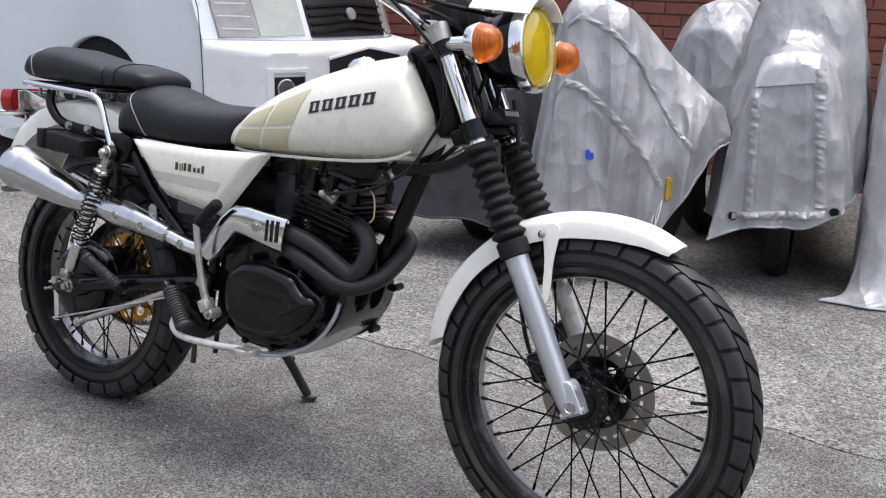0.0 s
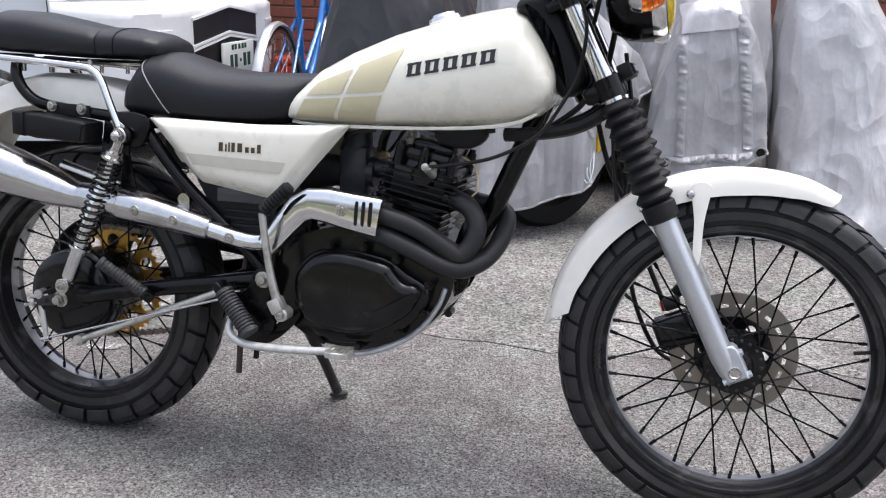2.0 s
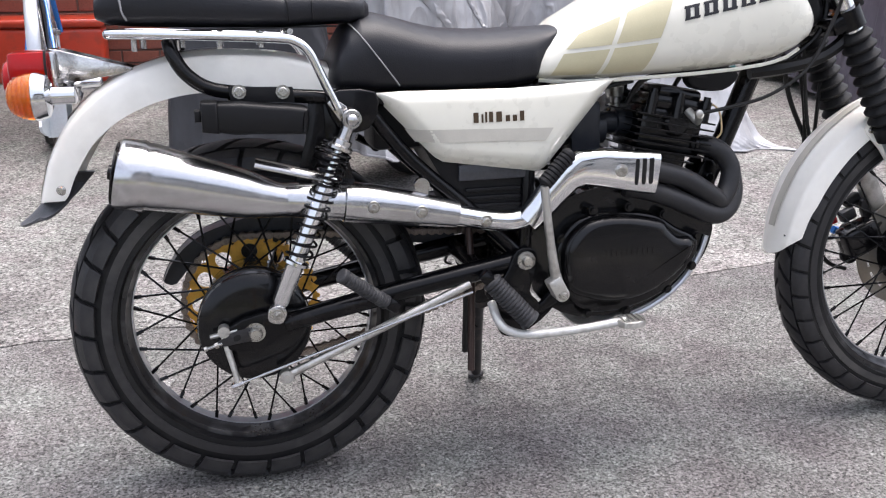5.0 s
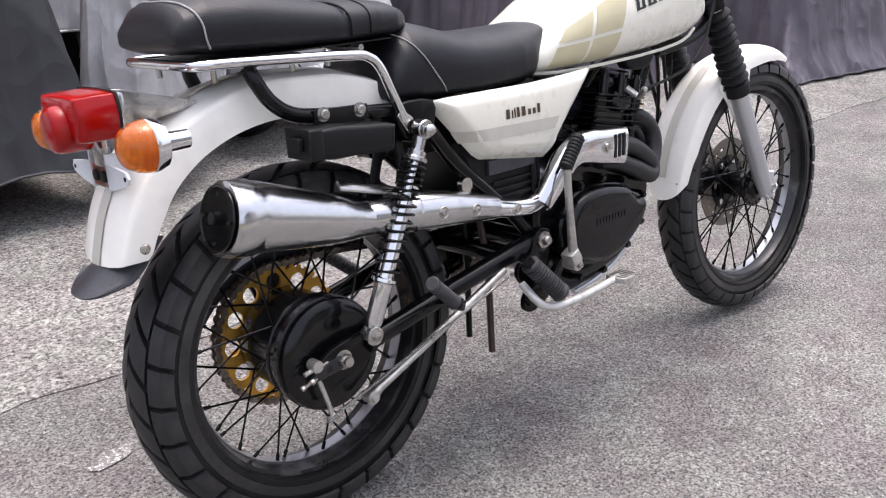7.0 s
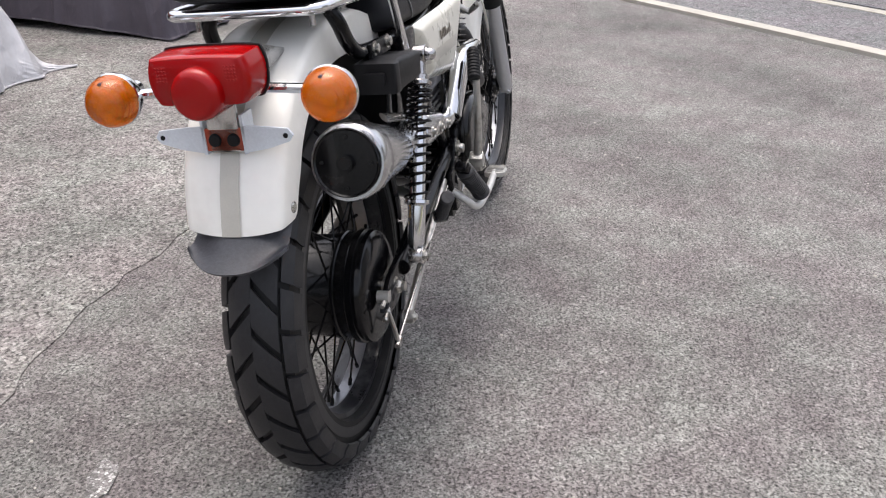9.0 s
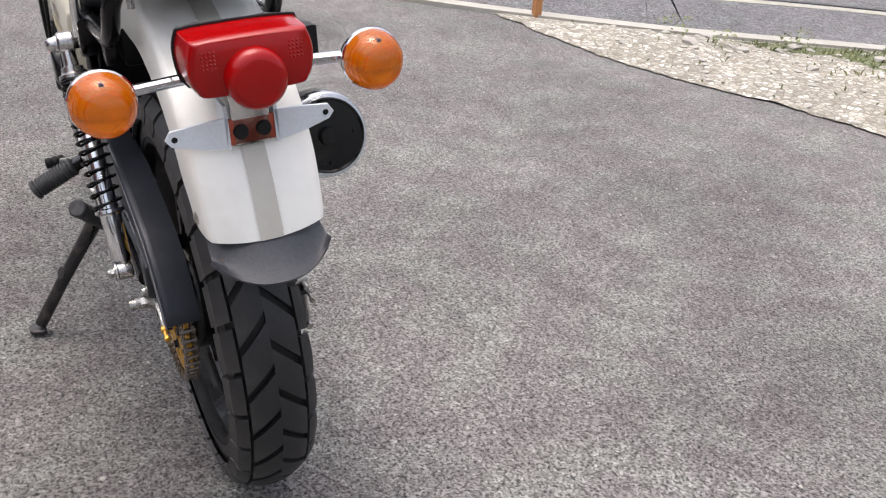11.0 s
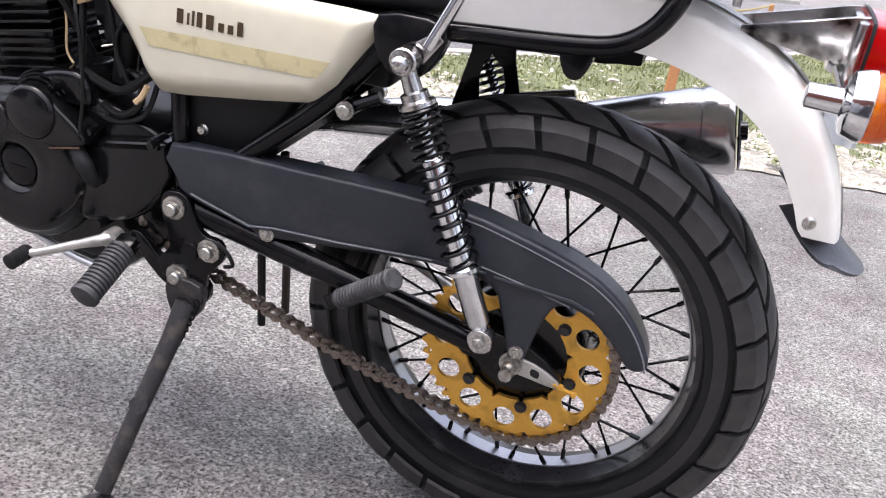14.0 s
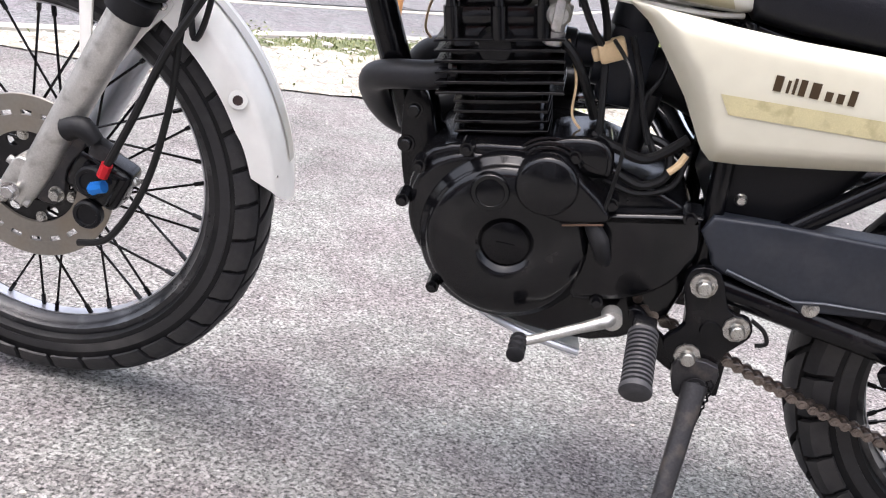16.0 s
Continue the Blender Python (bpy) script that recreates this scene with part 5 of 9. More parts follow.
# headlamp, cowl, front indicators
hd = Vector((0.97, 0, 0.12)).normalized()
HC = Vector((1.168, 0, 0.958))
bm = B()
lathe(bm, [(-0.085, 0.03), (-0.080, 0.052), (-0.055, 0.072), (-0.02, 0.078), (0.0, 0.079)], HC, hd, 40)
lamp = part("headlamp", bm, M_frame, moto, "round headlamp with yellow lens and chrome ring")
bm = B()
ring_lathe(bm, [(-0.004, 0.079), (-0.004, 0.083), (0.012, 0.085), (0.020, 0.082), (0.022, 0.077), (0.014, 0.075)], HC, hd, 48)
part("chrome_ring", bm, M_chrome, lamp, "chrome headlamp ring")
bm = B()
lathe(bm, [(0.012, 0.0755), (0.022, 0.070), (0.029, 0.055), (0.033, 0.035), (0.035, 0.0)], HC, hd, 40)
part("lens", bm, M_yellow, lamp, "yellow headlamp lens")
bm = B()
lathe(bm, [(0.010, 0.0745), (0.0, 0.070), (-0.025, 0.052), (-0.042, 0.028), (-0.046, 0.012), (-0.030, 0.010), (-0.022, 0.006), (-0.020, 0.0)], HC, hd, 36)
part("reflector", bm, M_lampback, lamp, "bright reflector bowl")
bm = B()


def f(u, v):
    a = math.pi * (0.20 + 0.60 * v)
    x = 0.030 - 0.13 * u
    r = 0.0885 + 0.006 * (1 - u)
    o = HC + hd * x
    return (o.x, r * 1.02 * math.cos(a), o.z + r * math.sin(a) + 0.028 * u)


grid(bm, f, 8, 24)
thick(bm, 0.003)
part("visor", bm, M_fender, lamp, "white headlamp visor")


def indicator(at, face, stem_to, name, label):
    """A round amber lamp: face is the way its lens looks."""
    a, d = Vector(at), Vector(face).normalized()
    bm = B()
    lathe(bm, [(-0.016, 0.022), (-0.012, 0.031), (0.0, 0.0355), (0.006, 0.036), (0.008, 0.034)], a, d, 28)
    lathe(bm, [(-0.052, 0.009), (-0.050, 0.0125), (-0.018, 0.0135), (-0.014, 0.018)], a, d, 18)
    tube(bm, [a - d * 0.012, Vector(stem_to)], 0.0068, 10)
    i = part(name, bm, M_chrome, moto, label)
    bm = B()
    lathe(bm, [(0.006, 0.0345), (0.012, 0.0345), (0.026, 0.0315), (0.038, 0.025), (0.044, 0.015), (0.046, 0.0)], a, d, 28)
    for k in range(4):
        xx = 0.0395 - 0.007 * k
        rr = float(np.interp(xx, [0.012, 0.026, 0.038, 0.044], [0.0345, 0.0315, 0.025, 0.015]))
        ring_lathe(bm, [(xx - 0.0012, rr - 0.0008), (xx, rr + 0.0004), (xx + 0.0012, rr - 0.0008)], a, d, 28)
    part("amber_lens", bm, M_orange, i, "amber plastic lens")
    bm = B()
    lathe(bm, [(0.020, 0.0030), (0.034, 0.0030), (0.035, 0.0018)], a + Vector((0, 0, 0.0265)), d, 10)
    part("lens_screw", bm, M_sole, i, "dark lens screw")


for sy in (-1, 1):
    indicator((1.150, sy * 0.175, 0.953), (1, 0, 0.06), (1.09, sy * 0.098, 0.95), "indicator", "amber front indicator on a chrome stem")
    indicator((-0.285, sy * 0.150, 0.722), (-1, 0, 0.0), (-0.27, sy * 0.03, 0.728), "indicator", "amber rear indicator on a chrome stem")

# handlebar and cables
bm = B()
tube(bm, [(0.80, -0.36, 1.075), (0.90, -0.30, 1.07), (0.955, -0.16, 1.02), (0.985, -0.08, 0.985), (0.985, 0.08, 0.985), (0.955, 0.16, 1.02), (0.90, 0.30, 1.07), (0.80, 0.36, 1.075)], 0.011, 14, 5)
bar = part("handlebar", bm, M_chrome, moto, "chrome handlebar with black grips and levers")
for sy in (-1, 1):
    bm = B()
    tube(bm, [(0.90, sy * 0.30, 1.07), (0.845, sy * 0.335, 1.073), (0.79, sy * 0.365, 1.076)], 0.0165, 12)
    part("grip", bm, M_rubber, bar, "black rubber grip")
    bm = B()
    box(bm, (0.88, sy * 0.285 - 0.022, 1.045), (0.93, sy * 0.285 + 0.022, 1.09), 0.008)
    part("switch_box", bm, M_plastic, bar)
for sy in (-1, 1):
    bm = B()
    tube(bm, [(0.955, sy * 0.25, 1.055), (0.945, sy * 0.29, 1.05), (0.89, sy * 0.36, 1.05)], [0.008, 0.0065, 0.007], 10, 4)
    part("bar_lever", bm, M_cast, bar, "bare alloy lever")
    bm = B()
    rod(bm, fork_at(0.955, sy), fork_at(0.990, sy), 0.020, 14)
    box(bm, (0.965, sy * 0.055 - 0.018, 0.955), (1.005, sy * 0.055 + 0.018, 1.0), 0.005)
    rod(bm, fork_at(0.952, sy) + Vector((-0.03, -0.005 * sy, 0.0)), fork_at(0.952, sy) + Vector((0.035, 0.02 * sy, 0.0)), 0.009, 10)
    part("bar_clamp", bm, M_cast, bar, "bare alloy bar clamp")
for pts, r, nm in (
    ([(0.787, -0.115, 0.640), (0.85, -0.122, 0.650), (0.92, -0.128, 0.668), (0.99, -0.125, 0.708), (1.03, -0.118, 0.765), (1.058, -0.118, 0.83), (1.06, -0.16, 0.93), (0.97, -0.25, 1.05)], 0.0034, "clutch_cable"),
    ([(0.92, -0.055, 0.703), (0.98, -0.062, 0.709), (1.05, -0.066, 0.724), (1.10, -0.066, 0.755), (1.12, -0.04, 0.79)], 0.0125, "wiring_sleeve"),
    ([(1.10, 0.055, 0.80), (1.102, 0.060, 0.74), (1.118, 0.062, 0.60), (1.135, 0.064, 0.553), (1.142, 0.064, 0.62), (1.14, 0.058, 0.74), (1.12, 0.05, 0.86)], 0.0040, "speedometer_cable"),
    ([(1.228, 0.108, 0.372), (1.19, 0.112, 0.45), (1.150, 0.110, 0.545), (1.10, 0.100, 0.640), (1.07, 0.088, 0.74), (1.04, 0.10, 0.86), (0.98, 0.22, 1.04)], 0.0052, "brake_hose"),
    ([(1.262, 0.105, 0.262), (1.215, 0.112, 0.285), (1.170, 0.110, 0.370), (1.145, 0.105, 0.480), (1.135, 0.095, 0.600), (1.10, 0.08, 0.74)], 0.0048, "speedometer_drive_cable"),
    ([(0.97, -0.24, 1.05), (1.02, -0.12, 1.03), (1.08, 0.02, 1.02), (1.04, 0.14, 1.03), (0.96, 0.24, 1.05)], 0.0045, "bar_cable"),
    ([(0.95, -0.20, 1.03), (1.04, -0.10, 1.0), (1.05, -0.02, 0.95), (1.00, -0.03, 0.90), (0.93, -0.03, 0.86)], 0.0045, "bar_cable"),
    ([(0.95, 0.20, 1.03), (1.05, 0.10, 1.0), (1.06, 0.05, 0.93), (1.03, 0.045, 0.84), (0.97, 0.04, 0.76)], 0.0045, "bar_cable"),
    ([(1.06, -0.03, 0.90), (1.075, -0.045, 0.84), (1.06, -0.05, 0.77), (1.0, -0.045, 0.72)], 0.0055, "wiring_loom"),
    ([(1.10, 0.02, 0.90), (1.09, 0.035, 0.84), (1.075, 0.03, 0.76), (1.0, 0.03, 0.72)], 0.0055, "wiring_loom"),
):
    bm = B()
    tube(bm, pts, r, 8, 6)
    part(nm, bm, M_wire, moto)
bm = B()
lathe(bm, [(0, 0.012), (0.01, 0.036), (0.06, 0.038), (0.065, 0.03)], (1.02, -0.035, 0.975), (-0.35, 0, 0.94), 28)
part("instrument_cup", bm, M_plastic, moto, "black instrument cup")
bm = B()
lathe(bm, [(0, 0.012), (0.01, 0.030), (0.05, 0.032), (0.055, 0.026)], (1.02, 0.045, 0.975), (-0.35, 0, 0.94), 28)
part("instrument_cup", bm, M_plastic, moto, "black instrument cup")

# front caliper
CAL = Matrix.Translation((1.262, 0, 0.345)) @ Matrix.Rotation(-0.42, 4, "Y")
bm = B()
box(bm, (-0.050, 0.030, -0.030), (0.030, 0.080, 0.034), 0.012, CAL, 3)
box(bm, (-0.038, 0.078, -0.022), (0.012, 0.090, 0.028), 0.006, CAL, 2)
cal = part("brake_caliper", bm, M_engine, moto, "black disc brake caliper with red and blue hose fittings")
for cx_, cz_, r_ in ((-0.010, 0.006, 0.0215), (-0.024, -0.040, 0.0190)):
    bm = B()
    lathe(bm, [(0.0, r_ * 1.04), (0.010, r_ * 1.04), (0.013, r_ * 0.92), (0.012, r_ * 0.72), (0.010, r_ * 0.68), (0.010, 0.0)], CAL @ Vector((cx_, 0.084, cz_)), (0, 1, 0), 28)
    part("piston_housing", bm, M_plastic, cal, "round black piston housing")
    bm = B()
    for k in range(7):
        a_ = math.pi * (0.25 + 0.5 * k / 6) * 2
        box(bm, (-0.0012, 0.0, -0.0024), (0.0012, 0.0012, 0.0024), 0, Matrix.Translation(CAL @ Vector((cx_ + r_ * 0.83 * math.cos(a_), 0.0962, cz_ + r_ * 0.83 * math.sin(a_)))) @ Matrix.Rotation(-a_, 4, "Y"))
    part("raised_mark", bm, M_plastic, cal)
bm = B()
slab(bm, round_outline([(1.300, 0.300), (1.338, 0.300), (1.345, 0.345), (1.322, 0.395), (1.288, 0.425), (1.262, 0.418), (1.268, 0.385), (1.292, 0.350)], 3), 0.066, 0.078, 0.003)
box(bm, (-0.020, 0.070, 0.036), (0.014, 0.092, 0.062), 0.006, CAL, 2)
part("caliper_bracket", bm, M_stand, cal, "dark cast caliper bracket")
bm = B()
tube(bm, [(1.285, 0.090, 0.412), (1.262, 0.094, 0.420), (1.244, 0.094, 0.404)], [0.016, 0.014, 0.011], 14, 3)
part("slide_pin_boot", bm, M_rubber, cal, "rubber boot on the slide pin")
for bx_, bz_ in ((1.306, 0.312), (1.318, 0.360), (1.284, 0.408)):
    bm = B()
    bolt(bm, (bx_, 0.078, bz_), (0, 1, 0), 0.0085, 0.010, 1.3)
    part("bracket_bolt", bm, M_bolt, cal)
bm = B()
lathe(bm, [(0, 0.006), (0.010, 0.006), (0.012, 0.0035), (0.020, 0.0035)], CAL @ Vector((-0.046, 0.060, 0.018)), (-1, 0.2, 0.4), 10)
part("bleed_nipple", bm, M_bolt, cal)
bm = B()
rod(bm, (1.229, 0.108, 0.366), (1.222, 0.109, 0.384), 0.0078, 8)
part("red_fitting", bm, M_hotred, cal, "red anodised hose fitting")
bm = B()
rod(bm, (1.243, 0.106, 0.345), (1.226, 0.108, 0.352), 0.0085, 8)
lathe(bm, [(0, 0.008), (0.006, 0.008)], (1.24, 0.106, 0.346), (0, 1, 0), 8)
part("blue_fitting", bm, M_hotblue, cal, "blue anodised hose fitting")

# tail lamp and plate bracket
bm = B()
box(bm, (-0.285, -0.058, 0.724), (-0.272, 0.058, 0.784), 0.004)
tb2 = part("tail_bracket", bm, M_dullchrome, moto, "pitted chrome tail lamp bracket")
for sy in (-1, 1):
    bm = B()
    slab(bm, [(-0.284, 0.788), (-0.270, 0.786), (-0.20, 0.766), (-0.16, 0.755), (-0.16, 0.748), (-0.25, 0.735), (-0.270, 0.742), (-0.284, 0.728)], sy * 0.036, sy * 0.042, 0.001)
    part("bracket_arm", bm, M_peel, tb2, "peeling chrome bracket arm")
bm = B()
box(bm, (-0.29, -0.040, 0.745), (-0.17, 0.040, 0.752), 0.002)
part("bracket_shelf", bm, M_peel, tb2)
bm = B()
box(bm, (-0.300, -0.022, 0.650), (-0.292, 0.022, 0.735), 0.002)
part("plate_stem", bm, M_peel, tb2)
bm = B()
box(bm, (-0.325, -0.040, 0.7205), (-0.289, 0.040, 0.7245), 0.001)
part("plate_light_window", bm, M_lampglass, tb2, "clear window under the tail lamp")


def lamp_outline(k, grow=0.0):
    """The lens's outline: bowed top, rounded corners, narrower foot."""
    w, lo, hi = 0.0690 * k + grow, 0.754 - 0.032 * k - grow, 0.754 + 0.031 * k + grow
    return round_outline([(-w * 0.93, hi - 0.004), (-w * 0.86, hi - 0.0005), (-w * 0.4, hi + 0.0015), (w * 0.4, hi + 0.0015), (w * 0.86, hi - 0.0005), (w * 0.93, hi - 0.004), (w, hi - 0.022), (w * 0.97, lo + 0.018), (w * 0.88, lo + 0.006), (w * 0.78, lo + 0.001), (w * 0.3, lo), (-w * 0.3, lo), (-w * 0.78, lo + 0.001), (-w * 0.88, lo + 0.006), (-w * 0.97, lo + 0.018), (-w, hi - 0.022)], 3)


bm = B()
loft(bm, [[(x, y, z) for y, z in lamp_outline(k)] for x, k in ((-0.284, 1.0), (-0.290, 1.0), (-0.330, 0.985), (-0.338, 0.965), (-0.342, 0.93), (-0.3435, 0.88))])
lathe(bm, [(-0.01, 0.0345), (0.026, 0.0335), (0.034, 0.0315), (0.0385, 0.027), (0.040, 0.022), (0.0405, 0.0)], (-0.322, 0, 0.740), (-1, 0, 0), 36)
rl = part("red_lens", bm, M_red, tb2, "red tail lamp lens with round stop light", 40)
bm = B()
loft(bm, [[(x, y, z) for y, z in lamp_outline(1.0, 0.0022)] for x in (-0.2845, -0.2885)])
part("lens_gasket", bm, M_rubber, rl, "black gasket round the lens")
for sy in (-1, 1):
    bm = B()
    for a in range(4):
        for b in range(5):
            y_, z_ = sy * (0.0400 + 0.0042 * a), 0.7555 + 0.0042 * b
            loft(bm, [[(-0.3432, y_ - 0.0016, z_ - 0.0016), (-0.3432, y_ + 0.0016, z_ - 0.0016), (-0.3432, y_ + 0.0016, z_ + 0.0016), (-0.3432, y_ - 0.0016, z_ + 0.0016)], [(-0.3444, y_ - 0.0004, z_ - 0.0004), (-0.3444, y_ + 0.0004, z_ - 0.0004), (-0.3444, y_ + 0.0004, z_ + 0.0004), (-0.3444, y_ - 0.0004, z_ + 0.0004)]])
    part("reflector_prisms", bm, M_red, rl, "moulded prisms of the red lens")
for sy in (-1, 1):
    bm = B()
    loft(bm, [[(x, sy * 0.026, 0.686), (x, sy * 0.030, 0.650), (x, sy * 0.060, 0.655), (x, sy * 0.090, 0.664), (x, sy * 0.096, 0.672), (x, sy * 0.090, 0.681), (x, sy * 0.060, 0.684)] for x in (-0.302, -0.298)])
    box(bm, (-0.302, sy * 0.028 - 0.002, 0.648), (-0.270, sy * 0.028 + 0.002, 0.70), 0)
    w = part("plate_wing", bm, M_plate, tb2, "pale number plate bracket wing")
    bm = B()
    lathe(bm, [(0, 0.0034), (0.0006, 0.0034)], (-0.3021, sy * 0.086, 0.672), (-1, 0, 0), 12)
    part("wing_hole", bm, M_hole, w)
# red-orange here is the lamp's reflection painted on
bm = B()
box(bm, (-0.300, -0.027, 0.652), (-0.294, 0.027, 0.682), 0.001)
part("plate_base", bm, M_lampred, tb2, "plate base toned red as if mirroring the lamp")
bm = B()
for sy in (-1, 1):
    lathe(bm, [(0, 0.009), (0.004, 0.008), (0.005, 0.004)], (-0.300, sy * 0.013, 0.667), (-1, 0, 0), 14)
part("rubber_stop", bm, M_rubber, tb2)


# engine
bm = B()
slab(bm, round_outline([(0.495, 0.335), (0.490, 0.455), (0.545, 0.495), (0.66, 0.520), (0.80, 0.500), (0.838, 0.462), (0.838, 0.400), (0.795, 0.335), (0.705, 0.287), (0.58, 0.278)], 3), -0.085, 0.095, 0.008)
engine = part("engine", bm, M_engine, moto, "black air-cooled single cylinder engine")
bm = B()
co = round_outline([(0.530, 0.385), (0.545, 0.440), (0.580, 0.468), (0.648, 0.474), (0.716, 0.464), (0.758, 0.438), (0.800, 0.412), (0.790, 0.368), (0.728, 0.313), (0.640, 0.289), (0.570, 0.305)], 4)
slab(bm, co, -0.070, -0.112, 0.008)
slab(bm, round_outline([(0.538, 0.387), (0.546, 0.431), (0.584, 0.464), (0.643, 0.471), (0.719, 0.457), (0.738, 0.441), (0.757, 0.424), (0.780, 0.420), (0.788, 0.400), (0.761, 0.359), (0.701, 0.322), (0.628, 0.312), (0.556, 0.336)], 4), -0.106, -0.135, 0.020, 7)
cc = part("clutch_cover", bm, M_engine, engine, "black clutch cover", 50)
bm = B()
for k in range(5):
    x = 0.614 + 0.0195 * k
    for dx in (0, 0.0095):
        slab(bm, [(x + dx, 0.399), (x + dx + 0.0045, 0.399), (x + dx + 0.0045, 0.410), (x + dx, 0.410)], -0.1335, -0.1362)
part("embossed_bar", bm, M_engine, cc)
bolts("cover_bolt", [((x, -0.072, z), (0, -1, 0)) for x, z in ((0.540, 0.36), (0.542, 0.43), (0.600, 0.478), (0.668, 0.480), (0.735, 0.462), (0.80, 0.418), (0.792, 0.362), (0.745, 0.322), (0.665, 0.287), (0.590, 0.290))],
      M_engine, cc, [(0, 0.009), (0.036, 0.009), (0.036, 0.006), (0.041, 0.0055)])
bm = B()
GC = (0.712, 0, 0.400)
lathe(bm, [(0.085, 0.110), (0.104, 0.109), (0.110, 0.106), (0.113, 0.100), (0.119, 0.0975), (0.125, 0.093), (0.1285, 0.085), (0.130, 0.060), (0.1305, 0.038), (0.129, 0.0355), (0.121, 0.029), (0.120, 0.0)], GC, (0, 1, 0), 64)
slab(bm, round_outline([(0.76, 0.500), (0.815, 0.480), (0.838, 0.440), (0.832, 0.385), (0.79, 0.33), (0.74, 0.30), (0.70, 0.35), (0.70, 0.47)], 3), 0.085, 0.106, 0.010, 4)
lathe(bm, [(0.085, 0.026), (0.1275, 0.025), (0.131, 0.022), (0.131, 0.0175), (0.125, 0.014), (0.1245, 0.0)], (0.742, 0, 0.463), (0, 1, 0), 32)
gc = part("alternator_cover", bm, M_engine, engine, "black alternator cover with round inspection cap", 42)
bm = B()
lathe(bm, [(0.085, 0.038), (0.132, 0.0375), (0.138, 0.035), (0.1405, 0.030), (0.141, 0.0)], (0.679, 0, 0.487), (0, 1, 0), 40)
slab(bm, round_outline([(0.604, 0.455), (0.606, 0.474), (0.640, 0.500), (0.66, 0.515), (0.69, 0.50), (0.685, 0.455), (0.652, 0.445)], 3), 0.085, 0.133, 0.006, 4)
part("starter_gear_cover", bm, M_engine, gc, "black round starter gear cover", 42)
bm = B()
for k in range(3):
    tube(bm, [(0.679 + (0.041 + 0.004 * k) * math.cos(a), 0.116 - 0.006 * k, 0.487 + (0.041 + 0.004 * k) * math.sin(a)) for a in np.linspace(0.7, 2.5, 14)], 0.0022, 6)
part("cover_ridge", bm, M_engine, gc)
bm = B()
slab(bm, round_outline([(0.688, 0.522), (0.684, 0.534), (0.66, 0.543), (0.632, 0.546), (0.615, 0.538), (0.608, 0.520), (0.612, 0.500), (0.66, 0.50)], 3), 0.02, 0.110, 0.010, 4)
part("starter_motor", bm, M_engine, engine, "black starter motor housing", 45)
bm = B()
tube(bm, [(0.605, 0.134, 0.4545), (0.652, 0.134, 0.4435)], 0.0012, 6)
part("gasket_edge", bm, M_rust, gc, "rusty gasket edge")
bm = B()
tube(bm, [(0.622, 0.117, 0.455), (0.616, 0.124, 0.446), (0.604, 0.127, 0.430), (0.596, 0.124, 0.412), (0.590, 0.118, 0.402)], [0.006, 0.0095, 0.0115, 0.010, 0.007], 14, 4)
part("wire_boot", bm, M_rubber, engine, "rubber boot on the wire")
bm = B()
lathe(bm, [(0.1195, 0.0285), (0.1235, 0.028), (0.1245, 0.026), (0.124, 0.0)], GC, (0, 1, 0), 36)
box(bm, (0.700, 0.1235, 0.3992), (0.724, 0.1255, 0.4012), 0.0)
part("inspection_cap", bm, M_frame, gc, "black inspection cap with bright edge")
bm = B()
slab(bm, round_outline([(0.617, 0.456), (0.60, 0.462), (0.50, 0.482), (0.492, 0.470), (0.486, 0.430), (0.508, 0.388), (0.54, 0.362), (0.58, 0.348), (0.625, 0.35)], 4), 0.070, 0.116, 0.010, 4)
part("sprocket_cover", bm, M_engine, engine, "black front sprocket cover", 50)
bolts("case_bolt", [((x, 0.088, z), (0, 1, 0)) for x, z in ((0.832, 0.472), (0.845, 0.425), (0.79, 0.318), (0.60, 0.475), (0.588, 0.346), (0.508, 0.478), (0.655, 0.522), (0.78, 0.505), (0.700, 0.516))],
      M_engine, engine, [(0, 0.0085), (0.03, 0.0085), (0.03, 0.0055), (0.036, 0.005)])

# cylinder leans ahead
CY = Matrix.Translation((0.742, 0, 0.498)) @ Matrix.Rotation(radians(11.5), 4, "Y")
bm = B()
box(bm, (-0.050, -0.052, 0.0), (0.050, 0.052, 0.10), 0.012, CY)
cyl = part("cylinder", bm, M_engine, engine, "black finned cylinder")


def fin(z, hx, hy, cut=0.0):
    bm = B()
    o = round_outline([(-hx, -hy + 0.012), (-hx + 0.012, -hy), (hx - 0.012, -hy), (hx, -hy + 0.012), (hx, hy - 0.012), (hx - 0.012, hy), (-hx + 0.012, hy), (-hx, hy - 0.012)], 2)
    loft(bm, [[CY @ Vector((x, y, z + dz)) for x, y in o] for dz in (-0.0016, 0.0016)])
    part("fin", bm, M_engine, cyl)
    bm = B()
    pts = [CY @ Vector((x * 1.0, y * 1.0, z + 0.0012)) for x, y in o]
    tube(bm, pts + [pts[0]], 0.0004, 4, 0, False)
    part("fin_edge", bm, M_stand, cyl, "worn fin edge")


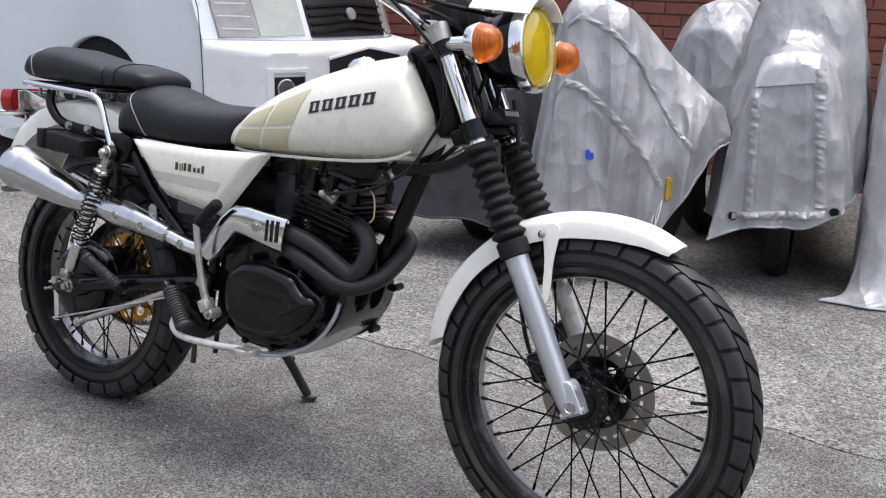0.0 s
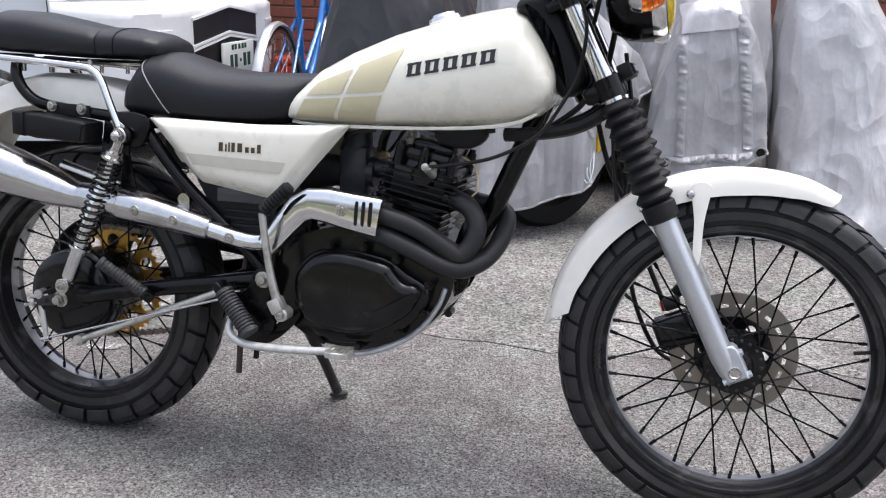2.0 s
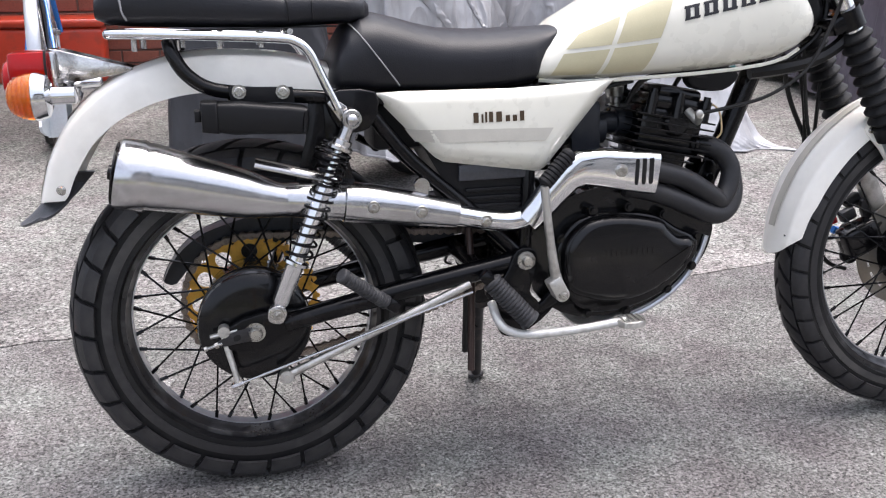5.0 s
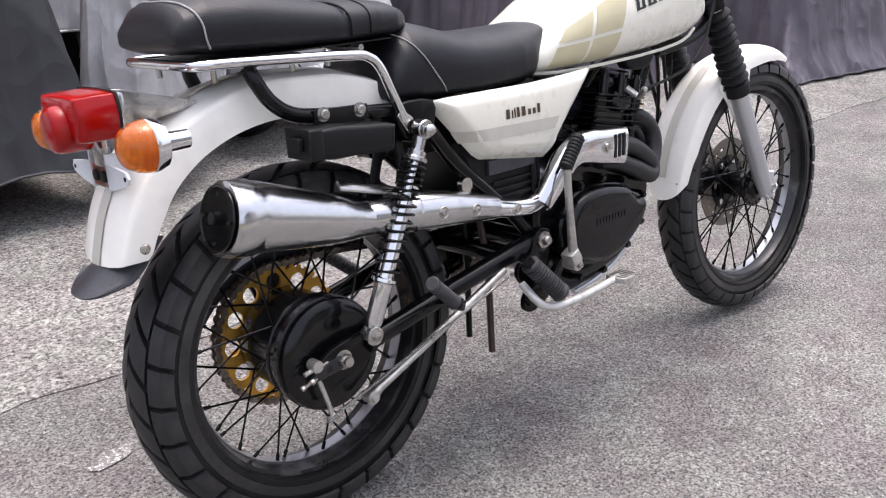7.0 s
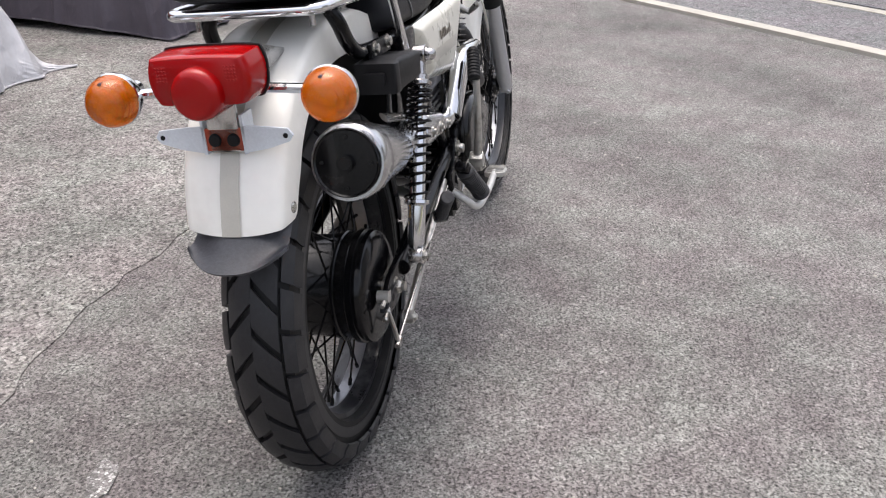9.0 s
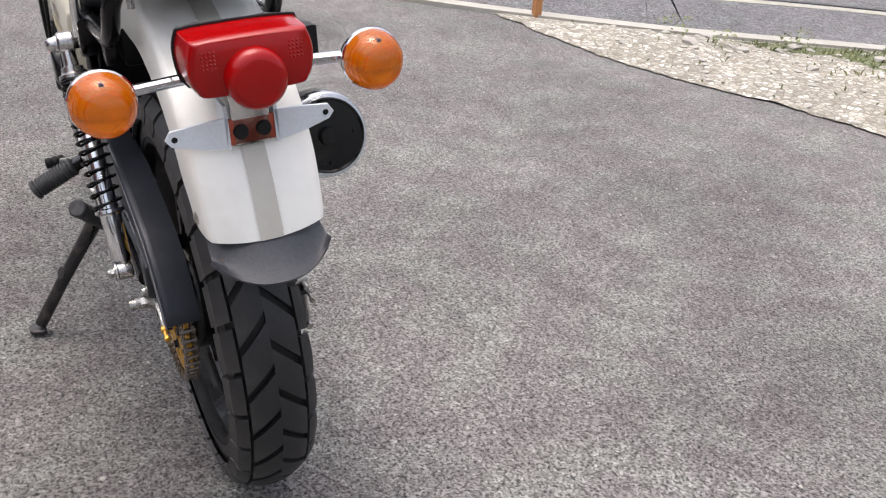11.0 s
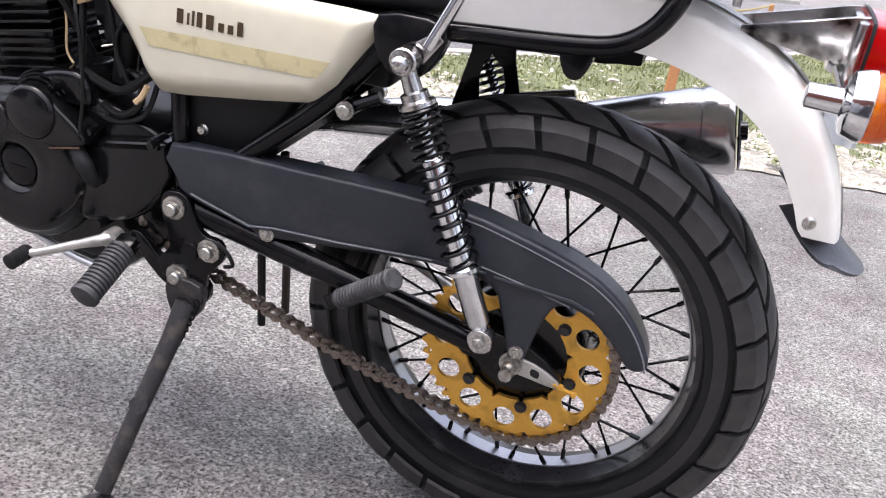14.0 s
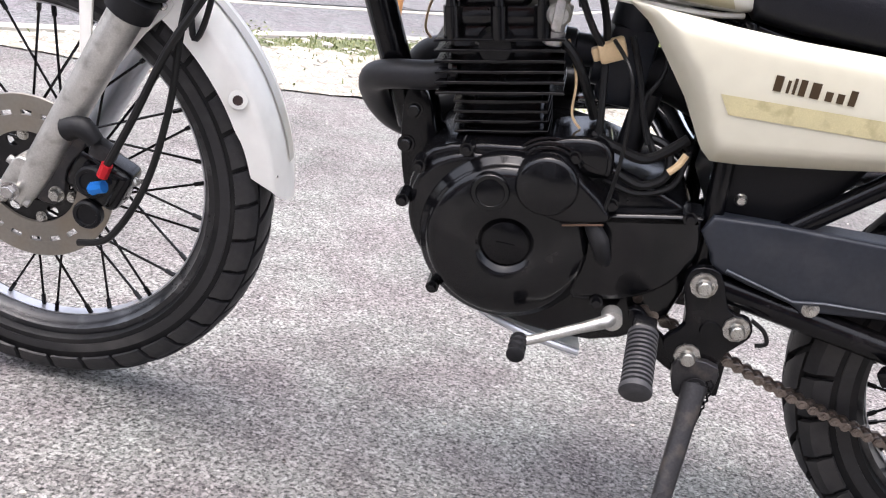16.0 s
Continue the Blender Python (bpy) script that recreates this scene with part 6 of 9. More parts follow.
for k in range(5):
    fin(0.008 + 0.0125 * k, 0.057, 0.066)
for k in range(6):
    fin(0.0715 + 0.0125 * k, 0.074, 0.079)
bm = B()
box(bm, (-0.060, -0.062, 0.068), (0.062, 0.062, 0.150), 0.010, CY)
box(bm, (-0.052, -0.068, 0.146), (0.060, 0.068, 0.172), 0.010, CY)
box(bm, (-0.036, -0.060, 0.165), (0.052, 0.060, 0.190), 0.012, CY)
for sx, sy in ((-0.05, -0.07), (0.055, -0.07), (-0.05, 0.07), (0.055, 0.07), (0.0, -0.074), (0.0, 0.074)):
    lathe(bm, [(0.135, 0.010), (0.172, 0.010), (0.172, 0.007), (0.180, 0.0065)], CY @ Vector((sx, sy, 0)), CY.to_3x3() @ Vector((0, 0, 1)), 12)
for sy in (-1, 1):
    lathe(bm, [(0.05, 0.024), (0.072, 0.024), (0.078, 0.019)], CY @ Vector((0.005, 0, 0.125)), (0, sy, 0), 20)
part("cylinder_head", bm, M_engine, cyl, "black cylinder head and rocker cover")
bm = B()
tube(bm, [CY @ Vector((0.02, -0.075, 0.150)), CY @ Vector((0.03, -0.100, 0.135)), (0.792, -0.118, 0.638)], [0.008, 0.007, 0.008], 10)
lathe(bm, [(0, 0.007), (0.006, 0.007), (0.008, 0.004)], (0.789, -0.119, 0.641), (0, -1, 0), 12)
part("valve_lifter_arm", bm, M_cast, cyl)
bm = B()
lathe(bm, [(0.0, 0.026), (0.03, 0.024), (0.032, 0.020), (0.06, 0.020)], CY @ Vector((-0.055, 0, 0.112)), (-1, 0, 0.05), 20)
tube(bm, [(0.655, 0, 0.612), (0.60, 0, 0.612)], 0.030, 18)
box(bm, (0.585, -0.032, 0.565), (0.645, 0.032, 0.665), 0.012)
lathe(bm, [(0, 0.030), (0.03, 0.028)], (0.615, 0, 0.66), (0, 0, 1), 18)
carb = part("carburettor", bm, M_guard, moto, "black carburettor with rubber boots")
bm = B()
tube(bm, [(0.59, 0, 0.612), (0.55, 0, 0.610), (0.50, 0, 0.60)], [0.028, 0.034, 0.04], 18)
part("intake_boot", bm, M_rubber, carb)
bm = B()
slab(bm, [(0.300, 0.66), (0.296, 0.615), (0.340, 0.535), (0.352, 0.492), (0.372, 0.480), (0.485, 0.480), (0.485, 0.66)], -0.092, 0.088, 0.012)
ab = part("air_box", bm, M_plastic, moto, "black plastic air box under the seat")
for k in range(3):
    bm = B()
    box(bm, (0.372, -0.098, 0.496 + 0.014 * k), (0.470, -0.090, 0.503 + 0.014 * k), 0.002)
    part("air_box_rib", bm, M_plastic, ab)
bm = B()
box(bm, (0.22, -0.06, 0.60), (0.36, 0.06, 0.69), 0.01)
bt = part("battery_tray", bm, M_plastic, moto)
bm = B()
box(bm, (0.36, -0.100, 0.545), (0.48, -0.090, 0.572), 0.002)
part("tray_plate", bm, M_flap, bt, "grey plate under the side cover")
# fuel tap, wires and hoses
bm = B()
lathe(bm, [(0, 0.012), (0.02, 0.012), (0.022, 0.010), (0.03, 0.010), (0.032, 0.015), (0.050, 0.015), (0.052, 0.0105), (0.062, 0.0105), (0.063, 0.0125), (0.078, 0.0125), (0.081, 0.007)], (0.708, 0.062, 0.712), (0, 0, -1), 16)
lathe(bm, [(0, 0.014), (0.016, 0.014), (0.020, 0.011)], (0.708, 0.066, 0.671), (0, 1, 0), 18)
box(bm, (0.702, 0.085, 0.655), (0.714, 0.092, 0.690), 0.003)
part("fuel_tap", bm, M_cast, moto, "bare alloy fuel tap")
bm = B()
box(bm, (-0.016, 0.052, -0.012), (0.016, 0.078, 0.012), 0.004, Matrix.Translation((0.639, 0, 0.641)) @ Matrix.Rotation(0.45, 4, "Y"))
box(bm, (0.012, 0.058, -0.008), (0.024, 0.072, 0.008), 0.003, Matrix.Translation((0.639, 0, 0.641)) @ Matrix.Rotation(0.45, 4, "Y"))
part("wire_connector", bm, M_tan, moto, "tan plastic wire connector")
bm = B()
lathe(bm, [(0, 0.016), (0.07, 0.016)], (0.585, 0.055, 0.60), (0.1, 0, -1), 16)
part("ignition_coil", bm, M_plastic, moto)
for pts, r, material, nm in (
    ([(0.715, 0.060, 0.65), (0.68, 0.064, 0.625), (0.655, 0.06, 0.585), (0.640, 0.055, 0.555)], 0.0058, M_wire, "fuel_hose"),
    ([(0.640, 0.080, 0.655), (0.618, 0.118, 0.634), (0.608, 0.124, 0.597), (0.604, 0.126, 0.531), (0.608, 0.130, 0.470), (0.611, 0.128, 0.440)], 0.0024, M_wire, "clutch_wire"),
    ([(0.70, 0.07, 0.715), (0.665, 0.075, 0.66), (0.635, 0.07, 0.63)], 0.0042, M_wire, "wire"),
    ([(0.60, 0.090, 0.505), (0.57, 0.095, 0.498), (0.545, 0.092, 0.515), (0.55, 0.08, 0.545), (0.575, 0.07, 0.55)], 0.0055, M_wire, "wire"),
    ([(0.615, 0.092, 0.495), (0.575, 0.098, 0.488), (0.535, 0.094, 0.505), (0.525, 0.08, 0.545)], 0.0038, M_wire, "wire"),
    ([(0.665, 0.050, 0.700), (0.650, 0.060, 0.660), (0.640, 0.075, 0.60), (0.632, 0.088, 0.545)], 0.0045, M_wire, "wire"),
    ([(0.620, 0.060, 0.660), (0.600, 0.070, 0.615), (0.585, 0.078, 0.57), (0.560, 0.085, 0.53)], 0.0040, M_wire, "wire"),
    ([(0.690, 0.050, 0.640), (0.672, 0.066, 0.600), (0.668, 0.072, 0.560), (0.655, 0.076, 0.545)], 0.0016, M_tan, "thin_wire"),
    ([(0.580, 0.050, 0.680), (0.575, 0.068, 0.63), (0.590, 0.075, 0.59), (0.575, 0.085, 0.545)], 0.0030, M_wire, "wire"),
    ([(0.640, 0.085, 0.545), (0.605, 0.092, 0.535), (0.570, 0.090, 0.530), (0.530, 0.080, 0.56)], 0.0065, M_wire, "breather_tube"),
    ([(0.545, 0.100, 0.522), (0.536, 0.098, 0.532), (0.53, 0.096, 0.546)], 0.0042, M_tan, "bare_wire_end"),
    ([(0.80, 0.02, 0.665), (0.84, 0.05, 0.70), (0.87, 0.03, 0.73), (0.84, 0.0, 0.75)], 0.0048, M_wire, "spark_plug_lead"),
    ([(0.68, -0.06, 0.66), (0.70, -0.08, 0.70), (0.76, -0.075, 0.71), (0.83, -0.07, 0.70), (0.90, -0.05, 0.71)], 0.0050, M_wire, "wire"),
    ([(0.60, -0.05, 0.66), (0.63, -0.08, 0.69), (0.68, -0.085, 0.70)], 0.0040, M_wire, "wire"),
    ([(0.835, -0.03, 0.655), (0.865, -0.045, 0.64), (0.872, -0.05, 0.60), (0.862, -0.05, 0.585)], 0.0018, M_tan, "plug_wire"),
    ([(0.405, 0.030, 0.45), (0.398, 0.018, 0.36), (0.389, 0.015, 0.195)], 0.0062, M_wire, "breather_hose"),
    ([(0.392, -0.030, 0.45), (0.390, -0.048, 0.36), (0.384, -0.054, 0.183)], 0.0066, M_sole, "breather_hose"),
    ([(0.405, 0.128, 0.372), (0.388, 0.130, 0.362), (0.380, 0.129, 0.346), (0.392, 0.128, 0.340)], 0.0028, M_wire, "wire_loop"),
):
    bm = B()
    tube(bm, pts, r, 8, 5)
    part(nm, bm, material, moto)
bm = B()
slab(bm, round_outline([(0.79, 0.715), (0.82, 0.722), (0.865, 0.72), (0.89, 0.70), (0.86, 0.675), (0.80, 0.682)], 3), -0.05, -0.075, 0.006)
part("horn", bm, M_plastic, moto, "black horn under the tank")

# exhaust
ex = B()
tube(ex, [(-0.191, -0.122, 0.5965), (-0.187, -0.122, 0.5955), (-0.179, -0.122, 0.5940), (-0.151, -0.122, 0.5895), (-0.148, -0.122, 0.589), (-0.138, -0.1215, 0.587), (-0.095, -0.120, 0.576), (-0.004, -0.118, 0.552), (0.025, -0.117, 0.544), (0.048, -0.1165, 0.5385), (0.070, -0.116, 0.535), (0.13, -0.114, 0.530)],
     [0.0535, 0.0555, 0.0565, 0.0565, 0.0535, 0.0535, 0.0490, 0.0405, 0.0350, 0.0295, 0.0275, 0.026], 36)
muf = part("silencer", ex, M_silencer, moto, "tapered chrome silencer", 50)
bm = B()
ax = Vector((-1, 0, 0.225)).normalized()
lathe(bm, [(0, 0.0), (0.001, 0.0485), (0.003, 0.049), (0.004, 0.0475), (0.002, 0.045), (0.002, 0.0125), (0.012, 0.0118), (0.012, 0.0085)], (-0.193, -0.122, 0.5975), ax, 36)
part("end_plate", bm, M_engine, muf, "black perforated silencer end plate")
bm = B()
lathe(bm, [(0.010, 0.0090), (0.0124, 0.0090)], (-0.193, -0.122, 0.5975), ax, 16)
part("outlet_hole", bm, M_hole, muf)
for k in range(4):
    bm = B()
    a = math.pi / 4 + math.pi / 2 * k
    u = ax.orthogonal().normalized()
    v = ax.cross(u)
    lathe(bm, [(0, 0.0028), (0.0052, 0.0028)], Vector((-0.193, -0.122, 0.5975)) + 0.036 * (math.cos(a) * u + math.sin(a) * v), ax, 8)
    part("plate_screw", bm, M_hole, muf)
bm = B()
tube(bm, [(0.060, -0.116, 0.538), (0.075, -0.116, 0.536), (0.110, -0.115, 0.532), (0.158, -0.114, 0.5265), (0.161, -0.114, 0.526), (0.21, -0.1135, 0.519), (0.27, -0.113, 0.508), (0.352, -0.112, 0.491)], [0.0265, 0.029, 0.0305, 0.0315, 0.0340, 0.0335, 0.0290, 0.0228], 28)
part("heat_shield", bm, M_silencer, muf, "chrome heat shield sleeve")
bm = B()
tube(bm, [(0.345, -0.110, 0.491), (0.41, -0.109, 0.476), (0.455, -0.108, 0.472), (0.490, -0.108, 0.484), (0.515, -0.108, 0.507), (0.545, -0.108, 0.540), (0.58, -0.106, 0.555)], [0.0185, 0.0185, 0.019, 0.0195, 0.020, 0.021, 0.021], 20, 5)
part("link_pipe", bm, M_chrome, muf, "chrome link pipe")
# cover over the pipes
bm = B()
cp = [(0.475, 0.468, 0.024, -0.111), (0.498, 0.492, 0.0255, -0.113), (0.520, 0.518, 0.027, -0.115), (0.545, 0.545, 0.029, -0.117), (0.570, 0.558, 0.0315, -0.119), (0.605, 0.5575, 0.034, -0.120), (0.650, 0.550, 0.036, -0.120), (0.685, 0.545, 0.0375, -0.119), (0.708, 0.5415, 0.038, -0.117)]
rings = []
for i, (x, z, r, y) in enumerate(cp):
    a, b = cp[max(i - 1, 0)], cp[min(i + 1, len(cp) - 1)]
    d = Vector((b[0] - a[0], 0, b[1] - a[1])).normalized()
    nn = Vector((-d.z, 0, d.x))
    ring = []
    for k in range(17):
        t = math.pi * (k / 16) - math.pi / 2
        c, s = math.cos(t), math.sin(t)
        e = 2.0 + 2.2 * i / (len(cp) - 1)
        p = Vector((x, y, z)) + nn * r * math.copysign(abs(s) ** (2 / e), s) + Vector((0, -1, 0)) * 0.024 * abs(c) ** (2 / e)
        ring.append(p)
    rings.append(ring)
loft(bm, rings, False, False)
thick(bm, 0.0025)
pc = part("pipe_cover", bm, M_chrome, muf, "chrome pipe cover with three slots", 50)
bm = B()
for k in range(3):
    x = 0.664 + 0.0135 * k
    slab(bm, round_outline([(x, 0.568), (x + 0.003, 0.571), (x + 0.006, 0.568), (x + 0.004, 0.530), (x + 0.001, 0.527), (x - 0.002, 0.530)], 2), -0.1425, -0.1447)
part("slot", bm, M_hole, pc)
bm = B()
lathe(bm, [(0, 0.0115), (0.002, 0.0115), (0.003, 0.008), (0.007, 0.0075)], (0.637, -0.1435, 0.553), (0, -1, 0), 16)
part("shield_screw", bm, M_bolt, muf)
for x, z, y in ((0.205, 0.5195, -0.147), (0.286, 0.505, -0.141), (0.400, 0.4785, -0.1275)):
    bm = B()
    lathe(bm, [(0, 0.0105), (0.0025, 0.0105), (0.0032, 0.0098), (0.0018, 0.0082), (0.0018, 0.0060), (0.0058, 0.0056), (0.0064, 0.0048), (0.0064, 0.0028), (0.0044, 0.0024), (0.0044, 0.0)], (x, y + 0.002, z), (0, -1, 0), 16)
    part("shield_screw", bm, M_bolt, muf)
bm = B()
tube(bm, [(0.02, -0.115, 0.600), (0.11, -0.115, 0.575), (0.15, -0.112, 0.563)], [0.010, 0.010, 0.008], 10, 0, True, 0.4)
part("hanger_rail", bm, M_dullchrome, muf)
bm = B()
box(bm, (0.285, -0.110, 0.515), (0.305, -0.098, 0.545), 0.003)
lathe(bm, [(-0.006, 0.013), (0.006, 0.013)], (0.293, -0.106, 0.544), (0, 1, 0), 16)
part("hanger", bm, M_dullchrome, muf)
bm = B()
tube(bm, [(0.66, -0.112, 0.552), (0.717, -0.110, 0.542), (0.773, -0.106, 0.524), (0.830, -0.098, 0.490), (0.851, -0.090, 0.478), (0.871, -0.082, 0.496), (0.880, -0.074, 0.530), (0.866, -0.066, 0.560), (0.842, -0.058, 0.574), (0.812, -0.045, 0.578)], 0.0182, 18, 5)
part("header_pipe", bm, M_header, muf, "satin black header pipe")
bm = B()
tube(bm, [(0.66, -0.104, 0.518), (0.713, -0.108, 0.505), (0.770, -0.108, 0.482), (0.821, -0.102, 0.458), (0.860, -0.085, 0.452), (0.896, -0.055, 0.470), (0.916, -0.015, 0.505), (0.916, 0.025, 0.540), (0.888, 0.046, 0.556), (0.845, 0.048, 0.564), (0.812, 0.045, 0.574)], 0.0182, 18, 5)
part("header_pipe", bm, M_header, muf, "satin black header pipe")
for sy in (-1, 1):
    bm = B()
    lathe(bm, [(0, 0.026), (0.006, 0.026), (0.010, 0.021)], (0.814, sy * 0.046, 0.577), (1, sy * 0.1, -0.05), 20)
    part("exhaust_flange", bm, M_engine, muf)

# chain guard
bm = B()
go = round_outline([(0.482, 0.486), (0.30, 0.494), (0.114, 0.498), (0.03, 0.486), (-0.020, 0.474), (-0.056, 0.463), (-0.088, 0.449), (-0.117, 0.428), (-0.138, 0.404), (-0.153, 0.380), (-0.160, 0.360), (-0.152, 0.351), (-0.137, 0.351), (-0.118, 0.372), (-0.099, 0.390), (-0.079, 0.403), (-0.057, 0.410), (-0.040, 0.406), (-0.030, 0.388), (-0.022, 0.361), (-0.018, 0.338), (-0.012, 0.322), (0.006, 0.322), (0.012, 0.340), (0.018, 0.360), (0.027, 0.384), (0.045, 0.412), (0.118, 0.418), (0.24, 0.404), (0.335, 0.392), (0.352, 0.388), (0.365, 0.397), (0.455, 0.418), (0.474, 0.44)], 2)
slab(bm, go, 0.107, 0.117, 0.0055, 4)
cg = part("chain_guard", bm, M_guard, moto, "dark grey plastic chain guard", 40)
bm = B()
tube(bm, [(0.45, 0.1175, 0.424), (0.365, 0.1178, 0.402), (0.33, 0.1178, 0.408), (0.24, 0.1178, 0.413), (0.118, 0.1178, 0.424), (0.05, 0.1175, 0.426)], 0.0028, 8)
tube(bm, [(0.04, 0.1175, 0.424), (-0.01, 0.1175, 0.422), (-0.055, 0.1175, 0.420), (-0.085, 0.1175, 0.411)], 0.0028, 8)
top = [(p.x, p.z) for p in smooth_path([(0.482, 0, 0.486), (0.30, 0, 0.494), (0.114, 0, 0.498), (0.03, 0, 0.486), (-0.056, 0, 0.463), (-0.088, 0, 0.449), (-0.117, 0, 0.428), (-0.138, 0, 0.404), (-0.153, 0, 0.378), (-0.158, 0, 0.362)], 4)]
loft(bm, [[(x, 0.070, z - 0.004), (x, 0.108, z - 0.001), (x, 0.108, z - 0.006), (x, 0.070, z - 0.008)] for x, z in top])
part("guard_rib", bm, M_guard, cg)
# thin pale tubes stand in for light caught on the guard's ridges
bm = B()
tube(bm, [(x, 0.1168, z - 0.009) for x, z in top[8:]], 0.0011, 6)
tube(bm, [(0.062, 0.1172, 0.434), (0.0, 0.1174, 0.424), (-0.055, 0.1172, 0.412)], 0.0010, 6)
tube(bm, [(0.45, 0.1195, 0.4255), (0.365, 0.1200, 0.4035), (0.33, 0.1200, 0.4095), (0.24, 0.1200, 0.4145), (0.118, 0.1200, 0.4255)], 0.0010, 6)
part("ridge_highlight", bm, M_ridgeglint, cg, "pale highlight line along the chain guard's ridges")
bm = B()
lathe(bm, [(0, 0.0105), (0.002, 0.0105), (0.003, 0.007), (0.007, 0.007), (0.007, 0.0045), (0.010, 0.0045)], (0.341, 0.115, 0.397), (0, 1, 0), 18)
part("guard_bolt", bm, M_bolt, cg, "bright guard bolt")
bm = B()
lathe(bm, [(0, 0.0092), (0.002, 0.0092), (0.003, 0.0068), (0.007, 0.0064), (0.0075, 0.0040), (0.0055, 0.0035), (0.0055, 0.0)], (-0.004, 0.117, 0.332), (0, 1, 0), 14)
part("guard_bolt", bm, M_bolt, cg, "bright guard bolt")

# pivot plates and pegs
for sy in (-1, 1):
    bm = B()
    slab(bm, round_outline([(0.455, 0.420), (0.486, 0.420), (0.492, 0.395), (0.478, 0.345), (0.496, 0.318), (0.475, 0.284), (0.430, 0.278), (0.420, 0.315), (0.398, 0.345), (0.405, 0.368), (0.432, 0.375)], 3), sy * 0.112, sy * 0.122, 0.002)
    slab(bm, round_outline([(0.43, 0.30), (0.49, 0.31), (0.53, 0.345), (0.545, 0.335), (0.50, 0.285), (0.45, 0.262), (0.425, 0.27)], 3), sy * 0.100, sy * 0.112, 0.002)
    pl = part("pivot_plate", bm, M_frame, moto, "black footrest plate with zinc bolts")
    bm = B()
    lathe(bm, [(0, 0.013), (0.004, 0.012)], (0.447, sy * 0.122, 0.345), (0, sy, 0), 16)
    part("plate_boss", bm, M_frame, pl)
    bolts("plate_bolt", [((x, sy * 0.122, z), (0, sy, 0)) for x, z in ((0.471, 0.402), (0.418, 0.354), (0.464, 0.304)) if sy > 0 or z > 0.38],
          M_bolt, pl, [(0, 0.0165), (0.004, 0.0165), (0.005, 0.010), (0.013, 0.0095), (0.015, 0.008)])


def peg(a, b, r, label, flat=0.8):
    a, b = Vector(a), Vector(b)
    d = (b - a).normalized()
    L = (b - a).length
    bm = B()
    prof = [(0, r * 0.7), (0.004, r)]
    n = int(L / 0.0075)
    for k in range(n):
        s = 0.006 + (L - 0.016) * k / n
        prof += [(s, r), (s + 0.003, r), (s + 0.0042, r * 0.86), (s + 0.0060, r * 0.86)]
    prof += [(L - 0.008, r * 1.06), (L - 0.002, r * 1.04), (L, r * 0.85)]
    lathe(bm, prof, a, d, 18)
    p = part("footpeg", bm, M_peg, moto, label)
    bm = B()
    box(bm, (-0.014, -0.010, -0.012), (0.014, 0.010, 0.012), 0.004, Matrix.Translation(a - d * 0.006) @ d.to_track_quat("Z", "Y").to_matrix().to_4x4())
    part("peg_mount", bm, M_frame, p)


peg((0.398, -0.150, 0.380), (0.466, -0.168, 0.304), 0.0185, "ribbed black rubber footpeg folded up")
peg((0.528, 0.150, 0.338), (0.532, 0.232, 0.300), 0.0185, "ribbed black rubber footpeg")
peg((0.222, -0.140, 0.352), (0.142, -0.176, 0.418), 0.0125, "ribbed black rubber passenger footpeg folded up")
peg((0.226, 0.136, 0.346), (0.144, 0.180, 0.420), 0.0135, "ribbed black rubber passenger footpeg folded up")

# side stand
bm = B()
slab(bm, round_outline([(0.425, 0.300), (0.475, 0.300), (0.470, 0.255), (0.445, 0.245), (0.425, 0.262)], 3), 0.118, 0.132, 0.002)
tube(bm, [(0.445, 0.130, 0.270), (0.450, 0.160, 0.225), (0.463, 0.222, 0.135), (0.474, 0.279, 0.048)], [0.016, 0.0135, 0.012, 0.012], 14)
bolt(bm, (0.445, 0.133, 0.268), (0, 1, 0), 0.009, 0.008)
lathe(bm, [(0, 0.012), (0.01, 0.012)], (0.462, 0.214, 0.150), (-0.3, 0.8, 0.5), 10)
std = part("side_stand", bm, M_stand, moto, "black steel side stand down on the asphalt")
bm = B()
slab(bm, round_outline([(0.456, 0.276), (0.476, 0.272), (0.494, 0.288), (0.490, 0.302), (0.464, 0.300)], 3), 0.034, 0.041, 0.002, axis="z")
part("stand_foot", bm, M_stand, std, "worn steel stand foot")
bm = B()
pts = [Vector((0.425, 0.128, 0.285)).lerp(Vector((0.452, 0.172, 0.19)), k / 60) + Vector((0.006 * math.cos(k * 1.3), 0.0, 0.006 * math.sin(k * 1.3))) for k in range(61)]
tube(bm, pts, 0.0014, 5)
part("return_spring", bm, M_frame, std)

# controls
bm = B()
tube(bm, [(0.525, -0.150, 0.345), (0.512, -0.158, 0.385), (0.502, -0.164, 0.44), (0.494, -0.168, 0.50), (0.490, -0.170, 0.540)], [0.0115, 0.009, 0.0075, 0.007, 0.0075], 12, 4)
lathe(bm, [(-0.018, 0.0130), (0.012, 0.0130), (0.014, 0.0105)], (0.525, -0.148, 0.345), (0, -1, 0), 18)
box(bm, (-0.014, -0.168, 0.006), (0.012, -0.138, 0.034), 0.004, Matrix.Translation((0.525, 0, 0.345)) @ Matrix.Rotation(radians(-28), 4, "Y"))
kick = part("kick_starter", bm, M_cast, moto, "bare alloy kick starter with rubber pedal")
bm = B()
prof = [(0, 0.009)]
for k in range(9):
    prof += [(0.004 + 0.0075 * k, 0.0135), (0.0085 + 0.0075 * k, 0.0135), (0.0092 + 0.0075 * k, 0.0115)]
lathe(bm, prof + [(0.074, 0.010)], (0.489, -0.166, 0.541), (0.70, 0.12, 0.70), 16)
part("pedal_rubber", bm, M_rubber, kick)
bm = B()
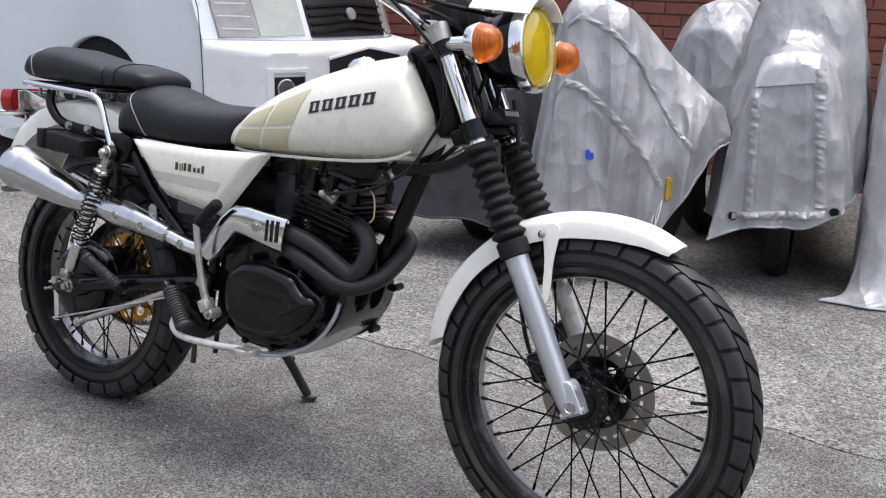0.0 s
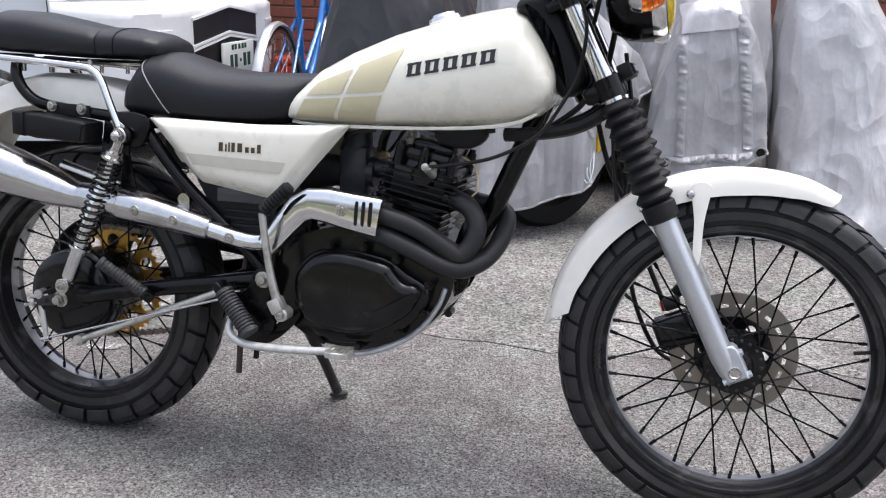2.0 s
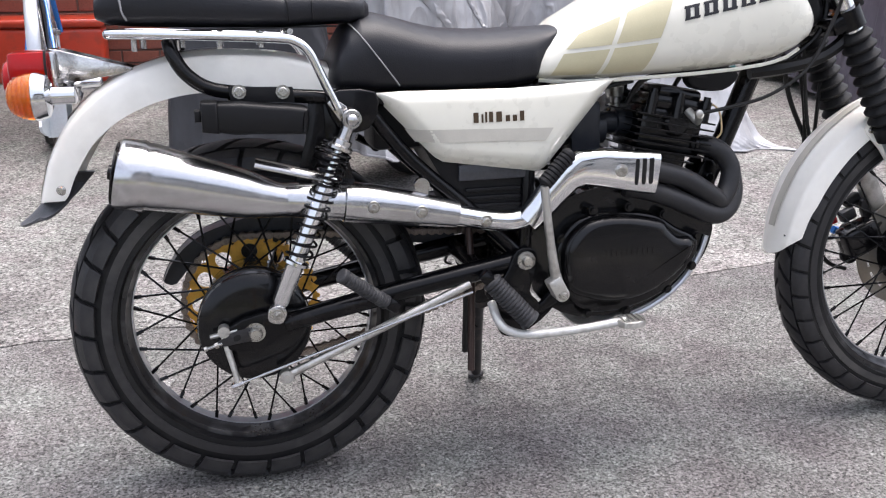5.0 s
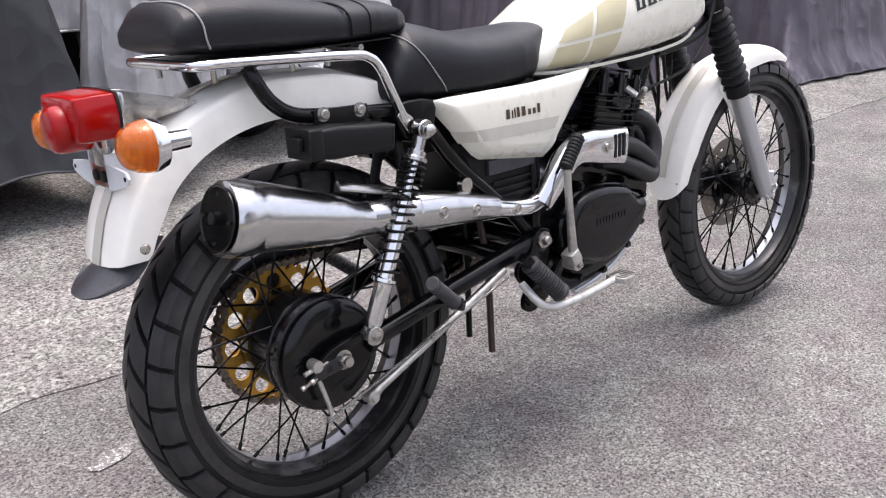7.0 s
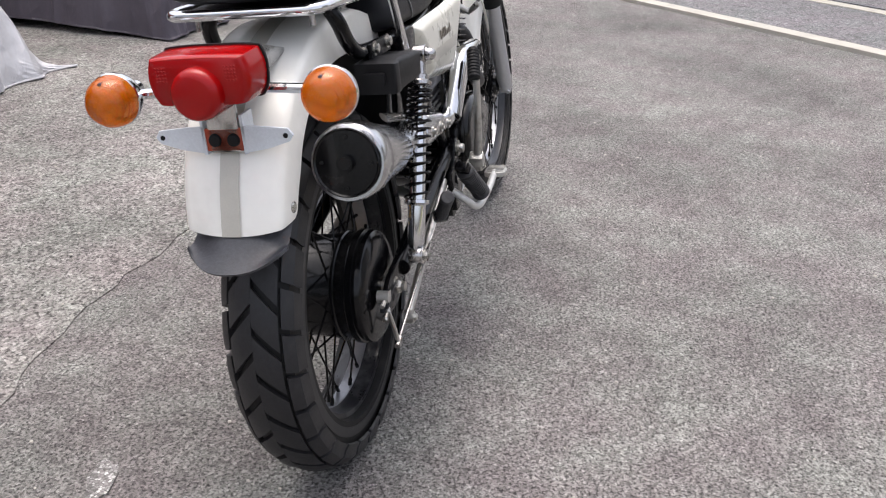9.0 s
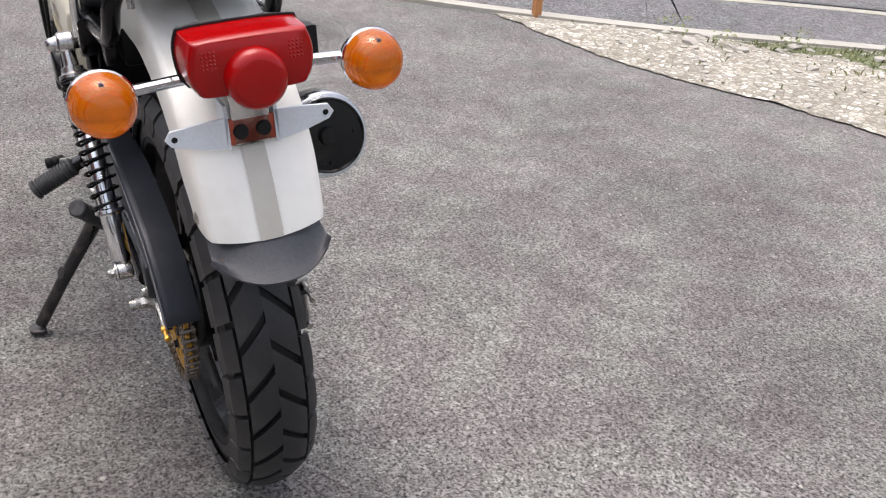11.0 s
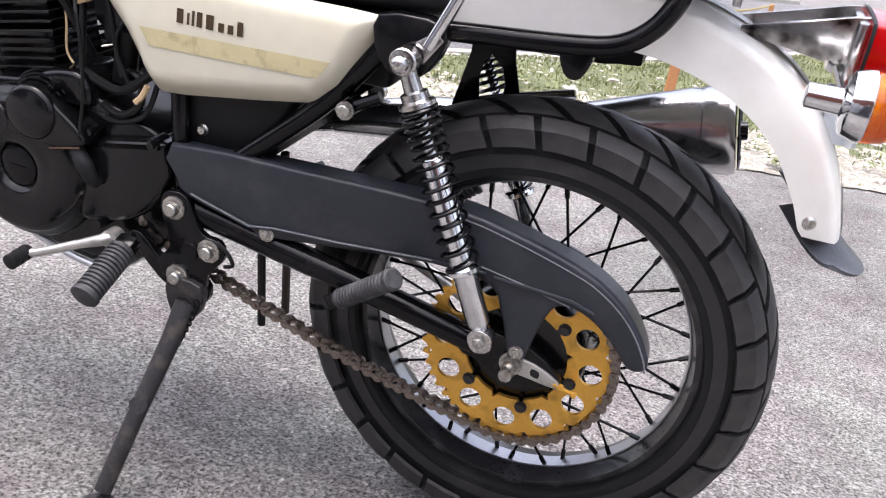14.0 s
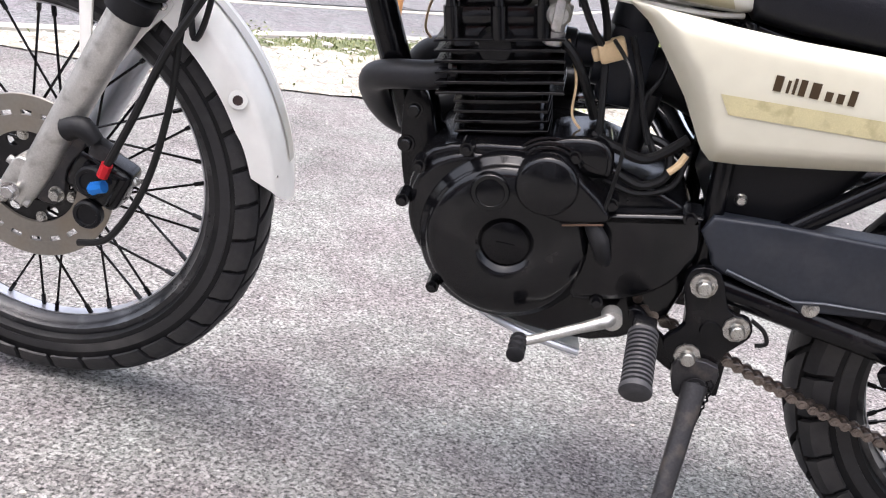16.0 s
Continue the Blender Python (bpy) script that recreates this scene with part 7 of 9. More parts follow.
lathe(bm, [(-0.004, 0.0085), (0.001, 0.0085), (0.001, 0.0062), (0.004, 0.0062), (0.005, 0.0045), (0.003, 0.004), (0.003, 0.0)], (0.525, -0.164, 0.345), (0, -1, 0), 12)
part("pivot_bolt", bm, M_bolt, kick)
bm = B()
tube(bm, [(0.408, -0.120, 0.330), (0.412, -0.150, 0.305), (0.430, -0.160, 0.288), (0.470, -0.165, 0.280), (0.560, -0.166, 0.282), (0.640, -0.164, 0.288)], 0.0078, 12, 5)
bp = part("brake_pedal", bm, M_pedal, moto, "dull silver brake pedal with a toothed pad")
bm = B()
slab(bm, round_outline([(0.628, -0.190), (0.622, -0.150), (0.640, -0.142), (0.668, -0.146), (0.676, -0.166), (0.664, -0.188)], 3), 0.282, 0.293, 0.002, axis="z")
for k in range(5):
    box(bm, (0.630 + 0.009 * k, -0.186, 0.292), (0.633 + 0.009 * k, -0.148, 0.2955), 0.0008)
part("pedal_pad", bm, M_cast, bp, "toothed pedal pad")
bm = B()
rod(bm, (0.046, -0.108, 0.229), (0.372, -0.112, 0.366), 0.0075, 12)
lathe(bm, [(-0.008, 0.012), (0.010, 0.012)], (0.046, -0.108, 0.229), (0, -1, 0), 14)
bolt(bm, (0.046, -0.118, 0.229), (0, -1, 0), 0.007, 0.007)
part("torque_arm", bm, M_cast, moto, "silver brake torque arm")
bm = B()
rod(bm, (-0.030, -0.112, 0.226), (0.375, -0.118, 0.352), 0.0028, 8)
rod(bm, (-0.046, -0.112, 0.221), (-0.026, -0.112, 0.227), 0.006, 8)
part("brake_rod", bm, M_dullchrome, moto)
bm = B()
tube(bm, [(-0.052, -0.100, 0.318), (-0.050, -0.104, 0.295), (-0.040, -0.110, 0.250), (-0.034, -0.112, 0.218)], [0.010, 0.007, 0.006, 0.006], 10, 3, True, 0.6)
lathe(bm, [(0, 0.010), (0.02, 0.010)], (-0.052, -0.092, 0.318), (0, -1, 0), 12)
rod(bm, (-0.075, -0.105, 0.310), (-0.03, -0.105, 0.318), 0.004, 8)
part("brake_lever_arm", bm, M_cast, moto, "bare alloy drum brake lever")
bm = B()
tube(bm, [(0.565, 0.112, 0.332), (0.570, 0.132, 0.332), (0.60, 0.145, 0.322), (0.645, 0.158, 0.304), (0.668, 0.168, 0.298)], [0.009, 0.009, 0.0065, 0.006, 0.006], 12, 4)
lathe(bm, [(-0.008, 0.013), (0.012, 0.013)], (0.565, 0.120, 0.332), (0, 1, 0), 16)
gear = part("gear_lever", bm, M_cast, moto, "bare alloy gear lever with rubber tip")
bm = B()
lathe(bm, [(0, 0.009), (0.004, 0.011), (0.010, 0.011), (0.012, 0.009), (0.015, 0.011), (0.022, 0.011), (0.024, 0.009), (0.027, 0.011), (0.036, 0.011), (0.038, 0.008)], (0.671, 0.160, 0.298), (0.05, 1, -0.1), 16)
part("lever_rubber", bm, M_rubber, gear)

# skid plate
bm = B()
sk = smooth_path([(0.828, 0, 0.400), (0.814, 0, 0.362), (0.778, 0, 0.312), (0.722, 0, 0.274), (0.660, 0, 0.253), (0.590, 0, 0.243)], 4)


def f(u, v):
    p = sk[int(round(u * (len(sk) - 1)))]
    s = 2 * v - 1
    return (p.x, 0.088 * s * (1 - 0.25 * max(0, 0.3 - u)), p.z + 0.014 * s * s)


grid(bm, f, len(sk) - 1, 10)
thick(bm, 0.004)
skid = part("skid_plate", bm, M_pedal, moto, "scuffed bare alloy skid plate", 50)
for sy in (-1, 1):
    bm = B()
    tube(bm, [(p.x, sy * 0.089, p.z + 0.012) for p in sk], 0.0052, 10)
    part("rolled_edge", bm, M_alu, skid, "bright rolled edge")


# ---- ground ----
def sheet(name, outline, z, material, label, category, drop=0.05, kind="structure"):
    bm = B()
    loft(bm, [[(x, y, z - drop) for x, y in outline], [(x, y, z) for x, y in outline]])
    return tagged(part(name, bm, material, None), label, category, kind=kind)


bm = B()
grid(bm, lambda u, v: (-700 + 1400 * u, -700 + 1400 * v, 0), 20, 20)
tagged(part("ground", bm, M_asphalt), "worn grey asphalt with pale stone chips and stains", "asphalt", kind="structure")
rnd = random.Random(4)
edge = [(-40 + 0.12 * k if k < 250 else -10 + 0.06 * (k - 250), 0) for k in range(550)] + [(23.1, 0), (40, 0)]
edge = [(x, 0.70 + 0.062 * x + 0.06 * noise.noise((x * 1.7, 1, 0)) + 0.03 * noise.noise((x * 6, 5, 0)) + 0.016 * noise.noise((x * 19, 5, 0))) for x, _ in edge if -25 < x < 7.2]
sheet("pavement", edge + [(7.3, 1.6), (9.4, 4.0), (12, 9), (12, 9.5), (-25, 9.5)], 0.003, M_concrete, "old pale concrete yard slab beside the asphalt", "pavement", 0.03)

LOT = [(-30, -10.5), (-12, -6.0), (-3, -3.55), (-0.87, -3.10), (-0.3, -2.96), (0.0, -2.90), (0.6, -2.74), (1.3, -2.60), (1.9, -2.36), (2.5, -2.26), (3.2, -2.24)]
ROAD = [(14, 9.0), (9.0, 3.8), (6.3, 1.05), (5.0, -0.38), (3.95, -1.50), (3.2, -2.24), (2.55, -3.05), (2.05, -3.90), (1.55, -4.60), (0.95, -5.55), (0.43, -6.45), (-0.3, -8.3), (-2.0, -13.5), (-8, -32)]


def offset(line, d):
    """A line of points moved sideways by d, to the right of its way."""
    out = []
    for i, p in enumerate(line):
        a, b = Vector(line[max(i - 1, 0)]), Vector(line[min(i + 1, len(line) - 1)])
        t = (b - a).normalized()
        out.append((p[0] + t.y * d, p[1] - t.x * d))
    return out


def soft2(line, n=5):
    return [(p.x, p.y) for p in smooth_path([(x, y, 0) for x, y in line], n)]


road_edge = soft2(ROAD)


def band(name, d0, d1, z, material, label, category):
    # the road lies on the far side of its edge line, seen from the yard
    a, b = offset(road_edge, -d0), offset(road_edge, -d1)
    bm = B()
    k = len(a) - 1
    loft(bm, [[(*a[i], -0.03), (*b[i], -0.03), (*b[i], z), (*a[i], z)] for i in range(k + 1)])
    return tagged(part(name, bm, material), label, category, kind="structure")


band("road", 0.10, 6.2, 0.008, M_road, "light grey asphalt road beyond the verge", "road")
band("kerb", -0.02, 0.10, 0.022, M_kerb, "pale worn concrete edging along the road", "kerb")
band("road_line", 1.15, 1.27, 0.012, M_line, "worn white line along the road", "road marking")
band("gutter_line", 1.32, 1.36, 0.0115, M_vanblack, "dark joint along the gutter", "road marking")
band("far_kerb", 6.1, 6.35, 0.12, M_kerb, "pale concrete kerb across the road", "kerb")
band("far_pavement", 6.35, 9.0, 0.10, M_concrete, "concrete pavement across the road", "pavement")


def inside_verge(x, y):
    ly = float(np.interp(x, [p[0] for p in LOT], [p[1] for p in LOT]))
    if y > ly or x > 3.2:
        return -1
    xs = sorted((p[1], p[0]) for p in road_edge)
    rx = float(np.interp(y, [p[0] for p in xs], [p[1] for p in xs]))
    return min((ly - y), (rx - x) * 0.85)


# verge of gravel and grass
def bank(x, y):
    d = inside_verge(x, y)
    return 0.0 if d < 0 else min(1, d / 0.25) * (0.03 + 0.03 * noise.noise((x * 1.7, y * 1.7, 0)) + 0.012 * noise.noise((x * 9, y * 9, 2)))


bm = B()
lot = [(x, y) for x, y in soft2(LOT, 8) if x > -14]
under = []
for x, y in lot:
    far = [p[1] for p in road_edge if p[0] <= x]
    xs = sorted((p[0], p[1]) for p in road_edge if p[1] < -2.2)
    under.append(float(np.interp(x, [q[0] for q in xs], [q[1] for q in xs])) - 0.0)


def f(u, v):
    k = u * (len(lot) - 1)
    i = min(int(k), len(lot) - 2)
    t = k - i
    x, y0 = lot[i][0] + (lot[i + 1][0] - lot[i][0]) * t, lot[i][1] + (lot[i + 1][1] - lot[i][1]) * t
    y0 += 0.03 * noise.noise((x * 6, 0, 9)) + 0.015 * noise.noise((x * 22, 3, 9))
    y1 = under[i] + (under[i + 1] - under[i]) * t
    y = y0 + (min(y1, y0 - 0.002) - y0) * v ** 1.6
    return (x, y, 0.006 + bank(x, y))


grid(bm, f, 420, 80)
for face in bm.faces:
    c = face.calc_center_median()
    depth = float(np.interp(c.x, [p[0] for p in LOT], [p[1] for p in LOT])) - c.y
    g = noise.noise((c.x * 1.5, c.y * 1.5, 3)) * 0.35 + noise.noise((c.x * 5, c.y * 5, 8)) * 0.25 + noise.noise((c.x * 14, c.y * 14, 1)) * 0.2
    if depth > 0.95 + g * 1.3 and inside_verge(c.x, c.y) > 0.05:
        face.material_index = 1
tagged(part("verge", bm, [M_gravel, M_soil]), "pale gravel verge turning to olive grassy soil", "gravel", kind="structure")


def stuff(name, tris, material, label, category):
    """Many small faces in one mesh."""
    me = bpy.data.meshes.new(name)
    verts, faces = [], []
    for q in tris:
        n = len(verts)
        verts += q
        faces.append(tuple(range(n, n + len(q))))
    me.from_pydata(verts, [], faces)
    me.materials.append(material)
    return tagged(new(name, me), label, category, kind="stuff")


rnd = random.Random(11)


def blades(count, hmin, hmax, dmin, dry, spread=0.0):
    out = []
    tries = 0
    while len(out) < count and tries < count * 30:
        tries += 1
        x, y = rnd.uniform(-5, 3.1), rnd.uniform(-13, -2.4)
        d = inside_verge(x, y)
        if d < 0.03:
            continue
        ly = float(np.interp(x, [p[0] for p in LOT], [p[1] for p in LOT]))
        depth = ly - y
        g = noise.noise((x * 1.5, y * 1.5, 3)) * 0.35 + noise.noise((x * 5, y * 5, 8)) * 0.25
        if depth < dmin + g * 1.2 and rnd.random() > 0.03:
            continue
        h = rnd.uniform(hmin, hmax) * (0.6 + 0.8 * max(0, noise.noise((x * 2.5, y * 2.5, 5)) + 0.4))
        a, lean = rnd.uniform(0, 6.28), rnd.uniform(0.1, 0.8)
        w = rnd.uniform(0.003, 0.006)
        z = bank(x, y)
        c, s = math.cos(a), math.sin(a)
        bx, by = -s * w, c * w
        mx_, my_ = x + c * lean * h * 0.35, y + s * lean * h * 0.35
        tx, ty = x + c * lean * h, y + s * lean * h
        out.append([(x - bx, y - by, z), (x + bx, y + by, z), (mx_ + bx * 0.7, my_ + by * 0.7, z + h * 0.6), (tx, ty, z + h * (1 - 0.3 * lean)), (mx_ - bx * 0.7, my_ - by * 0.7, z + h * 0.6)])
    return out


stuff("grass", blades(24000, 0.012, 0.042, 0.85, False), M_grass, "patchy green grass growing on the verge", "grass")
stuff("dry_grass", blades(9000, 0.012, 0.042, 0.70, True), M_grassdry, "dry yellowish grass among the green", "grass")
# tufts of weed
weeds = []
for _ in range(60):
    while True:
        x, y = rnd.uniform(-2.5, 3.0), rnd.uniform(-7, -2.5)
        d = inside_verge(x, y)
        if 0.08 < d < 2.5 and (rnd.random() < 0.4 or d < 0.5):
            break
    H = rnd.uniform(0.05, 0.15)
    for _ in range(40):
        a, r = rnd.uniform(0, 6.28), rnd.uniform(0, 1) ** 0.6 * H
        px_, py_, pz = x + r * math.cos(a) * 0.8, y + r * math.sin(a) * 0.8, 0.03 + rnd.uniform(0.1, 1) * H
        s, b = rnd.uniform(0.008, 0.018), rnd.uniform(0, 6.28)
        weeds.append([(px_ - s * math.cos(b), py_ - s * math.sin(b), pz - s * 0.4), (px_ + s * 0.5 * math.sin(b), py_ - s * 0.5 * math.cos(b), pz), (px_ + s * math.cos(b), py_ + s * math.sin(b), pz + s * 0.5), (px_ - s * 0.5 * math.sin(b), py_ + s * 0.5 * math.cos(b), pz)])
stuff("weeds", weeds, M_grass, "low leafy weeds along the verge", "weeds")
bm = B()
for _ in range(1500):
    x, y = rnd.uniform(-2.5, 3.0), rnd.uniform(-5.5, -2.3)
    d = inside_verge(x, y)
    if d < -0.02 or (d < 0 and rnd.random() < 0.7):
        continue
    r = rnd.uniform(0.006, 0.022) * (1 if rnd.random() < 0.93 else 2.0)
    vs = bmesh.ops.create_icosphere(bm, subdivisions=1, radius=r)["verts"]
    for v in vs:
        v.co = Vector((v.co.x * rnd.uniform(0.8, 1.4) + x, v.co.y * rnd.uniform(0.8, 1.4) + y, v.co.z * 0.6 + bank(x, y) + r * 0.3))
tagged(part("stones", bm, M_stone), "loose grey and pale stones on the gravel", "stones", kind="stuff")
# crumbs of stone lying on the yard
bm = B()
for _ in range(700):
    x, y = rnd.uniform(-2.5, 4.5), rnd.uniform(-2.6, 2.2)
    r = rnd.uniform(0.0015, 0.0045)
    vs = bmesh.ops.create_icosphere(bm, subdivisions=1, radius=r)["verts"]
    for v in vs:
        v.co = Vector((v.co.x * rnd.uniform(0.8, 1.5) + x, v.co.y + y, v.co.z * 0.7 + 0.005 + r * 0.3))
tagged(part("grit", bm, M_stone), "small loose stone chips on the asphalt", "grit", kind="stuff")


def blot(name, x, y, sx, sy, z, material, label, category, seed=0, turn=0.0):
    bm = B()
    o = []
    for k in range(28):
        a = 2 * math.pi * k / 28
        r = 1 + 0.35 * noise.noise((math.cos(a) * 1.6, math.sin(a) * 1.6, seed)) + 0.2 * noise.noise((math.cos(a) * 5, math.sin(a) * 5, seed))
        px_, py_ = sx * r * math.cos(a), sy * r * math.sin(a)
        o.append((x + px_ * math.cos(turn) - py_ * math.sin(turn), y + px_ * math.sin(turn) + py_ * math.cos(turn)))
    loft(bm, [[(p[0], p[1], z - 0.003) for p in o], [(p[0], p[1], z) for p in o]])
    return tagged(part(name, bm, material), label, category, kind="structure")


M_spill = ground_mat("spilt_pale_cement", (0.16, 0.15, 0.145), (0.32, 0.31, 0.30), (0.6, 0.59, 0.57), (0.10, 0.095, 0.09), 170, patch=0.4, far=14)
blot("cement_stain", -0.235, 0.385, 0.055, 0.022, 0.0035, M_spill, "pale cement stain on the asphalt", "stain", 3, 0.3)
blot("paint_mark", 0.25, -2.76, 0.045, 0.015, 0.005, M_line, "small white paint mark near the verge", "paint mark", 7, -0.2)


# timber posts and rope
def post(x, y, h, lean=0.0):
    p = empty("timber_post", pose(x, y, 0.0, 0, lean, 0))
    tagged(p, "weathered orange-brown timber post set in the gravel", "post", "verge posts")
    bm = B()
    w = 0.022
    loft(bm, [[(sx * w + 0.002 * math.sin(z * 9), sy * w, z) for sx, sy in ((-1, -0.7), (-0.7, -1), (0.7, -1), (1, -0.7), (1, 0.7), (0.7, 1), (-0.7, 1), (-1, 0.7))] for z in (-0.02, h * 0.25, h * 0.5, h * 0.75, h - 0.006)])
    part("shaft", bm, M_post, p)
    return p


POSTS = [(0.015, -2.95, 0.60), (1.60, -4.38, 0.60), (3.04, -2.42, 0.60), (-2.6, -4.1, 0.60), (0.12, -6.42, 0.50), (-0.47, -8.05, 0.56)]
for x, y, h in POSTS:
    post(x, y, h)


def rope(a, b, sag):
    n = 60
    A_, B_ = Vector(a), Vector(b)
    L = (B_ - A_).length
    d = (B_ - A_).normalized()
    u = d.cross(Vector((0, 0, 1))).normalized()
    w = u.cross(d)
    r = empty("rope", None)
    tagged(r, "yellow and black twisted rope tied between the posts", "rope", "verge ropes")
    for k, (material, nm) in enumerate(((M_rope_y, "yellow_strand"), (M_rope_k, "black_strand"))):
        bm = B()
        pts = []
        m = int(L / 0.008)
        for i in range(m + 1):
            t = i / m
            a_ = 2 * math.pi * t * L / 0.05 + math.pi * k
            pts.append(A_.lerp(B_, t) - Vector((0, 0, sag * 4 * t * (1 - t))) + 0.004 * (math.cos(a_) * u + math.sin(a_) * w))
        tube(bm, pts, 0.0048, 6)
        part(nm, bm, material, r)


rope((0.015, -2.95, 0.585), (1.60, -4.38, 0.585), 0.05)
rope((0.015, -2.95, 0.585), (-2.6, -4.1, 0.585), 0.08)
rope((1.60, -4.38, 0.585), (0.12, -6.42, 0.485), 0.04)
rope((0.12, -6.42, 0.485), (-0.47, -8.05, 0.545), 0.04)


# ---- far side of the road ----
def far_house(m):
    h = empty("house", m)
    tagged(h, "pale rendered house across the road", "house")
    bm = B()
    box(bm, (-5, 0, 0), (5, 6, 5.6), 0.02)
    part("wall", bm, M_house, h)
    bm = B()
    slab(bm, [(-5.4, 5.5), (5.4, 5.5), (5.4, 5.7), (0, 7.4), (-5.4, 5.7)], -0.4, 6.4)
    part("roof", bm, M_vanblack, h)
    for x in (-3.2, 0.2, 3.2):
        for z in (0.9, 3.4):
            bm = B()
            box(bm, (x - 0.8, -0.03, z), (x + 0.8, 0.03, z + 1.2), 0.01)
            w = part("window", bm, M_vanwhite, h)
            bm = B()
            for k in (-1, 1):
                box(bm, (x + k * 0.38 - 0.34, -0.036, z + 0.06), (x + k * 0.38 + 0.34, -0.028, z + 1.14))
            part("pane", bm, M_glass, w)
    return h


far_house(pose(4.5, -14.5, 0.1, 0, 0, 238))
bm = B()
wl_ = [(p[0], p[1]) for p in offset(road_edge, -7.6)]
loft(bm, [[(*wl_[i], 0.05), (*offset(road_edge, -7.72)[i], 0.05), (*offset(road_edge, -7.72)[i], 0.75), (*wl_[i], 0.75)] for i in range(0, len(wl_), 5)])
tagged(part("garden_wall", bm, M_house), "low grey block wall across the road", "wall", kind="structure")


# ---- covered vehicles ----
shapes = {}


def cover(name, x, y, yaw, rows_, material, label, seed, fold=0.02, freq=9.0, lean=0.0, taper=0.0, skew=0.0, group="covered vehicles"):
    """A cloth cover: rows of (way back, hem height, half width, top height)."""
    c = empty(name, pose(x, y, 0.0, 0, 0, yaw))
    tagged(c, label, "vehicle cover", group)
    shapes[c.name] = None
    cum_ = [0.0]
    for a, b in zip(rows_, rows_[1:]):
        cum_.append(cum_[-1] + math.dist(a, b))
    cum_ = [v / cum_[-1] for v in cum_]
    bm = B()

    def ridge(x, y, z):
        return 1 - 2.4 * abs(noise.noise((x, y, z)))

    def f(u, v):
        s, hem, w, top_ = [float(np.interp(u, cum_, [r[k] for r in rows_])) for k in range(4)]
        a = math.pi * v
        cc_, ss = math.cos(a), math.sin(a)
        e = 2.7
        px_ = w * math.copysign(abs(cc_) ** (2 / e), cc_)
        t = abs(ss) ** (2 / e)
        pz = hem + (top_ - hem) * t
        low = (1 - t) if u > 0.001 else 1.0
        front_ = max(0.0, 1 - s / 0.35)
        h = min(1, max(0, (pz - hem) / max(0.1, top_ - hem + 0.001)))
        q = Vector((px_ * (1 + 0.10 * low) * (1 - taper * h) + lean * (pz - 0.2), s, pz + skew * px_ * (1 - h)))
        fx, fy = q.x * freq * 0.7, q.y * freq * 0.7
        n1 = 0.7 * ridge(fx, fy + 0.35 * q.z, q.z * 0.9 + seed) + 0.35 * ridge(fx * 2.3, fy * 2.3, q.z * 1.6 + seed + 7) + 0.10 * ridge(q.x * 5 + seed, q.y * 5, q.z * 4) + 0.05 * ridge(q.x * 12, q.y * 12 + seed, q.z * 5)
        amp = fold * (0.55 + 0.75 * (1 - h) ** 0.8)
        out_ = Vector((math.copysign(1, px_) * (1 - front_ * 0.7), -1.0 * front_, 0.10))
        q += out_ * (n1 - 0.35) * amp * 1.5
        q.z += 0.010 * noise.noise((q.x * 5, q.y * 5, seed + 3)) * (1 - low) + (0.03 * noise.noise((q.x * 5, q.y * 5, seed + 5)) if low > 0.85 and hem > 0.05 else 0)
        return q

    shapes[c.name] = f
    grid(bm, f, 150, 150)
    lined(bm, 0.002)
    part("cloth", bm, material, c, "", 70)
    bm = B()
    for v in (0.0, 1.0):
        tube(bm, [f(k / 60, v) for k in range(61)], 0.005, 6)
    tube(bm, [f(0.0, k / 40) for k in range(41)], 0.005, 6)
    part("hem", bm, material, c, "sewn hem of the cover")
    return c


def hidden_wheel(c, s, r=0.29, w=0.05):
    bm = B()
    ring_lathe(bm, [(-w, r - 0.09), (-w, r - 0.02), (-w * 0.5, r), (w * 0.5, r), (w, r - 0.02), (w, r - 0.09)], (0, s, r), (1, 0, 0), 40)
    part("tyre", bm, M_tyre, c, "black tyre showing under the cover")


def eyelet(c, u, v, r=0.022):
    at = shapes[c.name](u, v) + Vector((0, -0.004, 0))
    bm = B()
    ring_lathe(bm, [(0, r * 0.72), (-0.004, r * 0.8), (-0.004, r), (0.002, r * 1.05)], at, (0, 1, 0), 24)
    e_ = part("eyelet", bm, M_eyelet, c, "metal eyelet")
    bm = B()
    lathe(bm, [(0, r * 0.74), (0.001, r * 0.74)], at, (0, 1, 0), 20)
    part("eyelet_hole", bm, M_hole, c)


def ruffle(c, at, n, width, name, label, depth=0.007, material=None):
    """A puckered strip of sewn cloth: at(t, w) gives a point of the cover and its outward normal."""
    bm = B()

    def g(u, v):
        p, nor = at(u, (v - 0.5) * width)
        edge = math.sin(math.pi * v)
        wave = noise.noise((u * n, v * 0.8, n * 0.37)) + 0.6 * noise.noise((u * n * 2.1, v * 1.5, 5.0))
        return p + nor * (0.0025 + depth * edge * (0.6 + wave))

    grid(bm, g, int(n * 3), 6)
    lined(bm, 0.0015)
    part(name, bm, material or M_silver, c, label, 60)


def front_of(c):
    """The front of a cover as (x, z) -> y."""
    pts = np.array([tuple(shapes[c.name](u, v)) for u in np.linspace(0, 0.55, 160) for v in np.linspace(0, 1, 120)])

    def depth(x, z):
        d2 = (pts[:, 0] - x) ** 2 + (pts[:, 2] - z) ** 2
        near_ = pts[d2 < max(0.012 ** 2, d2.min() * 1.5)]
        return float(near_[:, 1].min())

    return depth


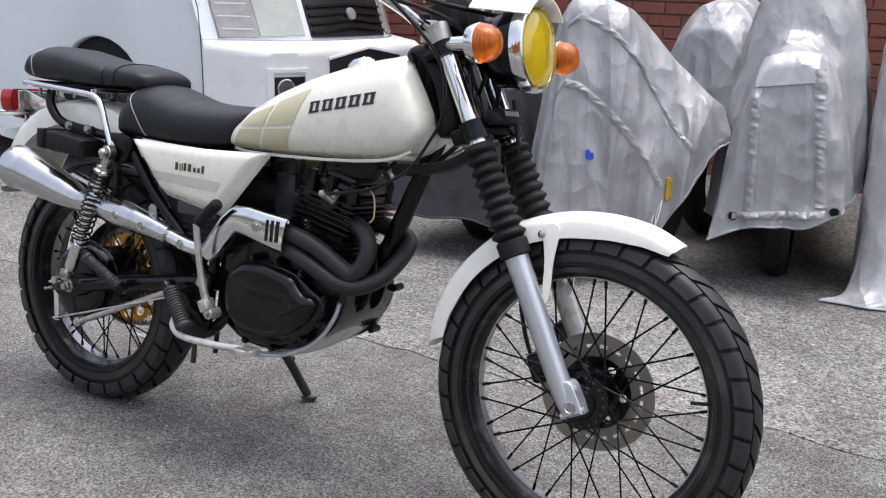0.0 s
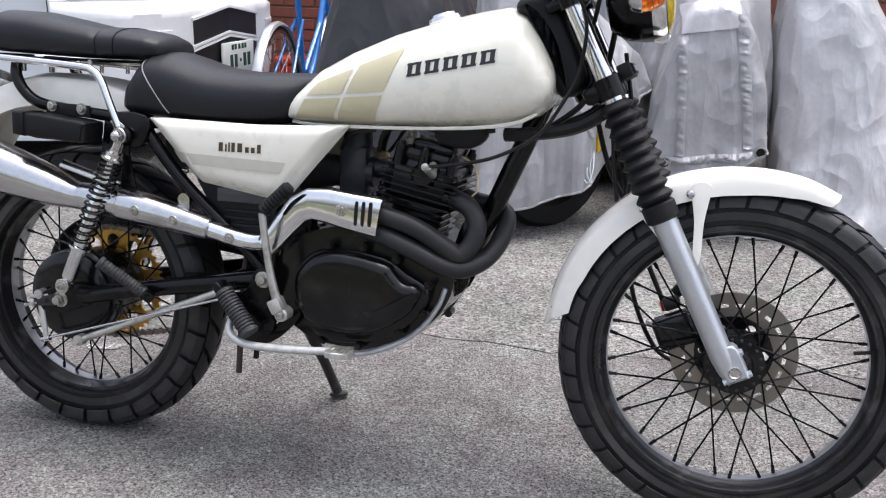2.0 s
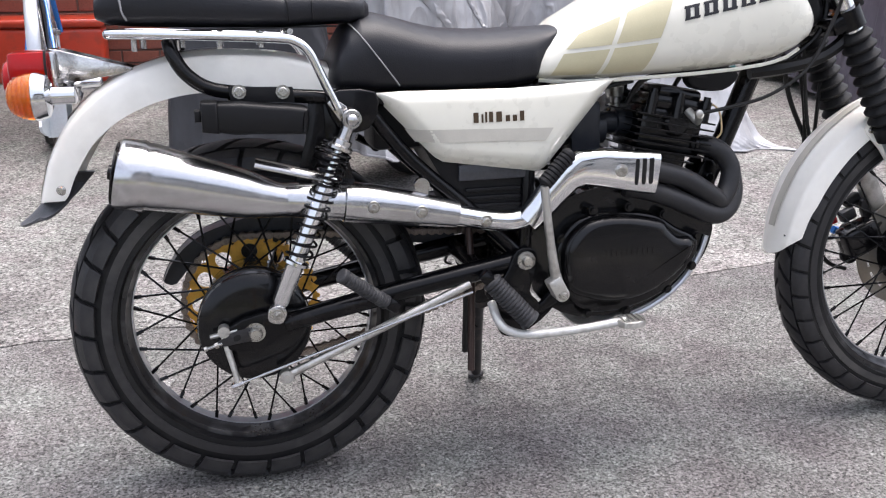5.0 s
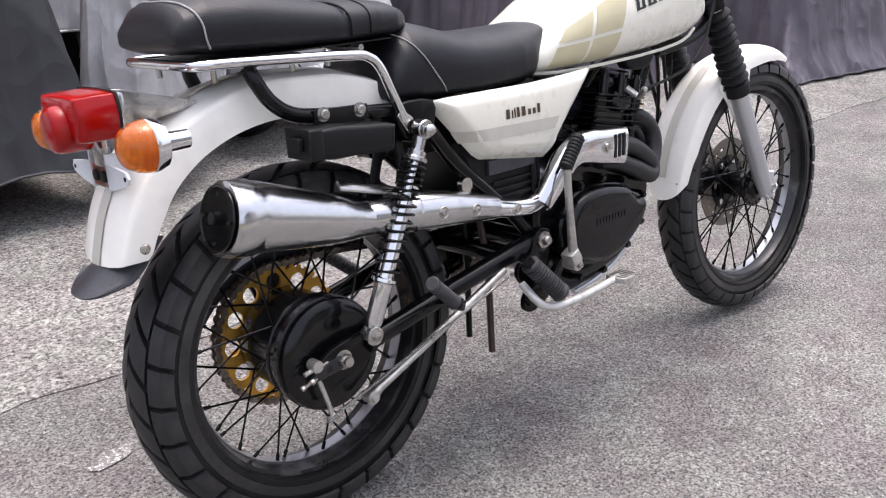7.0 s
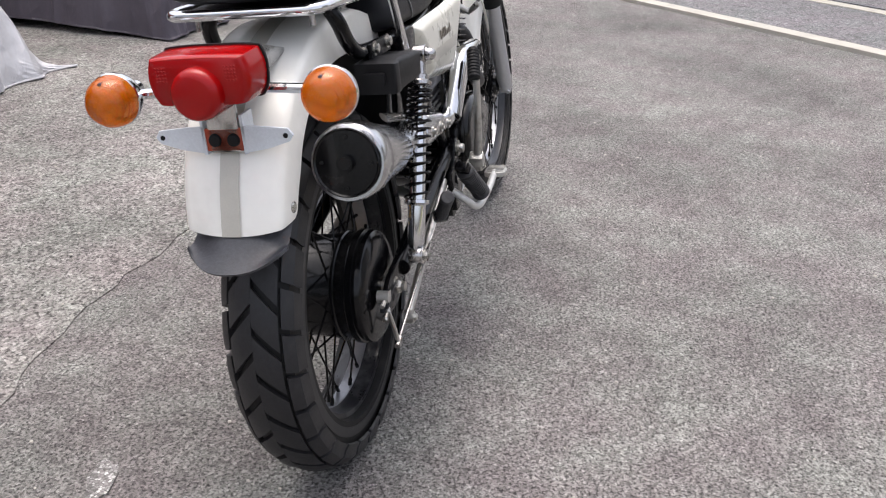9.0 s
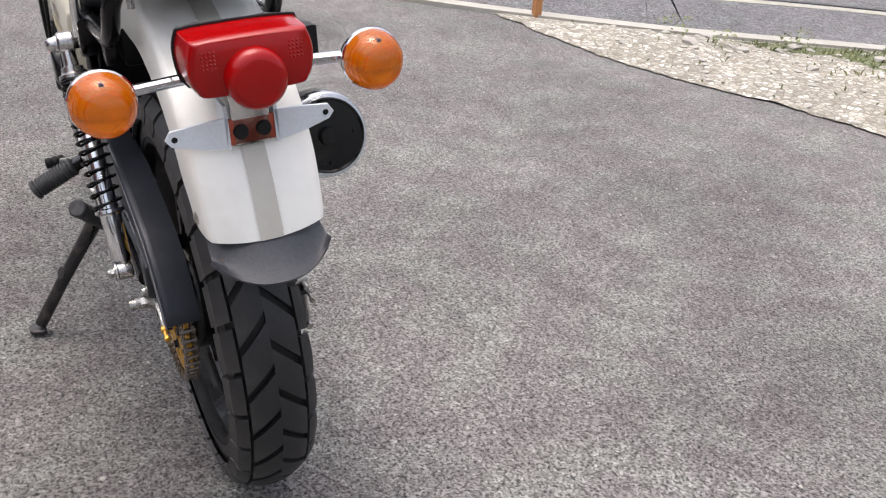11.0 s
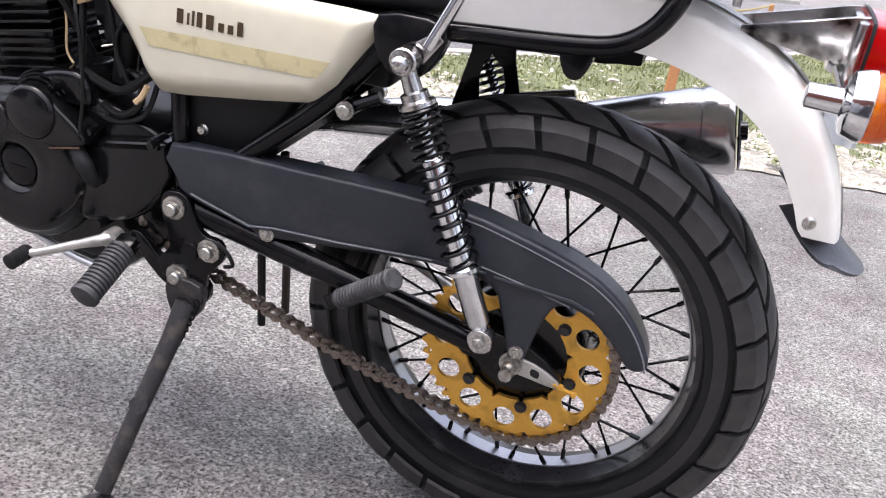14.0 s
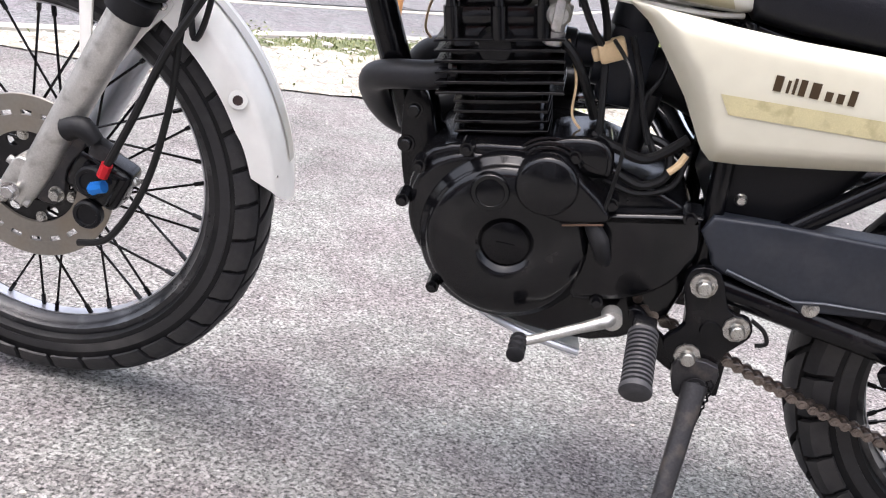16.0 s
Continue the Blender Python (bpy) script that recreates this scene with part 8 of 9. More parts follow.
ca = cover("vehicle_cover", 0.43, 1.75, -45, [(0.0, 0.14, 0.12, 0.15), (0.01, 0.14, 0.13, 0.45), (0.03, 0.14, 0.125, 0.78), (0.06, 0.14, 0.12, 0.98), (0.12, 0.14, 0.14, 1.06), (0.25, 0.15, 0.17, 1.06), (0.33, 0.17, 0.18, 1.03), (0.43, 0.20, 0.18, 0.94), (0.52, 0.34, 0.18, 0.85), (0.62, 0.50, 0.17, 0.76), (0.72, 0.54, 0.13, 0.68), (0.76, 0.54, 0.08, 0.60)],
           M_silver, "silver grey cloth cover over a parked motorcycle", 1.0, 0.024, 8, 0.0, 0.2)
hidden_wheel(ca, 0.36, 0.27)
for u0, v0, u1, v1 in ((0.34, 0.30, 0.66, 0.05), (0.44, 0.40, 0.80, 0.06)):
    def ca_seam(t, w, u0=u0, v0=v0, u1=u1, v1=v1):
        g = shapes[ca.name]
        u, v = u0 + (u1 - u0) * t + w, v0 + (v1 - v0) * t
        du, dv = g(u + 0.01, v) - g(u - 0.01, v), g(u, v + 0.01) - g(u, v - 0.01)
        nor = du.cross(dv).normalized()
        if nor.x < 0:
            nor = -nor
        return g(u, v), nor

    ruffle(ca, ca_seam, 30, 0.022, "puckered_seam", "puckered sewn seam of the cover", 0.006)
bm = B()
slab(bm, [(-0.052, 0.520), (-0.030, 0.514), (-0.020, 0.522), (-0.024, 0.545), (-0.034, 0.541), (-0.040, 0.556), (-0.054, 0.552)], 0.0, 0.004)
at_ = shapes[ca.name](0.50, 0.09)
for v_ in bm.verts:
    w_ = v_.co - Vector((-0.036, 0, 0.535))
    v_.co = at_ + Vector((0.010 + w_.y, w_.x, w_.z))
part("blue_tape", bm, M_bluetag, ca, "blue tape patch")
bm = B()
at_ = shapes[ca.name](0.70, 0.02)
box(bm, at_ + Vector((-0.004, -0.012, -0.005)), at_ + Vector((0.010, 0.012, 0.085)), 0.004)
part("label_tag", bm, M_yellowtag, ca, "yellow and black label")
for k in range(2):
    bm = B()
    tube(bm, [at_ + Vector(q) for q in ((0, -0.02, 0.0), (0.02 + 0.02 * k, -0.05, -0.06), (0.05, -0.06 - 0.02 * k, -0.11), (0.03 - 0.03 * k, -0.07, -0.08), (0.0, -0.04, -0.03))], 0.0022, 6, 5)
    part("tie_string", bm, M_canister, ca, "white tie string")
cb = cover("vehicle_cover", 1.285, 1.97, 7, [(0.0, 0.275, 0.20, 0.28), (0.01, 0.275, 0.205, 0.5), (0.03, 0.275, 0.205, 0.72), (0.06, 0.275, 0.20, 0.86), (0.10, 0.275, 0.20, 0.895), (0.22, 0.28, 0.21, 0.93), (0.27, 0.30, 0.22, 0.98), (0.34, 0.32, 0.25, 1.2), (0.5, 0.34, 0.25, 1.3), (0.8, 0.36, 0.25, 1.1), (1.2, 0.36, 0.24, 0.95), (1.7, 0.33, 0.22, 0.9), (1.8, 0.3, 0.16, 0.4)],
           M_silver, "silver grey cloth cover with eyelets over a parked motorcycle", 4.0, 0.020, 9, 0.0, 0.10, 0.35)
hidden_wheel(cb, 0.40)
eyelet(cb, 0.02, 0.74)
eyelet(cb, 0.03, 0.10)
cb_front = front_of(cb)


def cb_seam(x0, z0, x1, z1, across):
    def at(t, w):
        x, z = x0 + (x1 - x0) * t + (w if across else 0), z0 + (z1 - z0) * t + (0 if across else w)
        return Vector((x, cb_front(x, z), z)), Vector((0, -1, 0.1))
    return at


ruffle(cb, cb_seam(-0.118, 0.770, -0.095, 0.330, True), 26, 0.035, "puckered_seam", "puckered sewn seam of the cover")
ruffle(cb, cb_seam(0.085, 0.850, 0.150, 0.370, True), 28, 0.040, "puckered_seam", "puckered sewn seam of the cover")
ruffle(cb, cb_seam(-0.150, 0.305, 0.165, 0.345, False), 22, 0.030, "gathered_hem", "gathered hem of the cover", 0.010)
# panel of paler tone: light on the cover's flat top put into colour
bm = B()


def f(u, v):
    x = -0.125 + 0.205 * u
    z = 0.775 + 0.028 * u + (0.095 + 0.02 * math.sin(math.pi * u)) * v
    return (x, cb_front(x, z) - 0.004, z)


grid(bm, f, 20, 8)
lined(bm, 0.0015)
part("lit_panel", bm, M_silver_lit, cb, "panel toned as the lit flat top of the cover")
cc2 = cover("vehicle_cover", 1.855, 2.08, -2, [(0.0, 0.006, 0.39, 0.01), (0.05, 0.006, 0.36, 0.18), (0.10, 0.006, 0.335, 0.45), (0.16, 0.006, 0.325, 0.8), (0.25, 0.006, 0.32, 1.08), (0.45, 0.006, 0.32, 1.22), (0.8, 0.006, 0.28, 1.1), (1.3, 0.006, 0.28, 0.95), (1.8, 0.006, 0.25, 0.9), (2.0, 0.006, 0.2, 0.1)],
            M_silver2, "bright silver cloth cover reaching the ground over a motorcycle", 9.0, 0.024, 6, -0.25, 0.46)
ca2 = cover("vehicle_cover", 0.76, 2.62, -8, [(0.0, 0.45, 0.20, 0.46), (0.02, 0.40, 0.21, 0.7), (0.06, 0.35, 0.21, 0.95), (0.14, 0.3, 0.21, 1.06), (0.4, 0.3, 0.22, 1.1), (0.8, 0.3, 0.22, 0.98), (1.3, 0.3, 0.2, 0.9), (1.4, 0.3, 0.14, 0.4)],
            M_silver, "silver grey cloth cover over a motorcycle by the wall", 33.0, 0.015, 8)
hidden_wheel(ca2, 0.3)
ce = cover("vehicle_cover", 0.06, 1.70, 0, [(0.0, 0.17, 0.26, 0.18), (0.02, 0.17, 0.27, 0.4), (0.05, 0.17, 0.275, 0.7), (0.12, 0.17, 0.27, 0.98), (0.25, 0.17, 0.27, 1.10), (0.6, 0.18, 0.26, 1.08), (1.0, 0.18, 0.25, 0.95), (1.4, 0.2, 0.24, 0.9), (1.48, 0.2, 0.18, 0.4)],
           M_darkcloth, "charcoal cloth cover over a parked motorcycle", 14.0, 0.018, 6, -0.02, 0.06)
hidden_wheel(ce, 0.42)
cd = cover("vehicle_cover", 3.27, 1.87, -6, [(0.0, 0.012, 0.28, 0.02), (0.03, 0.012, 0.29, 0.4), (0.1, 0.012, 0.28, 0.75), (0.2, 0.02, 0.28, 1.0), (0.5, 0.04, 0.30, 1.1), (1.2, 0.06, 0.30, 1.0), (1.9, 0.08, 0.28, 0.9), (2.0, 0.08, 0.2, 0.3)],
           M_purple, "purple grey cloth cover over a parked motorcycle", 20.0, 0.024, 7)
cf = cover("vehicle_cover", 4.85, 1.38, -4, [(0.0, 0.006, 0.62, 0.02), (0.06, 0.006, 0.60, 0.2), (0.12, 0.006, 0.56, 0.5), (0.2, 0.01, 0.5, 0.85), (0.4, 0.02, 0.45, 1.1), (0.9, 0.02, 0.5, 1.25), (1.6, 0.02, 0.5, 1.2), (2.2, 0.02, 0.4, 1.0), (2.4, 0.01, 0.3, 0.3)],
           M_purple, "purple grey cloth cover spread to the ground over a trike", 27.0, 0.03, 5)


# ---- van ----
NOSE = [(0.0, -0.34), (0.03, -0.22), (0.07, -0.12), (0.12, -0.05), (0.19, -0.005), (0.32, 0.03), (0.50, 0.05), (0.81, 0.06)]
BROW = [(0.0, -0.34), (0.04, -0.32), (0.09, -0.285), (0.20, -0.20), (0.34, -0.115), (0.47, -0.06), (0.60, -0.035), (0.81, -0.03)]


def nose(y, z, d=0.0):
    """A point of the van's front, d metres proud of it."""
    k = min(y, 1.62 - y)
    low = float(np.interp(k, [p[0] for p in NOSE], [p[1] for p in NOSE]))
    high = float(np.interp(k, [p[0] for p in BROW], [p[1] for p in BROW]))
    t = min(1, max(0, (z - 0.765) / 0.035))
    t = t * t * (3 - 2 * t)
    x = low + (high - low) * t - max(0, z - 0.80) * 0.36 - max(0, 0.45 - z) * 0.25
    return Vector((x + d, y + (-d if k < 0.1 else 0) * (1 if y < 0.81 else -1), z))


def on_nose(bm, y0, y1, z0, z1, d, depth, ny=10, nz=4, z0b=None, z1b=None):
    """A patch of the front between two widths and heights, with thickness."""
    z0b, z1b = z0 if z0b is None else z0b, z1 if z1b is None else z1b

    def f(u, v):
        lo, hi = z0 + (z0b - z0) * u, z1 + (z1b - z1) * u
        return nose(y0 + (y1 - y0) * u, lo + (hi - lo) * v, d)

    old = set(bm.faces)
    grid(bm, f, ny, nz)
    g = bmesh.ops.extrude_face_region(bm, geom=[q for q in bm.faces if q not in old])
    for q in g["geom"]:
        if isinstance(q, bmesh.types.BMVert):
            q.co.x -= depth
    return bm


def van(m):
    v = empty("van", m)
    tagged(v, "pale white small van parked beside the covered motorcycles", "van")
    wx, wr = -1.13, 0.345
    arch = [(wx + wr * math.cos(a), 0.43 + wr * math.sin(a)) for a in np.linspace(-0.9, math.pi + 0.9, 26)]
    side = [(-0.345, 0.20), (-0.345, 0.78), (-0.40, 1.05), (-0.47, 1.14), (-0.85, 1.84), (-1.0, 1.89), (-3.3, 1.89), (-3.38, 1.0), (-3.36, 0.2)]
    rearch = [(-2.9 + 0.31 * math.cos(a), 0.36 + 0.32 * math.sin(a)) for a in np.linspace(math.pi + 0.5, -0.5, 16)]
    out = side + rearch + arch[::-1]
    for y, nm in ((0.0, "body_side"), (1.56, "body_side")):
        bm = B()
        slab(bm, out, 0.06, y + 0.03, 0.012, 3)
        part(nm, bm, M_vanpaint, v, "", 50)
    bm = B()
    box(bm, (-3.3, 0.05, 1.80), (-0.90, 1.57, 1.89), 0.03)
    part("roof", bm, M_vanpaint, v)
    bm = B()
    box(bm, (-3.36, 0.05, 0.30), (-3.30, 1.57, 1.80), 0.02)
    part("tailgate", bm, M_vanpaint, v)
    bm = B()
    box(bm, (-3.3, 0.07, 0.30), (-0.45, 1.55, 0.42), 0.01)
    box(bm, (-1.6, 0.07, 0.42), (-0.70, 1.55, 1.00), 0.01)
    part("underbody", bm, M_hole, v)
    for x in (wx, -2.9):
        bm = B()
        ring_lathe(bm, [(0.03, 0.17), (0.02, 0.24), (0.04, 0.272), (0.14, 0.272), (0.16, 0.24), (0.15, 0.17)], (x, 0.03, 0.272), (0, 1, 0), 40)
        w = part("wheel", bm, M_tyre, v)
        bm = B()
        lathe(bm, [(0.03, 0.17), (0.04, 0.15), (0.05, 0.06), (0.035, 0.05), (0.035, 0.0)], (x, 0.03, 0.272), (0, 1, 0), 30)
        part("rim", bm, M_alu, w)
    bm = B()
    tube(bm, [(-0.43, -0.001, 1.10), (-0.365, -0.001, 0.95), (-0.352, -0.001, 0.80), (-0.345, -0.001, 0.60), (-0.350, -0.001, 0.30)], 0.0026, 6)
    part("panel_joint", bm, M_vanblack, v)
    # front skin: bumper below, lamps and grille above it
    bm = B()
    grid(bm, lambda a, b: nose(1.62 * a, 0.22 + 0.578 * b ** 0.9), 72, 22)
    thick(bm, 0.006)
    bp = part("bumper", bm, M_vanwhite, v, "white front bumper", 50)
    bm = B()
    grid(bm, lambda a, b: nose(1.62 * a, 0.80 + 0.34 * b, -0.004), 48, 8)
    thick(bm, 0.006)
    part("front_panel", bm, M_vanpaint, v, "", 50)
    bm = B()
    on_nose(bm, 0.487, 1.133, 0.815, 1.02, 0.006, 0.02, 14, 4)
    g = part("grille", bm, M_vanblack, v, "black slatted grille")
    for k in range(4):
        bm = B()
        on_nose(bm, 0.495, 0.81, 0.834 + 0.042 * k, 0.848 + 0.042 * k, 0.020, 0.012, 8, 1, 0.862 + 0.038 * k, 0.876 + 0.038 * k)
        on_nose(bm, 0.81, 1.125, 0.862 + 0.038 * k, 0.876 + 0.038 * k, 0.020, 0.012, 8, 1, 0.834 + 0.042 * k, 0.848 + 0.042 * k)
        part("slat", bm, M_plastic, g)
    bm = B()
    lathe(bm, [(0, 0.034), (0.012, 0.032), (0.014, 0.02)], nose(0.81, 0.93, 0.018), (1, 0, 0.36), 20)
    part("badge", bm, M_alu, g)
    for y0, y1, z0, z1, nm in ((0.49, 1.13, 0.62, 0.715, "intake"), (0.49, 1.13, 0.47, 0.575, "lower_intake")):
        bm = B()
        on_nose(bm, y0, 0.81, z0 - 0.022, z1 - 0.006, 0.003, 0.02, 8, 2, z0 + 0.026, z1 + 0.042)
        on_nose(bm, 0.81, y1, z0 + 0.026, z1 + 0.042, 0.003, 0.02, 8, 2, z0 - 0.022, z1 - 0.006)
        it = part(nm, bm, M_vanblack, bp)
        bm = B()
        for a, lift in ((z1 - 0.006, 0.048), (z0 - 0.034, 0.048)):
            on_nose(bm, y0 - 0.012, 0.81, a, a + 0.012, 0.010, 0.02, 8, 1, a + lift, a + lift + 0.012)
            on_nose(bm, 0.81, y1 + 0.012, a + lift, a + lift + 0.012, 0.010, 0.02, 8, 1, a, a + 0.012)
        part("intake_lip", bm, M_vanwhite, it)
    for y0, y1, yf in ((0.155, 0.315, 0.205), (1.305, 1.465, 1.415)):
        bm = B()
        on_nose(bm, y0, y1, 0.525, 0.635, 0.004, 0.02, 6, 2)
        pk = part("lamp_pocket", bm, M_vanblack, bp)
        bm = B()
        on_nose(bm, y0 - 0.035, y1 + 0.02, 0.655, 0.675, 0.008, 0.02, 6, 1)
        on_nose(bm, y0 - 0.035, y0 - 0.008, 0.49, 0.655, 0.008, 0.02, 3, 2)
        on_nose(bm, y1, y1 + 0.02, 0.49, 0.655, 0.008, 0.02, 3, 2)
        part("pocket_frame", bm, M_vanwhite, pk)
        bm = B()
        on_nose(bm, y0 + 0.10, y1, 0.574, 0.584, 0.012, 0.02, 3, 1)
        part("pocket_bar", bm, M_vanwhite, pk)
        bm = B()
        c = nose(yf, 0.58, 0.0)
        ax = (1, -0.45 if yf < 0.81 else 0.45, 0)
        lathe(bm, [(0, 0.048), (0.014, 0.048), (0.016, 0.043), (0.012, 0.040), (0.016, 0.0)], c, ax, 24)
        fl = part("fog_lamp", bm, M_lampback, pk, "round fog lamp")
    # headlamps: a darker indicator half and a clear half under one cover
    for sg in (1, -1):
        ys = (0.07, 0.455) if sg == 1 else (1.55, 1.165)
        mid_ = ys[0] + 0.16 * sg
        bm = B()
        on_nose(bm, ys[0], ys[1], 0.803, 1.06, -0.001, 0.012, 14, 5, 0.822, 1.01)
        hl = part("headlamp", bm, M_lampback, v, "hazy clear headlamp")
        bm = B()
        on_nose(bm, ys[0] + 0.006 * sg, mid_, 0.812, 1.05, 0.006, 0.006, 8, 4, 0.816, 1.035)
        part("indicator_cover", bm, M_lampgrey, hl, "smoky indicator cover")
        bm = B()
        on_nose(bm, mid_ + 0.006 * sg, ys[1] - 0.006 * sg, 0.818, 1.03, 0.006, 0.006, 8, 4, 0.828, 1.0)
        part("lamp_cover", bm, M_lampglass, hl, "clear lamp cover")
        for k in range(3):
            bm = B()
            on_nose(bm, ys[0] + 0.02 * sg, mid_ - 0.02 * sg, 0.85 + 0.06 * k, 0.856 + 0.06 * k, 0.008, 0.004, 6, 1)
            part("lamp_rib", bm, M_lampback, hl)
    # number plate with plain bars
    bm = B()
    box(bm, (0.072, 0.70, 0.435), (0.084, 1.03, 0.59), 0.004)
    np_ = part("number_plate", bm, M_platewhite, v, "white number plate")
    bars = [(y, 0.03, 0.465, 0.53) for y in (0.785, 0.83, 0.925, 0.97)] + [(0.88, 0.015, 0.49, 0.505)] + [(y, 0.022, 0.553, 0.578) for y in (0.80, 0.83, 0.87, 0.905, 0.935)]
    for y, w, z0, z1 in bars:
        bm = B()
        box(bm, (0.0835, y - w / 2, z0), (0.0855, y + w / 2, z1), 0)
        part("plate_bar", bm, M_plategreen, np_)
    bm = B()
    loft(bm, [[(-0.44, 0.10, 1.14), (-0.44, 1.52, 1.14), (-0.84, 1.44, 1.82), (-0.84, 0.18, 1.82)], [(-0.46, 0.10, 1.13), (-0.46, 1.52, 1.13), (-0.86, 1.44, 1.81), (-0.86, 0.18, 1.81)]])
    part("windscreen", bm, M_glass, v)
    for o in ([(-0.62, 1.18), (-0.90, 1.70), (-1.5, 1.70), (-1.5, 1.15)], [(-1.6, 1.15), (-1.6, 1.70), (-3.1, 1.70), (-3.1, 1.15)]):
        bm = B()
        slab(bm, o, 0.03, 0.013)
        part("side_window", bm, M_glass, v)
    return v


van(pose(-1.09, 1.865, 0.005, 0, 0, 0))


# ---- bicycle by the wall ----
def bicycle(m):
    b = empty("bicycle", m)
    tagged(b, "blue city bicycle standing by the brick wall", "bicycle")
    for x in (0.0, 1.08):
        bm = B()
        c = Vector((x, 0, 0.34))
        ring_lathe(bm, [(-0.016, 0.318), (-0.014, 0.332), (0, 0.338), (0.014, 0.332), (0.016, 0.318), (0, 0.31)], c, (0, 1, 0), 56)
        w = part("wheel", bm, M_tyre, b)
        bm = B()
        ring_lathe(bm, [(-0.012, 0.318), (0.012, 0.318), (0.010, 0.300), (-0.010, 0.300)], c, (0, 1, 0), 56)
        part("rim", bm, M_dullchrome, w)
        bm = B()
        rod(bm, c - Vector((0, 0.05, 0)), c + Vector((0, 0.05, 0)), 0.02, 12)
        part("hub", bm, M_dullchrome, w)
        me = None
        for k in range(28):
            if me is None:
                bm = B()
                rod(bm, (0.02, 0.03, 0.0), (0.302, 0.0, 0.06), 0.0016, 5)
                s = part("spoke", bm, M_dullchrome, w)
                me = s.data
            else:
                s = new("spoke", me)
                s.parent = w
            s.matrix_basis = Matrix.Translation(c) @ Matrix.Rotation(2 * math.pi * k / 28, 4, "Y") @ (Matrix.Scale(-1, 4, (0, 0, 1)) if k % 2 else Matrix.Scale(-1, 4, (0, 1, 0)))
        bm = B()
        o = [(x + 0.352 * math.cos(a), 0.34 + 0.352 * math.sin(a)) for a in np.linspace(-0.1, 3.5, 28)]
        loft(bm, [[(px_, y, pz + dz) for y, dz in ((-0.026, -0.012), (-0.018, 0.0), (0, 0.006), (0.018, 0.0), (0.026, -0.012))] for px_, pz in o], False, False)
        thick(bm, 0.002)
        part("mudguard", bm, M_alu, b)
    bm = B()
    for a, c in (((0.0, -0.05, 0.34), (0.17, 0, 0.80)), ((0.0, 0.05, 0.34), (0.17, 0, 0.80)), ((0.17, 0, 0.80), (0.21, 0, 0.92))):
        rod(bm, a, c, 0.013, 10)
    tube(bm, [(0.19, 0, 0.78), (0.40, 0, 0.45), (0.62, 0, 0.28)], 0.018, 12, 5)
    rod(bm, (0.19, 0, 0.70), (0.60, 0, 0.40), 0.015, 10)
    rod(bm, (0.62, 0, 0.28), (0.72, 0, 0.86), 0.016, 12)
    for sy in (-1, 1):
        rod(bm, (0.62, sy * 0.02, 0.28), (1.08, sy * 0.06, 0.34), 0.009, 8)
        rod(bm, (0.69, sy * 0.02, 0.68), (1.08, sy * 0.06, 0.34), 0.008, 8)
    part("frame", bm, M_blue, b, "blue painted frame")
    bm = B()
    tube(bm, [(0.36, -0.26, 1.0), (0.24, -0.22, 1.02), (0.20, -0.06, 0.98), (0.20, 0.06, 0.98), (0.24, 0.22, 1.02), (0.36, 0.26, 1.0)], 0.011, 10, 4)
    rod(bm, (0.20, 0, 0.90), (0.20, 0, 0.985), 0.013, 10)
    part("handlebar", bm, M_dullchrome, b)
    bm = B()
    lathe(bm, [(0, 0.02), (0.02, 0.09), (0.06, 0.10), (0.08, 0.05)], (0.76, 0, 0.88), (0, 0, 1), 20)
    part("saddle", bm, M_rubber, b)
    bm = B()
    lathe(bm, [(0, 0.022), (0.008, 0.022), (0.01, 0.015)], (0.08, -0.03, 0.62), (0, -1, 0), 16)
    part("reflector", bm, M_red, b, "red reflector")
    rod_ = B()
    tube(rod_, [(0.05, -0.07, 0.35), (0.12, -0.05, 0.55), (0.19, -0.02, 0.60)], 0.004, 6, 4)
    part("brake_cable", rod_, M_tan, b)
    return b


bicycle(pose(-0.93, 3.80, 0.003, 0, 0, -83))


# ---- brick wall ----
bm = B()
box(bm, (-9, 4.44, 0), (9, 4.66, 2.8))
bw = tagged(part("wall_north", bm, M_mortar), "red-brown brick wall behind the yard", "wall", kind="structure")
bm = B()
box(bm, (-0.104, -0.012, -0.0325), (0.104, 0.02, 0.0325), 0.003, None, 1)
first = None
bulk = []
for row in range(16):
    for k in range(-14, 15):
        x = 0.218 * k + (0.109 if row % 2 else 0)
        z = 0.036 + 0.075 * row
        near = -2.2 < x < 1.0
        if not near:
            bulk.append((x, z))
            continue
        if first is None:
            first = part("brick", bm, M_brick, bw)
            ob = first
        else:
            ob = new("brick", first.data)
            ob.parent = bw
        ob.matrix_basis = Matrix.Translation((x, 4.44 + rnd.uniform(-0.002, 0.002), z))
bm = B()
for x, z in bulk:
    box(bm, (x - 0.104, 4.428, z - 0.0325), (x + 0.104, 4.46, z + 0.0325))
for row in range(16, 37):
    for k in range(-14, 15):
        x = 0.218 * k + (0.109 if row % 2 else 0)
        z = 0.036 + 0.075 * row
        box(bm, (x - 0.104, 4.428, z - 0.0325), (x + 0.104, 4.46, z + 0.0325))
ob = part("brickwork", bm, M_brick, bw)
ob["kind"] = "stuff"


